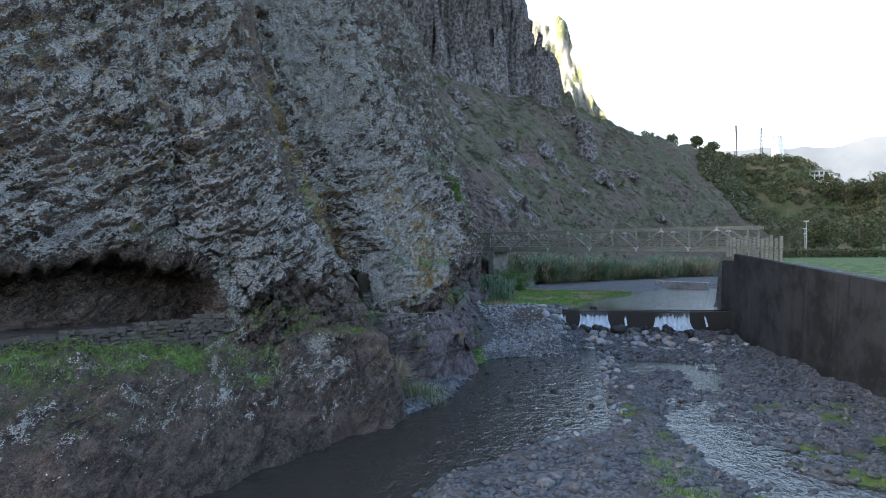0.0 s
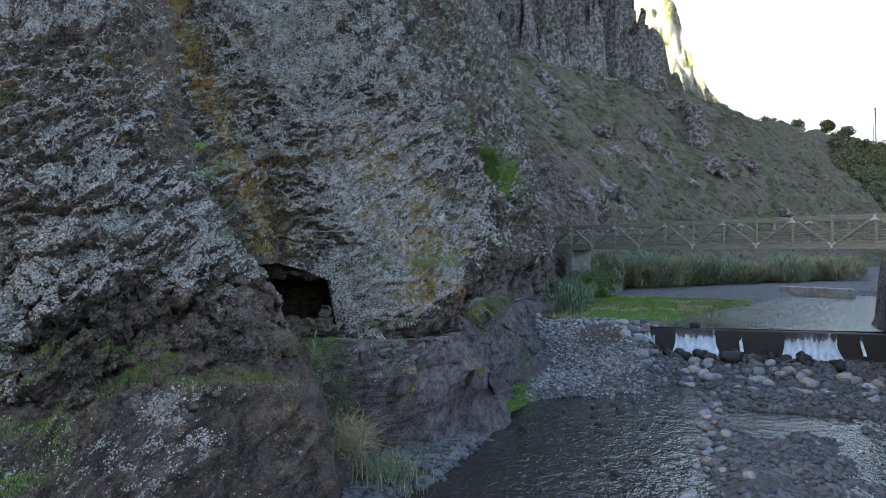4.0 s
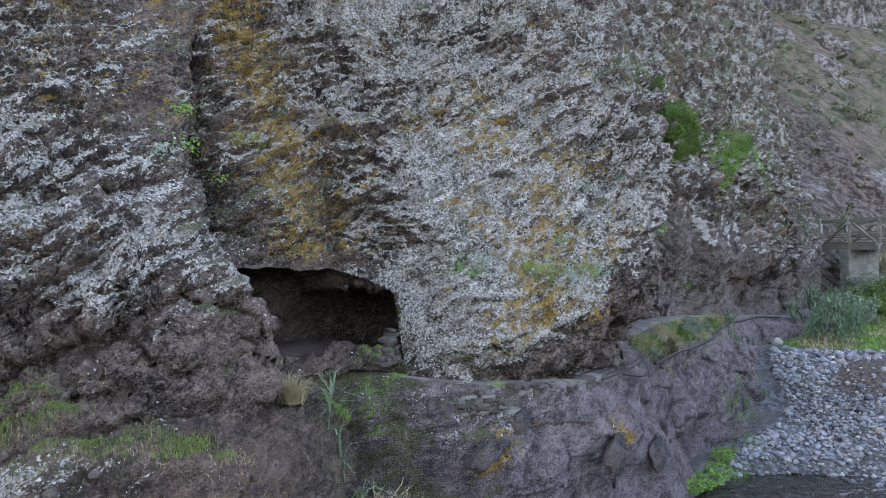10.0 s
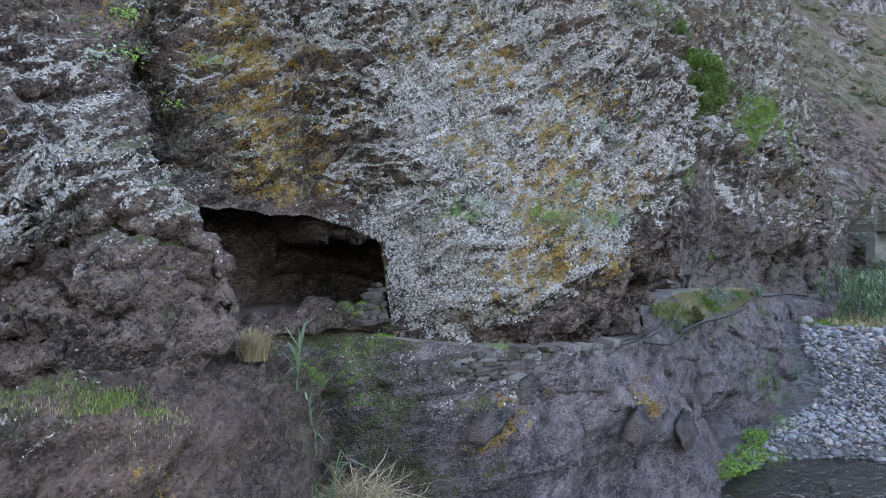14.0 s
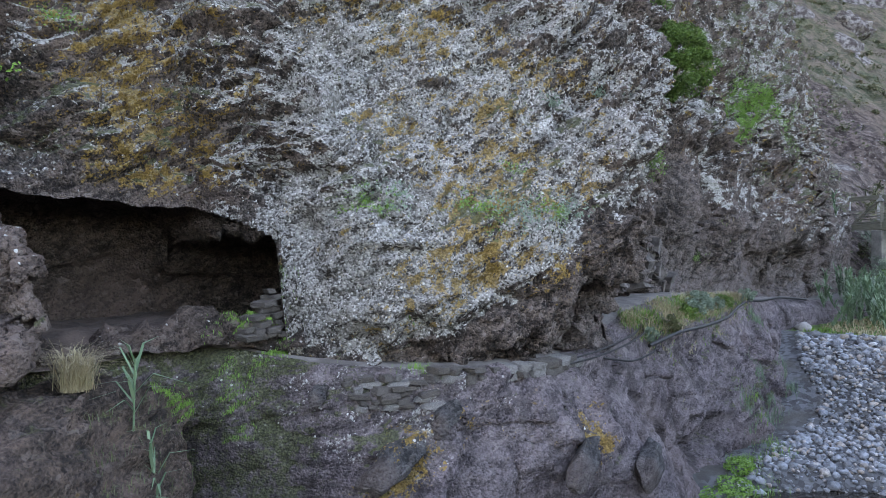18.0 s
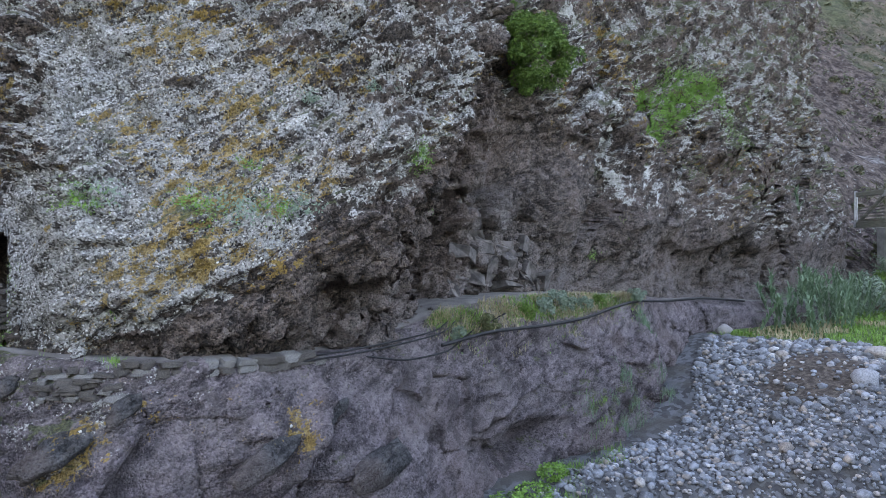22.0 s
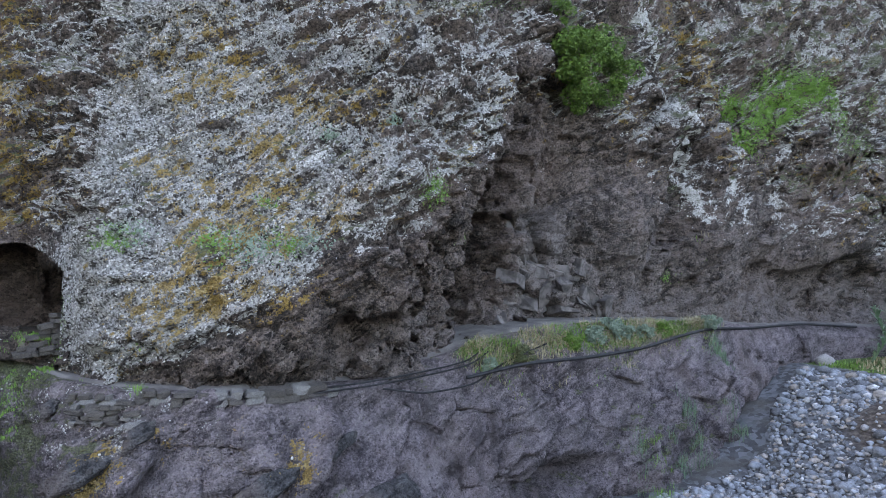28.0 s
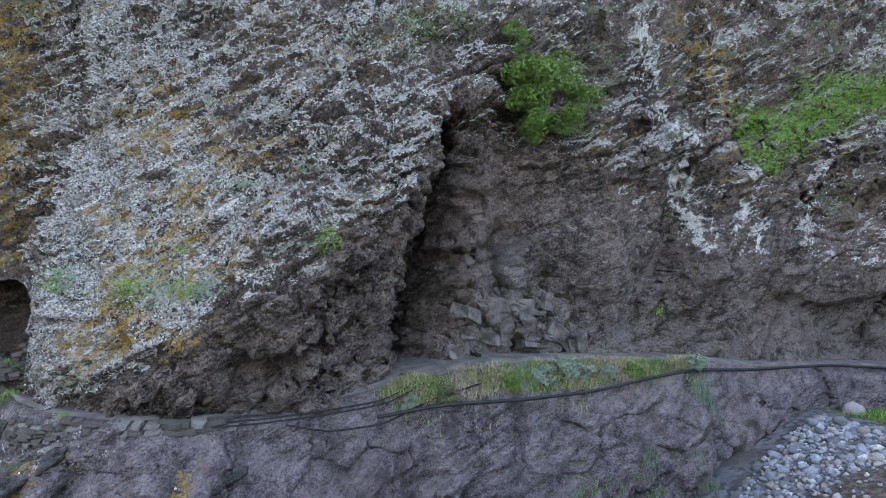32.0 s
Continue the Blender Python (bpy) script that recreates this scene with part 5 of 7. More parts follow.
H, WID = 1.68, 1.9
npan = 12
pan = blen / npan
for side in (0.0, -WID):
    beam("top_chord", bp(-0.1, side, H), bp(blen + 0.3, side, H), 0.16, 0.24, timber, bridge)
    beam("bottom_chord", bp(-0.1, side, 0.16), bp(blen + 0.1, side, 0.16), 0.16, 0.32, timber, bridge)
    for k in range(npan + 1):
        u = k * pan
        post = beam("post", bp(u, side + 0.03, 0.05), bp(u, side + 0.03, H + 0.17), 0.13, 0.13, steel if k == 0 else timber, bridge)
        for zz in (0.2, H - 0.05):
            if (k % 2 == 0) == (zz < 1):
                bm = bmesh.new()
                mm = Matrix.Translation(bp(u, side + 0.12, zz)) @ Matrix.Rotation(math.atan2(bdir.y, bdir.x), 4, "Z")
                for ang in (-40, 40):
                    box(bm, 0 if ang > 0 else -0.26, 0.26 if ang > 0 else 0, -0.012, 0.012, -0.045, 0.045, 0, mm @ Matrix.Rotation(radians(-ang if zz < 1 else ang), 4, "Y"))
                box(bm, -0.06, 0.06, -0.012, 0.012, -0.16, 0.12, 0, mm)
                part("gusset_plate", bm, steel, post, "pale steel gusset plate")
        if k < npan:
            a, b = (0.25, H - 0.1) if k % 2 == 0 else (H - 0.1, 0.25)
            beam("brace", bp(u + 0.12, side, a), bp(u + pan - 0.12, side, b), 0.12, 0.13, timber, bridge)
    for zz in (0.42, 0.57, 0.72, 0.87, 1.02):
        beam("rail", bp(0, side - (0.12 if side == 0 else -0.12), zz), bp(blen, side - (0.12 if side == 0 else -0.12), zz), 0.045, 0.05, timber, bridge, 0.0)
for k in range(60):
    u = (k + 0.5) * blen / 60
    beam("deck_plank", bp(u, 0.1, 0.36), bp(u, -WID - 0.1, 0.36), blen / 60 - 0.02, 0.06, timber, bridge, 0.0)
bm = bmesh.new()
ang = math.atan2(bdir.y, bdir.x)
mb = Matrix.Translation(BA) @ Matrix.Rotation(ang, 4, "Z")
box(bm, 1.5, 2.15, -0.1, WID + 0.1, -3.6, -0.02, 0.03, mb)
tagged(part("bridge_abutment", bm, pale_concrete, None), "pale grey concrete abutment under the footbridge", "abutment", kind="structure")
bm = bmesh.new()
box(bm, blen - 1.3, blen + 1.2, -0.5, WID + 0.6, -4.6, -0.6, 0.04, mb)
tagged(part("landing_block", bm, concrete, None), "dark concrete landing block under the bridge end", "abutment", kind="structure")

# timber palisade at the landing
palisade = empty("palisade_fence", "weathered upright timber fence at the bridge landing", "fence", (17.9, 40, 5.9))
for k in range(14):
    y = 44.6 - k * 0.62
    beam("fence_post", (0.05 - 0.02 * (k % 3), y - 40, -0.9 if k < 4 else -0.3), (0.05, y - 40, 1.05 + 0.08 * ((k * 7) % 3)), 0.16, 0.17, timber, palisade)
for zz in (-0.75, -0.6, -0.45, -0.3, -0.15):
    beam("fence_board", (-0.1, 44.7 - 40, zz), (-0.1, 42.4 - 40, zz), 0.05, 0.12, timber, palisade)
beam("fence_rail", (0.1, 44.7 - 40, 0.55), (0.1, 36.4 - 40, 0.5), 0.07, 0.12, timber, palisade)

# ---- black water hose along the path ----
def hose_path(keys, n=90):
    keys = np.asarray(keys, float)
    return interp_rows(keys[:, 0], keys[:, 1:], np.linspace(keys[0, 0], keys[-1, 0], n))


k = hose_path([(0, 0.30, 33.2, 3.34), (1, 0.55, 34.6, 3.5), (2, 0.62, 36.0, 3.48), (3, 0.7, 37.6, 3.53), (4, 0.62, 39.2, 3.67), (5, 0.62, 40.3, 3.74), (6, 0.72, 42.0, 3.66), (7, 0.78, 44.0, 3.62), (8, 1.25, 46.6, 3.42)])
tagged(tube("water_hose", k, 0.036, hose_mat), "thick black plastic water hose lying along the bank", "hose")
k = hose_path([(0, -0.12, 30.3, 3.34), (1, 0.02, 31.3, 3.37), (2, 0.05, 32.3, 3.42), (3, 0.02, 33.3, 3.5), (4, -0.2, 34.0, 3.66)])
for off in (0.0, 0.11):
    tagged(tube("rail_pipe", k + (off, 0.2 * off, 0.07 - off * 0.4), 0.016, hose_mat), "long weathered dark pipe lying on the ledge", "pipe", "pipes on the ledge")
k = hose_path([(0, 0.06, 31.6, 3.3), (1, 0.3, 32.4, 3.18), (2, 0.36, 33.2, 3.22), (3, 0.2, 34.2, 3.5), (4, 0.1, 35.4, 3.75)])
tagged(tube("loose_hose", k, 0.018, hose_mat), "thin dark hose sagging over the bank's edge", "hose")

# ---- stones, plants: helpers ----
bpy.context.view_layer.update()
_deps = bpy.context.evaluated_depsgraph_get()


def cast(origin, way):
    """Where a ray first meets the place: (place, normal), or None."""
    hit, where, normal, _, ob, _ = scene.ray_cast(_deps, Vector(origin), Vector(way).normalized())
    return (np.array(where), np.array(normal)) if hit else None


def drop(x, y, z=14.0):
    h = cast((x, y, z), (0, 0, -1))
    return h if h else (np.array((x, y, 0.0)), np.array((0, 0, 1.0)))


def on_cliff(y, z, x=9.0):
    h = cast((x, y, z), (-1, 0, 0))
    return h if h else (np.array((0.0, y, z)), np.array((1.0, 0, 0)))


def stone_shape(seed, flat=0.7, sub=2, rough=0.16):
    bm = bmesh.new()
    bmesh.ops.create_icosphere(bm, subdivisions=sub, radius=1.0)
    v = np.array([p.co[:] for p in bm.verts])
    f = np.array([[q.index for q in p.verts] for p in bm.faces])
    bm.free()
    rs = np.random.RandomState(seed)
    for _ in range(14):         # worn flats
        n = rs.normal(size=3)
        n /= np.linalg.norm(n)
        c = 0.52 + 0.34 * rs.rand()
        d = v @ n
        v = v - n[None] * (np.clip(d - c, 0, 9) * 0.95)[:, None]
    v = v * (1 + rough * perlin(v * 1.6 + seed * 3.1))[:, None]
    v *= (1.0, 0.72 + 0.25 * rs.rand(), flat * (0.8 + 0.3 * rs.rand()))
    return v, f


STONES = [mesh_from("stone", *stone_shape(k, 0.72), stone) for k in range(9)]
WET = [mesh_from("stone", *stone_shape(20 + k, 0.75), wet_stone) for k in range(4)]
DARKS = [mesh_from("stone", *stone_shape(80 + k, 0.8, 2, 0.25), dark_stone) for k in range(6)]


def block_shape(seed):
    """A rough building stone: boxy, with worn corners and uneven faces."""
    v, f = stone_shape(seed, 1.0, 3, 0.0)
    v = np.sign(v) * np.abs(v / np.abs(v).max(0)) ** 0.45
    v = v / (np.abs(v) ** 14).sum(1)[:, None] ** (1 / 14)
    rs = np.random.RandomState(seed)
    v = v @ (np.eye(3) + 0.14 * rs.normal(size=(3, 3)))
    return v * (1 + 0.10 * fbm(v * 1.7 + seed, 3))[:, None], f


BLOCKS = [mesh_from("stone", *block_shape(110 + k), dark_stone if k < 5 else crusted_stone, False) for k in range(8)]
rng = random.Random(11)


def lay(name, meshes, at, size, parent, label="", tilt=20, sink=0.25, spin=None, squash=1.0):
    ob = link_mesh(name, rng.choice(meshes), parent, label)
    ob.rotation_euler = (radians(rng.uniform(-tilt, tilt)), radians(rng.uniform(-tilt, tilt)), rng.uniform(0, 6.28) if spin is None else spin + rng.uniform(-0.25, 0.25))
    ob.scale = (size, size, size * squash)
    base = Vector(parent.location) if parent is not None else Vector((0, 0, 0))
    ob.location = Vector(at) - base + Vector((0, 0, size * (0.45 - sink)))
    return ob


def joined_stones(name, places, sizes, mat, label, seed=3, flat=0.7):
    """Many cobbles as one mesh."""
    rs = np.random.RandomState(seed)
    shapes = [stone_shape(60 + k, flat, 1, 0.2) for k in range(7)]
    V, Fc, at = [], [], 0
    for p, s in zip(places, sizes):
        v, f = shapes[rs.randint(7)]
        a = rs.rand() * 6.28
        c, sn = math.cos(a), math.sin(a)
        w = v @ np.array([[c, sn, 0], [-sn, c, 0], [0, 0, 1]])
        V.append(w * s * (1, 1, 0.8 + 0.4 * rs.rand()) + p)
        Fc.append(f + at)
        at += len(v)
    return tagged(new(name, mesh_from(name, np.concatenate(V), np.concatenate(Fc), mat)), label, "stones", kind="stuff")


def leaves_mesh(name, places, normals, length, width, mat, seed=1, droop=0.2, spread=0.8):
    """Pointed leaves at places, each a folded diamond that faces about its normal."""
    rs = np.random.RandomState(seed)
    n = len(places)
    N_ = np.asarray(normals, float) + spread * rs.normal(size=(n, 3)) * 0.6
    N_ /= np.linalg.norm(N_, axis=1)[:, None] + 1e-9
    d = rs.normal(size=(n, 3)) + (0, 0, -droop)
    d -= (d * N_).sum(1)[:, None] * N_
    d /= np.linalg.norm(d, axis=1)[:, None] + 1e-9
    s = np.cross(N_, d)
    L = length * (0.6 + 0.8 * rs.rand(n))[:, None]
    Wd = width * (0.6 + 0.8 * rs.rand(n))[:, None]
    p = np.asarray(places, float)
    a, tip = p - d * L * 0.5, p + d * L * 0.5 - N_ * L * 0.15
    l, r = p + s * Wd * 0.5 + N_ * Wd * 0.2, p - s * Wd * 0.5 + N_ * Wd * 0.2
    V = np.stack([a, r, tip, l], 1).reshape(-1, 3)
    return mesh_from(name, V, np.arange(4 * n).reshape(n, 4), mat, False)


def blades_mesh(name, roots, height, width, mat, seed=2, lean=0.5, ups=None):
    """Grass blades that bend over, two quads each."""
    rs = np.random.RandomState(seed)
    n = len(roots)
    up = np.tile((0, 0, 1.0), (n, 1)) if ups is None else np.asarray(ups, float)
    a = rs.rand(n) * 6.28
    side = np.stack([np.cos(a), np.sin(a), 0 * a], 1)
    out = np.stack([-np.sin(a), np.cos(a), 0 * a], 1)
    h = height * (0.45 + 0.8 * rs.rand(n))[:, None]
    k = lean * (0.3 + rs.rand(n))[:, None]
    p0 = np.asarray(roots, float)
    p1 = p0 + up * h * 0.6 + out * h * k * 0.3
    p2 = p0 + up * h * (1 - 0.35 * k) + out * h * k * 0.9
    w = width * (0.6 + 0.7 * rs.rand(n))[:, None] * side * 0.5
    V = np.stack([p0 - w, p0 + w, p1 + w * 0.8, p1 - w * 0.8, p2 + w * 0.1, p2 - w * 0.1], 1).reshape(-1, 3)
    i = 6 * np.arange(n)[:, None]
    f = np.concatenate([i + (0, 1, 2, 3), i + (3, 2, 4, 5)])
    return mesh_from(name, V, f, mat, False)


def ball(n, rs, shell=0.55):
    v = rs.normal(size=(n, 3))
    v /= np.linalg.norm(v, axis=1)[:, None]
    return v * (shell + (1 - shell) * rs.rand(n))[:, None] ** 0.6, v


def bush(name, at, radii, clumps, per, leaf_len, mat, label, category="bush", seed=1, away=(0, 0, 0), stems=5):
    """A shrub: bare stems and a crown of leafy clumps of uneven sizes."""
    rs = np.random.RandomState(seed)
    thing = empty(name, label, category, at)
    c, _ = ball(clumps, rs, 0.35)
    c = c * radii + np.asarray(away) * np.abs(radii).max()
    P, Nn = [], []
    for q in c:
        r = (0.22 + 0.2 * rs.rand()) * min(radii)
        v, n = ball(per, rs, 0.75)
        P.append(q + v * r * (1, 1, 0.8))
        Nn.append(n * 0.7 + (0, 0, 0.7))
    link_mesh("crown", leaves_mesh("crown", np.concatenate(P), np.concatenate(Nn), leaf_len, leaf_len * 0.42, mat, seed), thing)
    for k in range(stems):
        q = c[rs.randint(len(c))]
        base = np.array((0, 0, -0.4 * radii[2]))
        mid = (base + q) / 2 + rs.normal(size=3) * 0.1 * min(radii)
        tube("stem", interp_rows((0, 1, 2), [base, mid, q], np.linspace(0, 2, 8)), 0.012 + 0.018 * min(radii), bark, thing, 5, taper=0.4)
    return thing


# ---- river stones ----
heap = [(rng.uniform(1.3, 7.2), rng.uniform(35.6, 43.3)) for _ in range(330)]
heap = [(x, y) for x, y in heap if x > 0.3 + np.interp(y, bank_y, [r[1] for r in BANK]) and not (3.6 < x < 5.6 and 39.6 < y < 42.0 and rng.random() < 0.85)]
for k, (x, y) in enumerate(heap[:270]):
    p, n = drop(x, y)
    near_weir = smooth(5.0, 6.6, x) * smooth(39.5, 41.5, y)
    size = (0.06 + 0.13 * rng.random() ** 2) * (1 + 0.4 * smooth(38, 42, y)) + 0.2 * float(near_weir) * rng.random()
    big = rng.random() < 0.5 * float(smooth(39.0, 41.5, y) * smooth(3.6, 2.4, x)) + 0.08
    lay("cobble", STONES, p, rng.uniform(0.13, 0.22) if big else 0.68 * float(size), ground)
for k in range(120):
    u, off = rng.uniform(0.0, 10.6), 0.5 + 3.6 * rng.random() ** 1.4
    q = weir_at(u, off, 0)
    p, n = drop(q.x, q.y, 2.2)
    lay("boulder", WET if off < 1.3 else STONES, p, rng.uniform(0.18, 0.44), ground, "dark wet boulder below the weir" if off < 1.3 else "")
for x, y, z, s in ((1.45, 44.2, 2.6, 0.33), (6.15, 42.4, 1.9, 0.46), (6.0, 41.6, 1.6, 0.42), (6.35, 43.0, 2.35, 0.36), (5.6, 42.3, 2.0, 0.33), (6.2, 40.9, 1.2, 0.42), (5.6, 40.6, 1.2, 0.36), (10.3, 41.7, 1.3, 0.62), (11.2, 41.3, 1.1, 0.5), (9.0, 43.4, 2.5, 0.3), (6.4, 43.0, 2.6, 0.4)):
    p, n = drop(x, y, 4)
    lay("boulder", STONES if x < 8 else WET, (x, y, p[2]), s, ground, "large rounded grey boulder")
# stones along the gravel bar's edge, a low dam of them, and some that stand out of the riffle
for k in range(150):
    if k < 60:
        y = rng.uniform(19.5, 36.5)
        x = float(np.interp(y, (19, 21, 27, 34, 37), (3.6, 6.0, 6.9, 8.0, 8.6))) + rng.gauss(0.1, 0.3)
        size = rng.uniform(0.12, 0.27)
    elif k < 100:
        x = rng.uniform(8.2, 15.5)
        y, size = 37.3 - 0.12 * (x - 8) + rng.gauss(0, 0.28), rng.uniform(0.14, 0.3)
    else:
        x, y, size = rng.uniform(1.6, 6.6), rng.uniform(20.5, 36), rng.uniform(0.08, 0.2)
    p, n = drop(x, y, 2.4)
    lay("cobble", STONES if k < 100 else WET, (x, y, max(p[2], 0.40)), size, ground, sink=0.4 if k < 100 else 0.62)
rs = np.random.RandomState(5)
P, Sz = [], []
bars = np.concatenate([np.stack([rs.uniform(-2.2, 17, 13000), rs.uniform(13, 42.3, 13000)], 1), np.stack([rs.uniform(1.0, 8, 11000), rs.uniform(33.5, 43.4, 11000)], 1), np.stack([rs.uniform(7.5, 13, 1500), rs.uniform(33, 41.8, 1500)], 1)])
bz = bed_height(bars[:, 0], bars[:, 1])
bank_foot = np.interp(bars[:, 1], bank_y, [r[1] for r in BANK])
for (x, y), z, bx in zip(bars, bz, bank_foot):
    if z < 0.36 or (y > 26.9 and x < bx + 0.3) or (x < -1.5 and y < 24) or (((x - 4.6) / 1.0) ** 2 + ((y - 40.8) / 1.25) ** 2 < 1 and rs.rand() < 0.85):
        continue
    s = 0.03 + 0.075 * rs.rand() ** 2 + (0.10 * rs.rand() if rs.rand() < 0.12 else 0)
    P.append((x, y, z + 0.15 * s))
    Sz.append(s * (0.95 if y > 34 and x < 6.3 else 1.2 + 0.45 * rs.rand()))
P, Sz = np.array(P), np.array(Sz)
bar = (P[:, 0] > 6.3) | (P[:, 1] < 32)
joined_stones("river_cobbles", P[~bar], Sz[~bar], stones_joined, "grey and blue-grey rounded river cobbles")
joined_stones("river_cobbles", P[bar], Sz[bar], damp_stones, "damp dark grey cobbles of the gravel bars", 4)

# ---- dry-stone work ----
drywall = empty("dry_stone_wall", "low dry-stone wall edging the half tunnel", "wall", (-6, 20, 3.6), kind="structure")
for row in range(8):
    s = -11.0 + rng.uniform(0, 0.2)
    while s < -0.95:
        w = rng.uniform(0.10, 0.26)
        top = np.interp(s, (-11, -5, -2.5, -1), (4.1, 4.2, 4.36, 4.46))
        z = 3.62 + row * 0.105
        if z < top - 0.05:
            x, y = on_left(s + w / 2, 0.88 + 0.05 * rng.random() - 0.015 * row)
            ob = lay("wall_stone", BLOCKS[:5], (x, y, z), 0.115, drywall, tilt=8, sink=0.45, spin=math.atan2(LA[1], LA[0]))
            ob.scale = (w * rng.uniform(0.5, 0.62), 0.15, rng.uniform(0.04, 0.075))
        s += w
small_wall = empty("path_edge_wall", "patch of thin flat stones propping the path's edge", "wall", (-1.6, 27.3, 3.2), kind="structure")
for row in range(6):
    y = 27.16 + 0.05 * (row % 2)
    while y < 27.98 - 0.05 * row:
        w = rng.uniform(0.10, 0.24)
        p, n = on_cliff(y + w / 2, 3.10 + 0.07 * row, 4)
        ob = lay("wall_stone", BLOCKS, p + (-0.06, 0, 0), 0.1, small_wall, tilt=7, sink=0.45, spin=0.95)
        ob.scale = (w * 0.55, 0.13, rng.uniform(0.03, 0.045))
        y += w
for row in range(2):
    y = 27.95 + 0.1 * row
    while y < 30.7 - 0.3 * row:
        w = rng.uniform(0.12, 0.34)
        k = bank_rows(np.array([y + w / 2]))[0]
        ob = lay("wall_stone", BLOCKS, (k[3] - 0.07 + 0.02 * rng.random(), y + w / 2, k[4] - 0.02 + 0.10 * row), 0.1, small_wall, tilt=6, sink=0.45, spin=1.35)
        ob.scale = (w * 0.54, 0.12, rng.uniform(0.045, 0.065))
        y += w
pile = empty("tunnel_stone_pile", "leaning pile of dark building stones in the tunnel mouth", "stones", (-3.4, 27.2, 3.9), kind="structure")
for row in range(8):
    for k in range(max(1, 4 - int(row * 0.5))):
        ob = lay("wall_stone", BLOCKS[:5], (-2.95 - 0.10 * rng.random() - 0.03 * row, 27.2 - 0.17 * k - 0.06 * rng.random(), 3.95 + 0.085 * row), 0.1, pile, tilt=6, sink=0.4, spin=1.5)
        ob.scale = (rng.uniform(0.06, 0.11), 0.12, rng.uniform(0.034, 0.048))

# ---- plants on the cliff ----
p, n = on_cliff(37.2, 9.6)
bush("cliff_bush", p + (0.45, 0.0, 0.1), np.array((0.75, 0.95, 1.05)), 46, 230, 0.085, leaf_bush, "dense dark green bush rooted high in the cliff", seed=3, away=(0.1, 0, 0.0))
bush("cliff_bush", on_cliff(36.6, 10.9)[0] + (0.2, 0, 0), np.array((0.35, 0.35, 0.4)), 20, 120, 0.06, leaf_bush, "small dark green bush rooted in the cliff", seed=4)


def creeper(name, pts, per, leaf_len, mat, label, seed, spread=0.3, category="plant"):
    """Leaves that cling to the rock round given points of the face."""
    rs = np.random.RandomState(seed)
    P, Nn = [], []
    for y, z in pts:
        for _ in range(per):
            h = on_cliff(y + rs.normal() * spread, z + rs.normal() * spread * 0.8)
            P.append(h[0] + h[1] * (0.02 + 0.16 * rs.rand()))
            Nn.append(h[1] + (0.2, 0, 0.6))
    return tagged(new(name, leaves_mesh(name, P, Nn, leaf_len, leaf_len * 0.55, mat, seed)), label, category, kind="stuff")


rs = np.random.RandomState(9)
pts = [(43.4 + 4.4 * a, 9.2 + 2.1 * a - 0.7 * a * a + rs.normal() * 0.34) for a in rs.rand(60)]
creeper("cliff_creeper", pts, 230, 0.055, leaf_bright, "bright green leafy creeper spread over the cliff", 10, 0.22)
creeper("cliff_creeper", [(43.3, 9.0), (43.4, 8.7), (43.2, 9.4)], 260, 0.07, leaf_bright, "bright green tuft of creeper on the cliff", 11, 0.22)
for k, (y, z, m, nn, sp) in enumerate(((27.85, 5.82, leaf_bright, 130, 0.13), (28.05, 5.9, leaf_grey, 60, 0.12), (29.1, 5.72, leaf_bright, 150, 0.16), (29.5, 5.7, leaf_grey, 120, 0.18), (29.95, 5.72, leaf_bright, 100, 0.12), (30.3, 5.75, leaf_grey, 60, 0.12), (32.2, 6.62, leaf_bright, 150, 0.13), (30.9, 7.6, leaf_grey, 40, 0.07), (32.0, 7.9, leaf_grey, 40, 0.07), (29.9, 6.4, leaf_bright, 40, 0.08), (25.2, 8.3, leaf_bright, 70, 0.1), (33.7, 10.4, leaf_dull, 260, 0.3), (34.4, 10.9, leaf_bush, 260, 0.3), (35.2, 11.3, leaf_bush, 220, 0.3), (47.6, 8.9, leaf_bright, 160, 0.3), (48.6, 8.9, leaf_bright, 120, 0.25), (49.7, 10.3, leaf_bright, 200, 0.4), (38.8, 10.6, leaf_dull, 120, 0.2), (41.0, 7.2, leaf_dull, 60, 0.12), (45.5, 7.4, leaf_dull, 90, 0.25), (46.9, 7.8, leaf_dull, 90, 0.25), (40.6, 4.9, leaf_bright, 40, 0.08))):
    creeper("ledge_plant", [(y, z)], 3 * nn, 0.034 if m is not leaf_grey else 0.05, m, {leaf_bright: "small bright green plant on a rock ledge", leaf_grey: "grey-green rosette plant on a rock ledge", leaf_dull: "dull green scrubby plant on the cliff", leaf_bush: "dark green shrubby plant on the cliff"}[m], 30 + k, sp)
for k, (s, z, m, nn) in enumerate(((3.4, 7.9, leaf_bright, 70), (3.1, 7.75, leaf_grey, 60), (3.7, 7.5, leaf_bright, 40), (3.3, 8.6, leaf_bright, 60), (0.6, 8.0, leaf_dull, 120), (-0.5, 9.2, leaf_dull, 120), (-3, 7.0, leaf_dull, 160), (-2.2, 10.2, leaf_dull, 200))):
    q = on_left(s, 8.0)
    h = cast((*q, z), (-LN[0], -LN[1], 0))
    if h:
        rs = np.random.RandomState(70 + k)
        P = h[0] + rs.normal(size=(nn, 3)) * (0.13, 0.13, 0.08) + h[1] * 0.06
        tagged(new("ledge_plant", leaves_mesh("ledge_plant", P, np.tile(h[1] + (0, 0, 0.6), (nn, 1)), 0.07, 0.035, m, 70 + k)), "small green plant rooted in the buttress", "plant", kind="stuff")


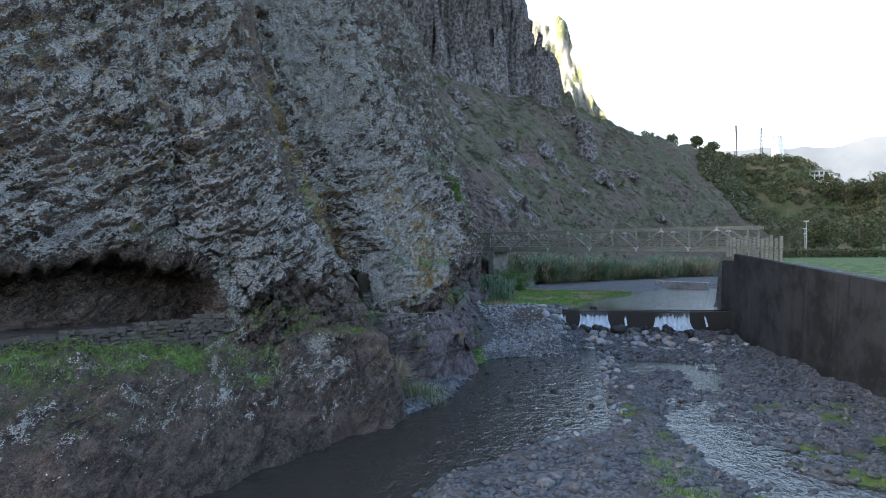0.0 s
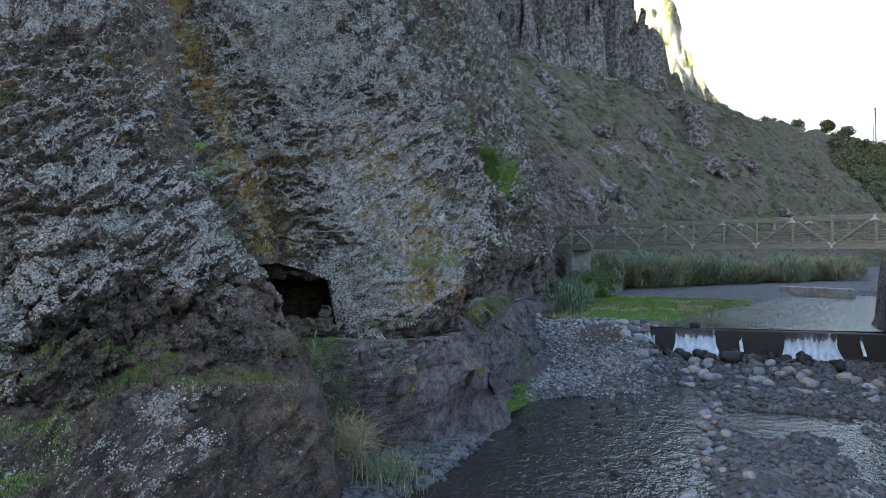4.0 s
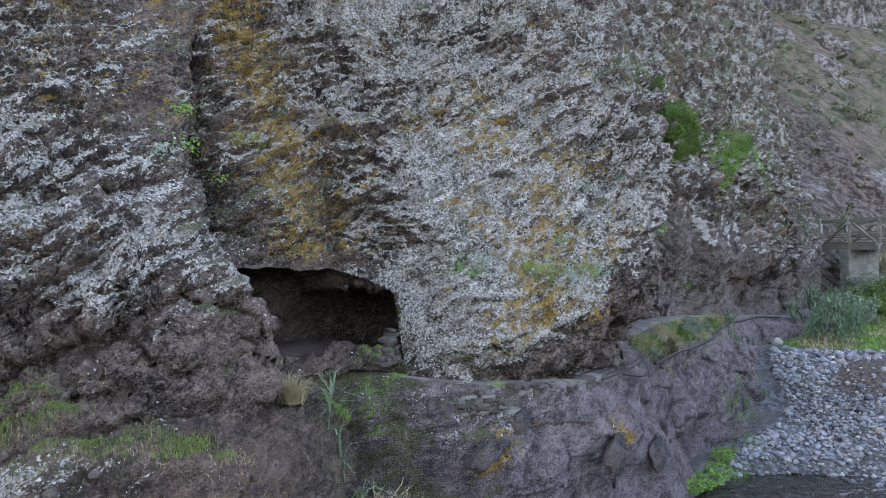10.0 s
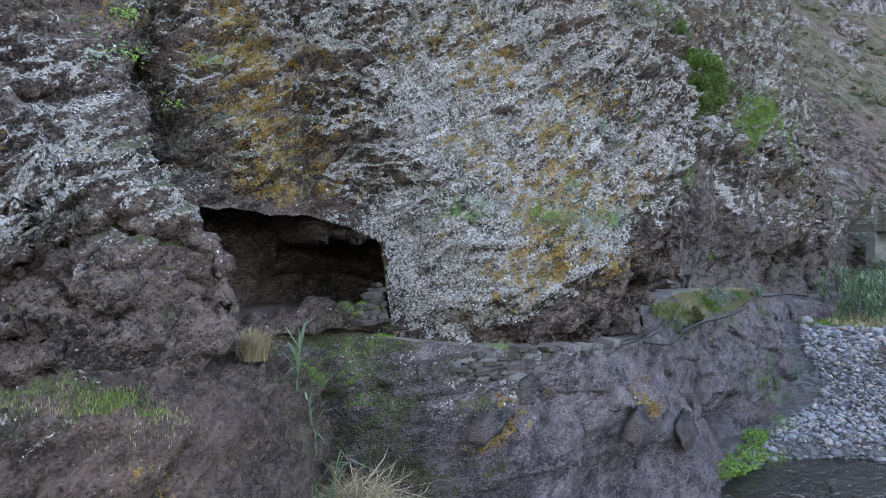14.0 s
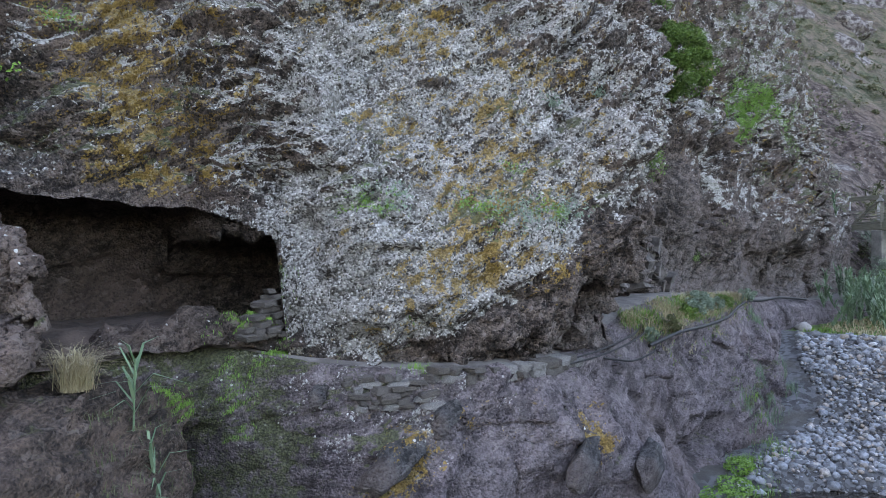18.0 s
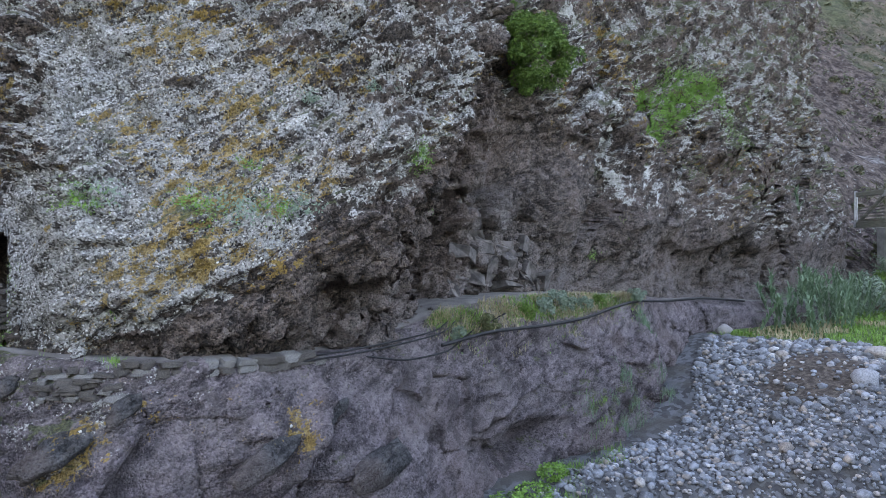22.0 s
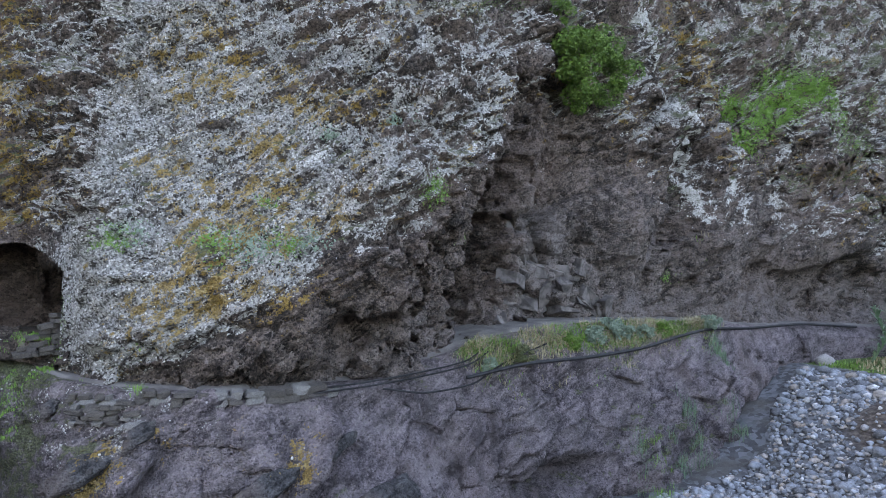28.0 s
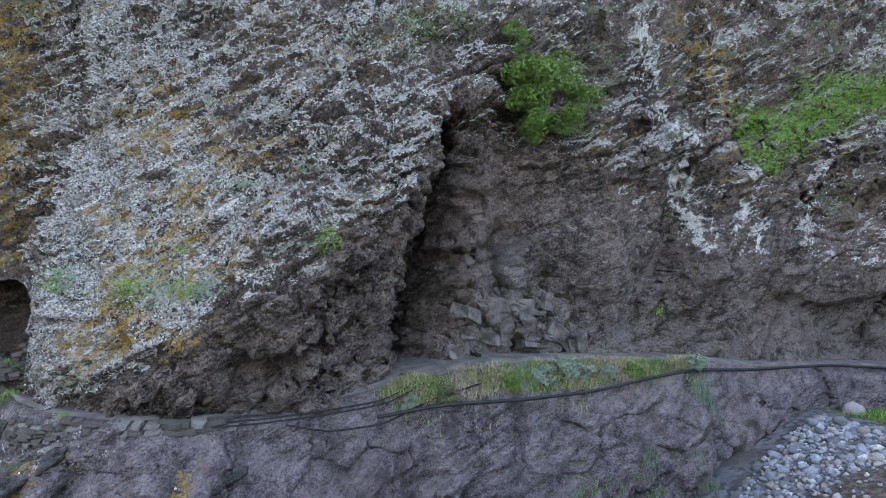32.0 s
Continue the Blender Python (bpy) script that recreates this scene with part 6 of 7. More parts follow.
def grass_patch(name, spots, n, spread, height, mat, label, seed, width=0.008, z=9.0, lean=0.6):
    """Blades sown round spots on whatever lies below them."""
    rs = np.random.RandomState(seed)
    roots = []
    for x, y in spots:
        for _ in range(n):
            h = drop(x + rs.normal() * spread, y + rs.normal() * spread, z)
            roots.append(h[0])
    return tagged(new(name, blades_mesh(name, np.array(roots), height, width, mat, seed, lean)), label, "grass", kind="stuff")


def along_left(s0, s1, d0, d1, n, seed):
    rs = np.random.RandomState(seed)
    return [on_left(s0 + (s1 - s0) * a, d0 + (d1 - d0) * b) for a, b in rs.rand(n, 2)]


grass_patch("ledge_grass", along_left(-3, 4.6, 0.55, 1.0, 110, 1), 80, 0.09, 0.07, leaf_green, "short green grass on the ledge's rim", 1, z=4.6)
grass_patch("ledge_grass", along_left(-9, 4.8, 0.7, 1.3, 60, 2), 26, 0.12, 0.05, straw, "dry straw grass on the ledge's rim", 2, z=4.6)
grass_patch("slope_grass", along_left(-9, 0.6, 0.95, 2.3, 150, 3), 90, 0.13, 0.06, leaf_bright, "grass patches on the slope below the wall", 3, z=4.3)
grass_patch("path_grass", [(-3.3 + 0.25 * k % 1.1 * 0.4, 25.6 + 0.11 * k) for k in range(18)], 260, 0.11, 0.05, leaf_bright, "bright low grass beside the path", 4, z=4.9)
grass_patch("path_grass", [(-2.0, 27.6), (-1.85, 27.75), (-1.45, 27.95), (-1.2, 28.1)], 150, 0.1, 0.1, leaf_bright, "small green tuft on the path's edge", 5, z=4.2)
rs = np.random.RandomState(6)
verge = [(x, y) for y in np.arange(33.6, 40.9, 0.07) for x in [np.interp(y, bank_y, [r[4] for r in BANK]) - 0.30 + rs.normal() * 0.13]]
def some(spots, seed, keep):
    """The spots of a row that lie in patches of it."""
    at = np.array([(x * 0.3, y * 0.9, seed) for x, y in spots])
    return [q for q, k in zip(spots, fbm(at, 3)) if k > keep]


grass_patch("verge_grass", some(verge, 3.3, -0.05), 55, 0.11, 0.09, leaf_green, "green grass on the verge of the path", 7, width=0.013, z=6, lean=1.3)
grass_patch("verge_grass", some(verge, 7.1, 0.0), 50, 0.14, 0.10, leaf_bright, "bright green grass on the verge of the path", 77, width=0.013, z=6, lean=1.2)
grass_patch("verge_grass", some(verge, 11.7, -0.12), 60, 0.15, 0.16, straw, "dry yellow grass on the verge of the path", 8, width=0.011, z=6, lean=1.4)
for x, y, r, m, lab in ((0.15, 37.3, 0.28, leaf_grey, "blue-green spurge shrub on the verge"), (0.2, 37.75, 0.2, leaf_grey, "blue-green spurge shrub on the verge"), (0.6, 40.35, 0.2, leaf_grey, "blue-green spurge shrub at the verge's end"), (0.22, 36.75, 0.22, leaf_grey, "blue-green spurge shrub on the verge"), (0.3, 38.25, 0.17, leaf_grey, "blue-green spurge shrub on the verge"), (0.1, 33.9, 0.16, leaf_grey, "blue-green spurge shrub on the verge"), (0.3, 34.6, 0.2, leaf_dull, "small green shrub on the verge"), (0.25, 36.0, 0.18, leaf_bush, "small green shrub on the verge"), (0.35, 38.9, 0.2, leaf_bush, "small green shrub on the verge")):
    p, n = drop(x, y, 6)
    bush("verge_shrub", p + (0, 0, 0.7 * r), np.array((r, r * 1.2, r * 0.9)), 22, 34, 0.09, m, lab, seed=int(y * 10), stems=3)
grass_patch("bank_tufts", [(0.75, 40.4), (0.85, 40.2), (0.8, 40.6), (1.2, 38.6), (1.5, 37.9), (1.7, 39.6), (1.35, 36.8), (1.6, 38.4)], 110, 0.12, 0.26, reed_leaf, "green tufts hanging on the bank", 9, z=6)
# bright plants at the foot of the bank
rs = np.random.RandomState(12)
for k, (x, y, rr) in enumerate(((1.35, 33.2, 0.35), (1.45, 33.7, 0.42), (1.55, 34.3, 0.38), (1.3, 32.6, 0.3), (1.5, 35.0, 0.3))):
    v, n = ball(520, rs, 0.5)
    p, _ = drop(x, y, 2.0)
    P = p + v * (rr, rr * 1.1, 0.16) + (0, 0, 0.1)
    tagged(new("streamside_plant", leaves_mesh("streamside_plant", P, n * 0.3 + (0, 0, 1), 0.06, 0.045, leaf_bright, 90 + k)), "bright green leafy plant at the stream's edge", "plant", kind="stuff")
grass_patch("stream_grass", [(1.7 + 0.3 * math.sin(k), 34.5 + 0.25 * k) for k in range(12)], 70, 0.16, 0.14, leaf_bright, "thin grass among the stones", 13, z=3)
grass_patch("bar_grass", [(6.0 + 1.2 * rs.rand(), 12.5 + 5 * rs.rand()) for _ in range(24)], 90, 0.2, 0.10, leaf_bright, "grass growing on the gravel bar", 14, z=3)
# soil banked up in the gully
gx_, gy_ = np.meshgrid(np.arange(-3.9, -0.7, 0.07), np.arange(23.4, 27.2, 0.07), indexing="ij")
gp = np.stack([gx_, gy_, 0 * gx_], -1).reshape(-1, 3)
gz_ = 0.2 + 1.5 * smooth(-1.2, -3.6, gx_) * bump(gy_, 25.2, 1.3) + 0.9 * bump(gx_, -1.8, 0.7) * bump(gy_, 25.2, 0.9) + (0.16 * fbm(gp * 1.3, 4)).reshape(gx_.shape)
me = mesh_from("gully_soil", np.stack([gx_, gy_, gz_], -1).reshape(-1, 3), grid_faces(*gx_.shape), tuff, True, {"lichen": 0 * gz_, "ochre": 0 * gz_, "dust": 0 * gz_, "moss": 0 * gz_ + 0.45})
tagged(new("gully_soil", me), "dark mossy soil banked up in the gully", "ground", kind="structure")
bpy.context.view_layer.update()
_deps = bpy.context.evaluated_depsgraph_get()
# gully between ledge and bank: pampas tuft, cane, dead stalks
h = drop(-2.95, 24.35, 5)
tuft = empty("pampas_tuft", "pale dry tuft of pampas grass", "grass", h[0])
link_mesh("foliage", blades_mesh("foliage", np.random.RandomState(3).normal(size=(420, 3)) * (0.07, 0.07, 0.0), 0.55, 0.008, straw, 3, 1.1), tuft)
rs = np.random.RandomState(15)
for k in range(4):
    h = drop(-2.75 + 0.7 * rs.rand(), 24.6 + 1.2 * rs.rand(), 3.3)
    cane = empty("giant_cane", "green giant cane with long drooping leaves", "plant", h[0], "canes in the gully")
    top = np.array((0.15 * rs.normal(), 0.15 * rs.normal(), 0.6 + 0.4 * rs.rand()))
    tube("stalk", interp_rows((0, 1), [(0, 0, 0), top], np.linspace(0, 1, 6)), 0.012, reed_leaf, cane, 5)
    roots = np.outer(np.linspace(0.25, 1, 16), top)
    link_mesh("foliage", blades_mesh("foliage", roots, 0.42, 0.035, reed_leaf, 50 + k, 1.6), cane)
# heap of fallen stalks, lying criss-cross
v, _ = ball(1500, rs, 0.1)
roots = v * (0.62, 0.75, 0.5) + (-1.75, 25.15, 1.5)
d = rs.normal(size=(1500, 3)) * (1, 1, 0.55) + (0.5, -0.3, 0.2)
d /= np.linalg.norm(d, axis=1)[:, None]
tagged(new("dead_stalks", blades_mesh("dead_stalks", roots, 0.7, 0.014, straw, 16, 0.5, d)), "heap of dead straw-coloured stalks in the gully", "grass", kind="stuff")
roots = np.stack([rs.uniform(-3.3, -1.6, 1500), rs.uniform(24.2, 26.6, 1500), 0 * rs.rand(1500)], 1)
roots[:, 2] = [drop(x, y, 3.4)[0][2] for x, y in roots[:, :2]]
tagged(new("gully_grass", blades_mesh("gully_grass", roots, 0.11, 0.009, leaf_dull, 17, 0.8)), "low green growth in the gully", "grass", kind="stuff")

# leafy growth against the foot of the low wall
rs = np.random.RandomState(65)
P = []
for s_, d_, up in rs.rand(3600, 3) * (8.0, 0.42, 1.0) + (-9.2, 0.98, 0):
    x, y = on_left(s_, d_)
    P.append(drop(x, y, 4.0)[0] + (0, 0, 0.30 * up * up))
wild = fbm(np.array(P) * (1.3, 1.3, 0.4), 3) > -0.12
tagged(new("wall_foot_plants", leaves_mesh("wall_foot_plants", np.array(P)[wild], np.tile((0.3, -0.3, 0.8), (int(wild.sum()), 1)), 0.06, 0.035, leaf_green, 66)), "bright green weeds grown up against the low wall", "plant", kind="stuff")
# reeds and brush at the stream's edge before the gully
for k, (m, n, h, lab) in enumerate(((reed_leaf, 420, 0.55, "green reeds at the stream's edge"), (straw, 260, 0.5, "dry reeds at the stream's edge"))):
    xy = np.random.RandomState(70 + k).normal(size=(n, 2)) * (0.42, 0.4) + (-0.75, 25.0)
    tagged(new("stream_reeds", blades_mesh("stream_reeds", np.array([drop(x, y, 1.6)[0] for x, y in xy]), h, 0.018, m, 71 + k, 1.0)), lab, "reeds", kind="stuff")
# boulders bedded in the bank and on the ledge, with crusts on their backs
def bedded(at, radii, tilt, turn, seed, lichen, ochre, label):
    v, f = stone_shape(seed, 1.0, 4, 0.25)
    v = v * radii
    v = v + 0.05 * fbm(v * 4 + seed, 3)[:, None] * v / (np.linalg.norm(v, axis=1)[:, None] + 1e-6)
    m = Matrix.Rotation(radians(turn), 3, "Z") @ Matrix.Rotation(radians(tilt), 3, "X")
    v = v @ np.array(m).T
    top = smooth(-0.2, 0.7, v[:, 2] / max(radii))
    ob = new("bedded_boulder", mesh_from("bedded_boulder", v, f, boulder_rock, True, {"lichen": lichen * top, "ochre": ochre * top, "dust": 0 * top, "moss": 0.1 * top}))
    ob.location = at
    return tagged(ob, label, "boulder")


bedded((-0.88, 27.2, 2.52), (0.26, 0.62, 0.21), 30, -12, 101, 0.75, 0.95, "long dark boulder bedded in the bank, crusted ochre and white")
bedded((-0.66, 27.92, 2.95), (0.22, 0.42, 0.17), 32, -8, 102, 0.15, 0.1, "small grey boulder bedded in the bank")
bedded((0.68, 29.35, 2.32), (0.20, 0.85, 0.24), 17, 10, 103, 0.85, 0.55, "lichen-crusted boulder bedded in the smooth bank")
bedded((0.48, 30.45, 2.58), (0.17, 0.55, 0.18), 16, 10, 104, 0.1, 0.1, "smooth dark boulder bedded in the bank")
bedded((0.98, 31.1, 1.85), (0.22, 1.15, 0.3), 12, 6, 105, 0.12, 0.05, "long smooth grey boulder low in the bank")
bedded((-2.0, 27.0, 3.27), (0.12, 0.36, 0.12), 40, 10, 106, 1.0, 0.0, "slim boulder white with lichen on the bank's edge")
for x, y, z, r in ((-3.1, 20.6, 3.27, 0.17), (-3.16, 20.5, 3.1, 0.2), (-2.87, 21.0, 3.42, 0.12), (-3.6, 20.2, 3.1, 0.16)):
    ob = lay("boulder", DARKS, (x, y, z), 0.8 * r, ledge, "grey rounded boulder caught on the ledge", sink=0.6)
grass_patch("ledge_grass", along_left(-1.5, 3.3, 0.75, 1.5, 42, 4), 110, 0.13, 0.09, leaf_dull, "wispy dull green grass on the ledge's rim", 61, width=0.004, z=4.6)
grass_patch("ledge_grass", along_left(-1.0, 4.8, 0.7, 1.25, 40, 5), 60, 0.12, 0.06, straw, "wispy dry grass on the ledge's rim", 62, width=0.0035, z=4.6)
P = np.array([on_left(s_, d_) for s_, d_ in np.random.RandomState(63).rand(700, 2) * (1.9, 0.22) + (0.9, 0.62)])
P = np.array([drop(x, y, 4.4)[0] for x, y in P]) + (0, 0, 0.03)
tagged(new("ledge_plant", leaves_mesh("ledge_plant", P, np.tile((0, 0, 1.0), (700, 1)), 0.036, 0.02, leaf_green, 64)), "green low leaves along the buttress foot", "plant", kind="stuff")
# ---- the terrace: turf, cane thicket, shrubs under the bridge ----
rs = np.random.RandomState(18)
xy = np.stack([rs.uniform(1.5, 17, 26000), rs.uniform(43.8, 64, 26000)], 1)
zz = bed_height(xy[:, 0], xy[:, 1])
keep = (zz > 2.48) & (xy[:, 1] + 0.35 * xy[:, 0] < 64) & (xy[:, 0] > np.interp(xy[:, 1], (44, 50, 56, 64), (1.5, 3.0, 3.5, 4.0)))
patchy = fbm(np.c_[xy * 0.45, 0 * zz + 4.0], 3) + 0.35 * smooth(4.8, 2.6, xy[:, 0]) * smooth(50, 46, xy[:, 1])
for kind, (m, h_, lab) in enumerate(((leaf_bright, 0.13, "bright green turf on the terrace"), (leaf_green, 0.10, "darker green turf on the terrace"), (straw, 0.16, "dry straw-coloured grass on the terrace"))):
    own = keep & ((patchy < 0.12, (patchy >= -0.05) & (patchy < 0.25), patchy >= 0.2)[kind])
    tagged(new("terrace_turf", blades_mesh("terrace_turf", np.c_[xy, zz][own], h_, 0.03, m, 19 + kind, 0.7)), lab, "grass", kind="stuff")
for k in range(60):
    x, y = 1.7 + 2.4 * rs.rand(), 45.3 + 7.5 * rs.rand()
    h = drop(x, y, 8)
    cane = empty("giant_cane", "green giant cane with long drooping leaves", "plant", h[0], "canes by the path")
    top = np.array((0.2 * rs.normal(), 0.2 * rs.normal(), 0.7 + 0.9 * rs.rand()))
    tube("stalk", interp_rows((0, 1), [(0, 0, 0), top], np.linspace(0, 1, 5)), 0.012, reed_leaf, cane, 4)
    link_mesh("foliage", blades_mesh("foliage", np.outer(np.linspace(0.05, 1, 44), top), 0.33, 0.045, reed_leaf, 100 + k, 1.4), cane)
# reeds and brush in a dense belt under the bridge
def reed_belt(name, n, height, width, mat, label, seed, lean):
    """Clumps of long drooping blades, tangled and leaning, of uneven height."""
    rs = np.random.RandomState(seed)
    clumps = n // 26
    u = rs.rand(clumps)
    x, y = 3.0 + 29 * u + rs.normal(size=clumps) * 0.4, 66.3 + 24 * u + rs.normal(size=clumps) * 1.1
    tall = height * (0.5 + 0.5 * rs.rand(clumps)) * (0.75 + 0.25 * np.sin(u * 41 + 3 * np.sin(u * 17)))
    root, ups = [], []
    for p, q, t in zip(x, y, tall):
        z = drop(p, q, 12)[0][2]
        way = np.array((rs.normal() * 0.35, rs.normal() * 0.25, 1.0))
        k = rs.rand(60)[:, None]
        root.append(np.array((p, q, z)) + way * k * t * 0.8 + rs.normal(size=(60, 3)) * (0.22, 0.22, 0.05))
        ups.append(way + rs.normal(size=(60, 3)) * (0.7, 0.7, 0.35))
    ups = np.concatenate(ups)
    ups /= np.linalg.norm(ups, axis=1)[:, None]
    tagged(new(name, blades_mesh(name, np.concatenate(root), 0.42 * height, width, mat, seed, lean, ups)), label, "reeds", kind="stuff")


reed_belt("reed_belt", 9000, 3.3, 0.036, reed_leaf, "grey-green reeds under the footbridge", 401, 0.7)
reed_belt("reed_belt", 9000, 3.1, 0.03, straw, "dry brown reeds under the footbridge", 405, 0.9)
reed_belt("reed_belt", 7000, 2.5, 0.05, leaf_dull, "olive green brush under the footbridge", 409, 1.1)
for k in range(6):
    u = (k + 0.5) / 6
    x, y = 3.2 + 16 * u + rs.normal() * 0.5, 67.8 + 9 * u + rs.normal() * 0.6
    r = 0.8 + 0.4 * rs.rand()
    p = drop(x, y, 12)[0]
    bush("bank_shrub", p + (0, 0, 0.6 * r), np.array((r * 1.3, r, r)), 40, 60, 0.2, leaf_dull, "olive green shrub on the bank under the bridge", seed=200 + k)
for k in range(16):
    x, y = (2.6 + 2.2 * rs.rand(), 54 + 8 * rs.rand()) if k < 9 else (3.0 + 2.6 * rs.rand(), 58.8 + 2.4 * rs.rand())
    r = (0.5 if k < 9 else 0.9) + 0.4 * rs.rand()
    p = drop(x, y, 10)[0]
    if p[2] > 4.2:
        continue
    bush("bank_shrub", p + (0, 0, 0.6 * r), np.array((r, r, r)), 26, 50, 0.16, leaf_grey if k % 2 else leaf_bush, "grey-green shrub beside the path", seed=240 + k, stems=3)

# ---- outcrops and boulders standing out of the far slope ----
def outcrop(at, radii, turn, seed, label):
    v, f = stone_shape(seed, 1.0, 5, 0.22)
    c = worley(v * 2.2 + seed, 6)[2]
    v = v * (1 + 0.16 * (c - 0.5) + 0.22 * fbm(v * 2.2 + seed, 5, 0.6))[:, None]
    v = (v * radii) @ np.array(Matrix.Rotation(radians(turn), 3, "Z")).T
    ob = new("hillside_outcrop", mesh_from("hillside_outcrop", v, f, hill_mat, True, {"rocky": np.full(len(v), 0.75)}))
    ob.location = at
    return tagged(ob, label, "rock", "outcrops on the slope")


for k, (x, y, z, a, b_, h_) in enumerate(((-3.0, 120.5, 33.0, 3.2, 3.0, 2.7), (5.8, 124.3, 25.2, 2.0, 2.2, 2.0), (14.0, 131.4, 24.0, 2.6, 2.6, 3.0), (16.8, 131.0, 21.0, 2.2, 2.4, 2.4), (24.2, 147.0, 26.0, 3.0, 3.0, 4.6), (24.6, 138.0, 20.4, 3.6, 2.8, 2.2), (27.4, 139.0, 19.2, 2.0, 2.2, 1.8), (34.5, 153.8, 22.6, 3.4, 3.6, 2.9), (7.7, 91.8, 11.6, 0.9, 1.0, 1.8), (38.4, 140.0, 12.2, 1.3, 1.3, 1.5), (20.6, 159.3, 36.0, 5.6, 3.4, 2.0), (25.8, 158.0, 33.0, 2.4, 2.6, 3.4), (3.2, 100.0, 17.0, 1.1, 1.2, 1.0), (0.5, 96.0, 15.0, 1.4, 1.2, 1.0))):
    outcrop((x, y, z), (a, b_, h_), 37 * k, 150 + k, "grey weathered boulder standing out of the scrub slope")

# ---- scrub on the far slope ----
rs = np.random.RandomState(21)
flat = hill_grid[6:, 12:].reshape(-1, 3)
pick = flat[rs.randint(len(flat), size=5600)]
pick = pick[np.hypot(pick[:, 0], pick[:, 1]) < 330]
P, Nn = [], []
for q in pick:
    r = 0.3 + 1.2 * rs.rand() ** 3
    v, n = ball(42, rs, 0.5)
    P.append(q + v * (r * 1.2, r * 1.2, r * 0.8) + (0, 0, 0.3 * r))
    Nn.append(n + (0, 0, 0.6))
tagged(new("slope_scrub", leaves_mesh("slope_scrub", np.concatenate(P), np.concatenate(Nn), 0.27, 0.16, leaf_scrub, 22)), "low dull green scrub over the valley side", "shrubs", kind="stuff")

# ---- far right: wooded hill, house, masts, park, mountains ----
def polar(az, r):
    a = radians(az)
    return 2 + r * math.sin(a), r * math.cos(a)


def ground_at(x, y):
    h = cast((x, y, 300), (0, 0, -1))
    return float(h[0][2]) if h else 5.5


rs = np.random.RandomState(41)
P, Nn = [], []
for k in range(950):
    az, r = 17.5 + 13 * rs.rand(), 190 + 70 * rs.rand()
    x, y = polar(az, r)
    z = ground_at(x, y)
    if z < 7 or (19.0 < az < 25.0 and 14 < z < 19 and rs.rand() < 0.75):
        continue
    w = 0.8 + 1.5 * rs.rand() ** 2
    v, n = ball(60, rs, 0.55)
    P.append(np.array((x, y, z + 0.4 * w)) + v * (w, w, w * 0.85))
    Nn.append(n + (0, 0, 0.4))
tagged(new("hill_wood", leaves_mesh("hill_wood", np.concatenate(P), np.concatenate(Nn), 0.75, 0.5, leaf_dull, 42)), "dark scrubby woodland on the low hill", "trees", kind="stuff")


def tree(name, at, height, radius, mat, label, seed, clumps=34, per=40, leaf_len=0.5):
    """A tapered trunk with limbs and a crown of uneven clumps."""
    rs = np.random.RandomState(seed)
    thing = empty(name, label, "tree", at)
    c, _ = ball(clumps, rs, 0.3)
    c = c * (radius, radius, 0.42 * height) + (0, 0, 0.62 * height)
    P, Nn = [], []
    for q in c:
        r = radius * (0.25 + 0.2 * rs.rand())
        v, n = ball(per, rs, 0.7)
        P.append(q + v * r)
        Nn.append(n + (0, 0, 0.5))
    link_mesh("crown", leaves_mesh("crown", np.concatenate(P), np.concatenate(Nn), leaf_len, leaf_len * 0.5, mat, seed), thing)
    tube("trunk", np.array([(0, 0, -0.3), (0.05, 0, 0.3 * height), (0, 0.1, 0.75 * height)]), 0.05 * height, bark, thing, 7, taper=0.3)
    for k in range(4):
        q = c[rs.randint(clumps)]
        tube("limb", np.array([(0, 0, 0.3 * height), (q + (0, 0, 0.35 * height)) / 2, q]), 0.02 * height, bark, thing, 5, taper=0.4)
    return thing


for k, (az, r, h, w) in enumerate(((6.9, 235, 6, 2.6), (8.5, 240, 5, 2.2), (10.2, 235, 5, 2.4), (12.0, 230, 5, 2.6), (13.6, 225, 6, 2.8), (15.4, 230, 5, 2.4), (17.3, 225, 4, 2.0), (18.4, 235, 4, 2.2), (19.3, 240, 4, 2.0), (26.6, 232, 7, 3.4), (27.6, 228, 8, 3.6), (28.6, 230, 7, 3.4), (29.6, 226, 7, 3.4))):
    x, y = polar(az, r)
    tree("ridge_tree", (x, y, ground_at(x, y)), h, w, leaf_dull, "dark rounded tree on the ridge", 300 + k, 26, 30, 0.8)

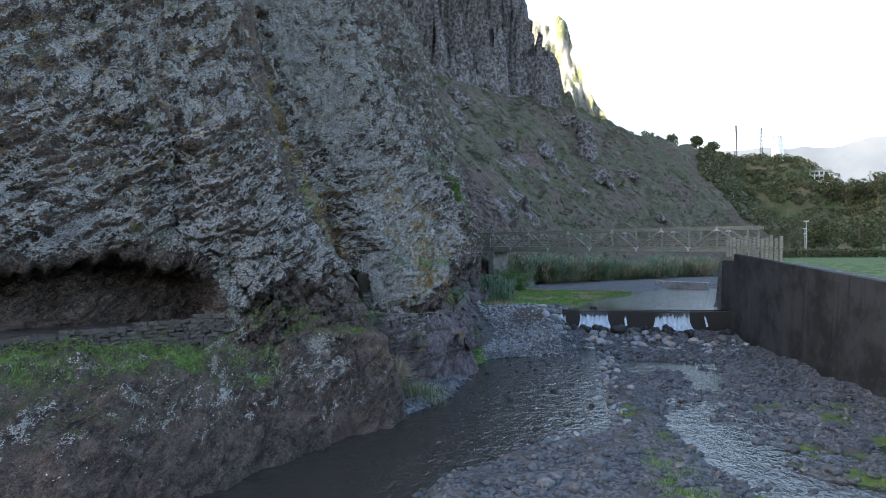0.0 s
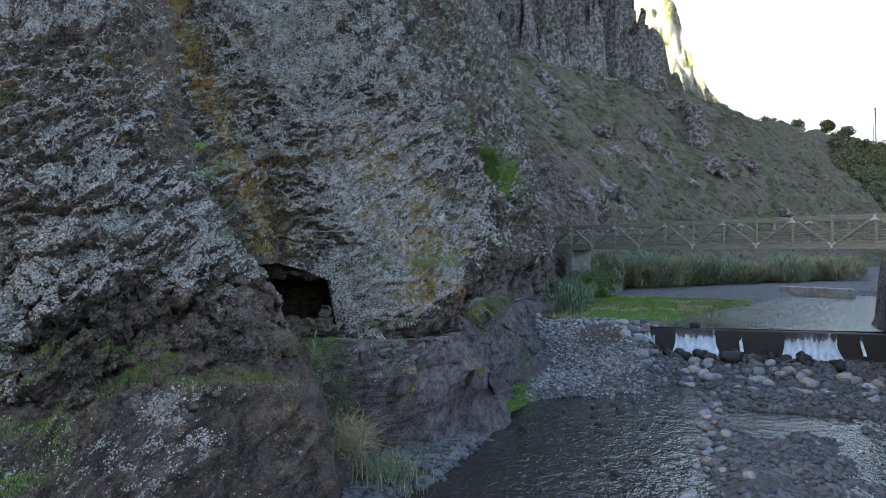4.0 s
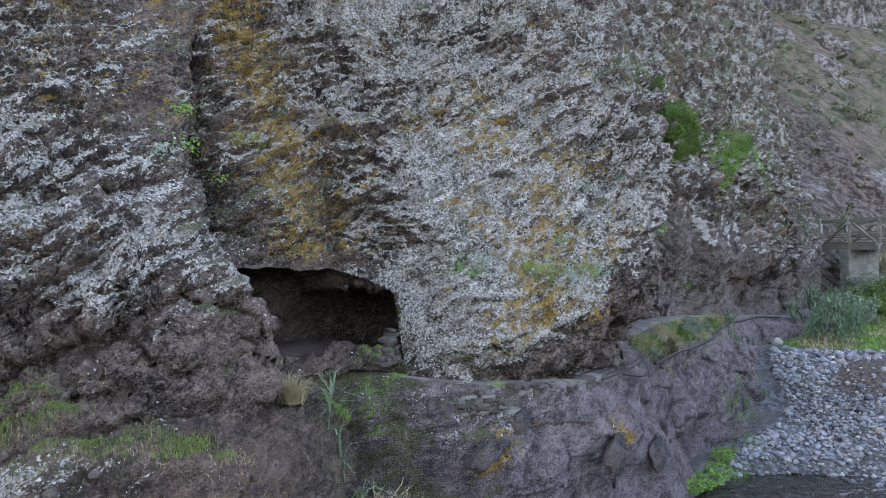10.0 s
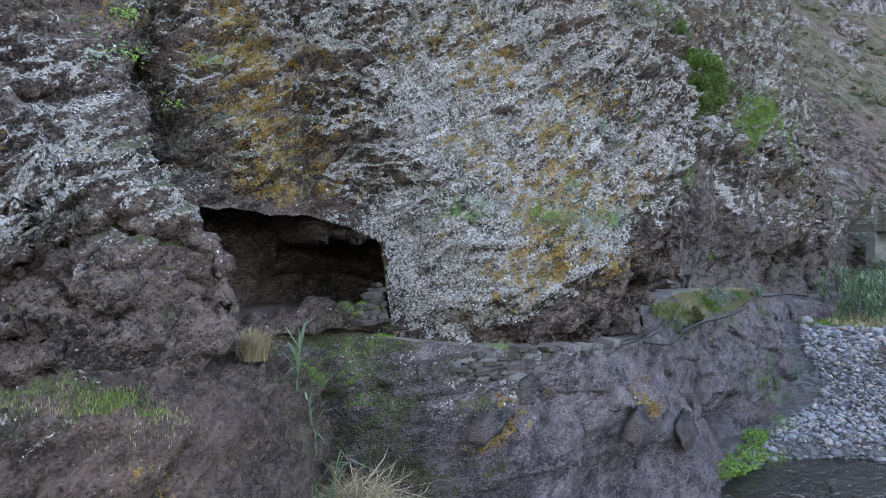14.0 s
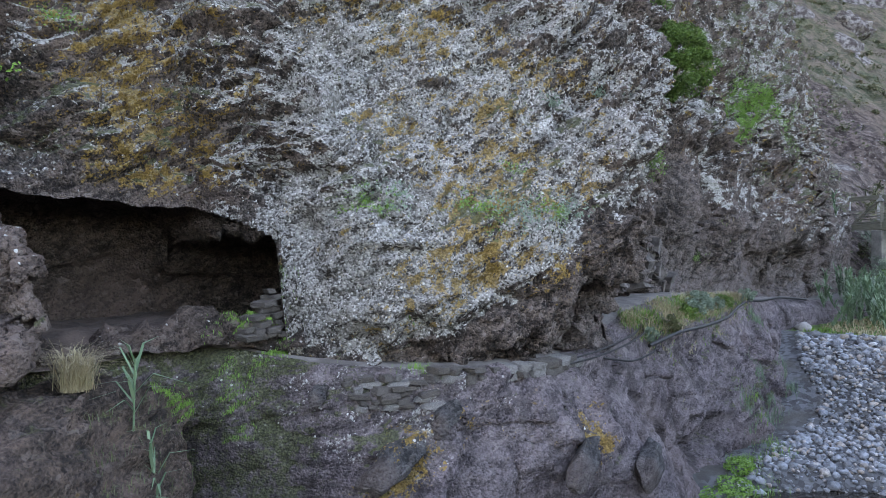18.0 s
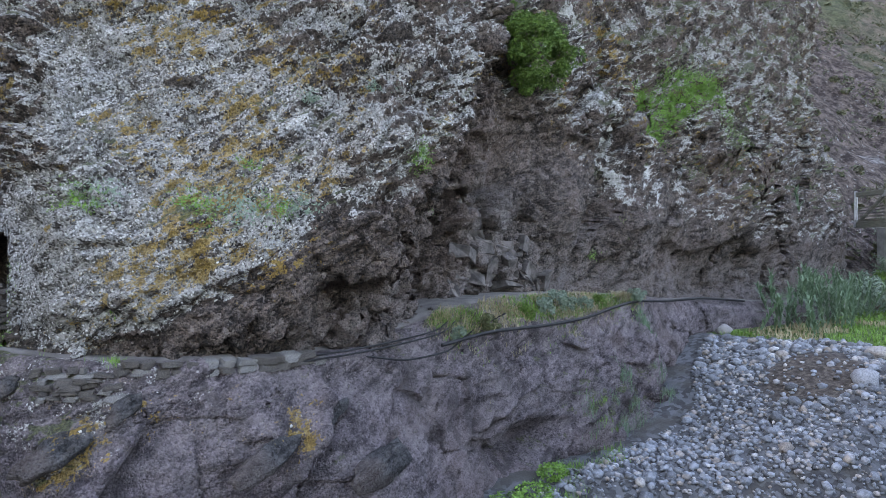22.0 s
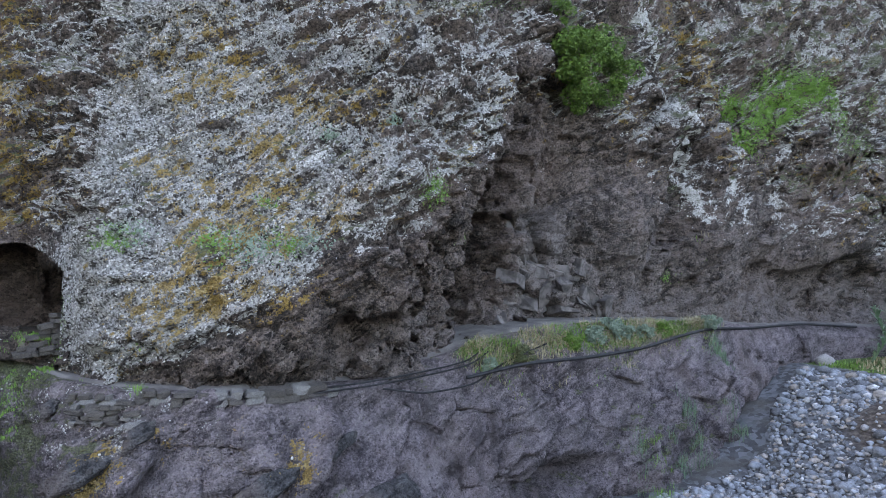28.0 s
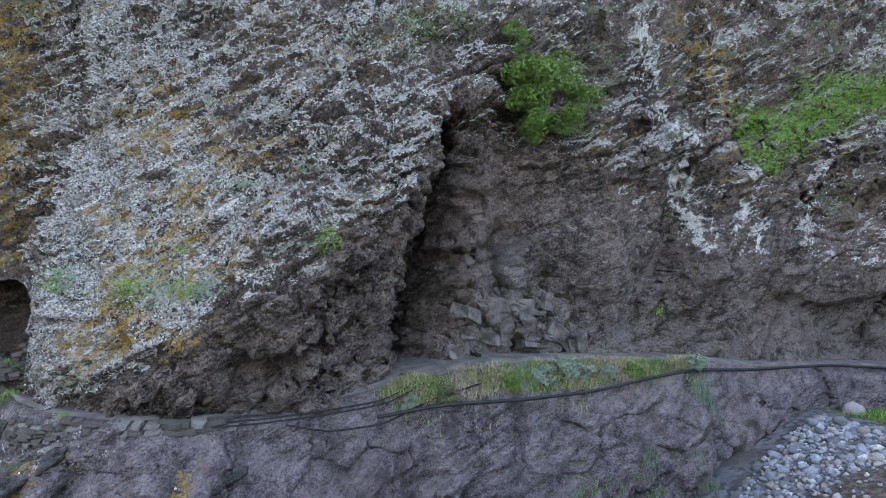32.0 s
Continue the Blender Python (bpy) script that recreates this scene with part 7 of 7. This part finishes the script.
# white house with flat roofs on the knoll
hx, hy = polar(25.7, 236)
hz = ground_at(hx, hy) - 0.6
house = empty("house", "white two-storey house with a flat roof on the knoll", "house", (hx, hy, hz))
house.scale = (0.55, 0.55, 0.55)
bm = bmesh.new()
box(bm, -5.2, 5.2, -4, 4, -2, 5.6, 0.05)
part("wall", bm, white_paint, house)
bm = bmesh.new()
box(bm, -5.8, 5.8, -4.8, 4.4, 5.6, 6.0, 0.05)
part("roof", bm, pale_concrete, house)
bm = bmesh.new()
box(bm, -5.5, 5.5, -5.4, -4.0, 2.7, 2.95, 0.03)
part("balcony", bm, white_paint, house)
for zz in (0.6, 3.4):
    for xx in (-4.1, -1.6, 0.9, 3.4):
        bm = bmesh.new()
        for x0, x1, z0, z1 in ((-0.88, -0.78, -0.08, 1.58), (0.78, 0.88, -0.08, 1.58), (-0.78, 0.78, -0.08, 0.02), (-0.78, 0.78, 1.48, 1.58)):
            box(bm, xx + x0, xx + x1, -4.09, -4.004, zz + z0, zz + z1)
        window = part("window", bm, pale_concrete, house)
        bm = bmesh.new()
        box(bm, xx - 0.78, xx + 0.78, -4.06, -4.004, zz + 0.02, zz + 1.48, 0.02)
        part("pane", bm, glass_dark, window, "dark window pane")
tx, ty_ = polar(23.1, 244)
tower = empty("tower", "small white tower on the sunlit knoll", "tower", (tx, ty_, ground_at(tx, ty_) - 0.5))
bm = bmesh.new()
bmesh.ops.create_cone(bm, segments=16, radius1=1.9, radius2=1.5, depth=8, cap_ends=True, matrix=Matrix.Translation((0, 0, 4)))
part("shaft", bm, white_paint, tower)
bm = bmesh.new()
bmesh.ops.create_cone(bm, segments=16, radius1=1.7, radius2=0.1, depth=1.2, cap_ends=True, matrix=Matrix.Translation((0, 0, 8.6)))
part("cap", bm, white_paint, tower)
for az, top in ((20.2, 9.6), (22.0, 9.3)):
    x, y = polar(az, 262)
    z0 = ground_at(x, y) - 1
    z1 = 6.3 + 262 * math.tan(radians(top))
    mast = empty("radio_mast", "thin grey lattice radio mast on the hill", "mast", (x, y, z0), "masts on the hill")
    for dx, dy in ((0.5, 0.3), (-0.5, 0.3), (0, -0.55)):
        beam("leg", (dx, dy, 0), (dx * 0.4, dy * 0.4, z1 - z0), 0.2, 0.2, mast_steel, mast, 0.0)
    n = 12
    for k in range(n):
        a, b = k / n, (k + 1) / n
        beam("brace", (0.5 * (1 - 0.6 * a), 0.3, a * (z1 - z0)), (-0.5 * (1 - 0.6 * b), 0.3, b * (z1 - z0)), 0.16, 0.16, mast_steel, mast, 0.0)

# the park behind the wall: hedges, lamp posts, a few trees
for x0, x1, y in ((29, 40, 62), (34, 52, 78), (46, 70, 100)):
    thing = empty("hedge", "long low clipped green hedge on the lawn", "hedge", ((x0 + x1) / 2, y, 5.55))
    n = 2600
    v = rs.rand(n, 3) * (x1 - x0, 0.9, 0.75) - ((x1 - x0) / 2, 0.45, -0.02)
    link_mesh("foliage", leaves_mesh("foliage", v, np.tile((0, -0.5, 1.0), (n, 1)), 0.25, 0.16, leaf_dull, 50), thing)
for k, (x, y, h, w) in enumerate(((44, 84, 4.5, 2.2), (52, 92, 5, 2.4), (62, 108, 6, 3.0), (74, 132, 7, 3.2), (88, 150, 8, 4), (64, 140, 7, 3.4), (80, 170, 9, 4.4))):
    tree("park_tree", (x, y, 5.5), h, w, leaf_dull, "small dark green tree on the lawn", 340 + k, 26, 40, 0.5)
for x, y in ((33, 66), (44, 90), (57, 118)):
    lamp = empty("lamp_post", "slim grey lamp post in the park", "lamp post", (x, y, 5.55), "lamp posts in the park")
    tube("pole", np.array([(0, 0, 0), (0, 0, 1.7), (0, 0, 3.4)]), 0.06, steel, lamp, 8, taper=0.7)
    bm = bmesh.new()
    box(bm, -0.22, 0.22, -0.14, 0.14, 3.38, 3.52, 0.03)
    part("head", bm, steel, lamp)


# distance haze put into the material: bluish base and a faint glow
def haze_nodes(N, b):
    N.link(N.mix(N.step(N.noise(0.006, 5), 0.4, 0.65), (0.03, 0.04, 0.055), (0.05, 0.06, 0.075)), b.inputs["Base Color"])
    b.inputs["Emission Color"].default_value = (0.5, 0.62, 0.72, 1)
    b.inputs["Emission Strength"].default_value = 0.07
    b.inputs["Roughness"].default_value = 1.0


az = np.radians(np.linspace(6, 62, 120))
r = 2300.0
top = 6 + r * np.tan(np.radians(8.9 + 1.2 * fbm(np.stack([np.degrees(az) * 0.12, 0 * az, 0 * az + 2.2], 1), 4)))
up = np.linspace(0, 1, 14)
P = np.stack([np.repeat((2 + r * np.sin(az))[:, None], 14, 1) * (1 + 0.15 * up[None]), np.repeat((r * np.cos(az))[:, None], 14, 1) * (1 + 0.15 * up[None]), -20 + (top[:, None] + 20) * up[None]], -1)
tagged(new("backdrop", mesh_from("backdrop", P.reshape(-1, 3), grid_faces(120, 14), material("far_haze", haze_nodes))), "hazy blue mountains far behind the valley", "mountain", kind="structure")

# ---- fractured blocks leaning in the recess of the cliff ----
split_rock = plain("split_rock", (0.026, 0.023, 0.023), (0.105, 0.094, 0.092), 4.5, 0.9, 11.0, 0.05, 0.08)
rs = np.random.RandomState(61)
for k in range(30):
    y = 35.35 + 3.0 * rs.rand()
    z = 4.1 + (1.9 - 0.5 * (y - 35.3)) * rs.rand()
    a, b, c, lean = 0.16 + 0.12 * rs.rand(), 0.16 + 0.16 * rs.rand(), 0.08 + 0.10 * rs.rand(), -38 + 16 * rs.normal()
    if k < 9:
        # long slabs on edge, leaning against the wall
        y, z = 35.7 + 0.27 * k, 5.75 - 0.13 * k + 0.25 * rs.normal()
        a, b, c = 0.22, 0.42 + 0.2 * rs.rand(), 0.10 + 0.07 * rs.rand()
    p, n = on_cliff(y, z)
    bm = bmesh.new()
    r = bmesh.ops.create_cube(bm, size=1)
    for v in r["verts"]:
        v.co = Vector((v.co.x * 2 * a, v.co.y * 2 * b, v.co.z * 2 * c)) + Vector(rs.normal(size=3) * 0.06)
    bmesh.ops.bevel(bm, geom=bm.edges[:], offset=0.012, segments=1, affect="EDGES")
    m = Matrix.Translation(Vector(p) - Vector((0.2, 0, 0))) @ Matrix.Rotation(radians(lean), 4, "X") @ Matrix.Rotation(radians(rs.uniform(-28, 28)), 4, "Z") @ Matrix.Rotation(radians(rs.uniform(-25, 25)), 4, "Y")
    bmesh.ops.transform(bm, matrix=m, verts=bm.verts[:])
    ob = part("rock_block", bm, split_rock, cliff, "angular grey block split from the cliff")
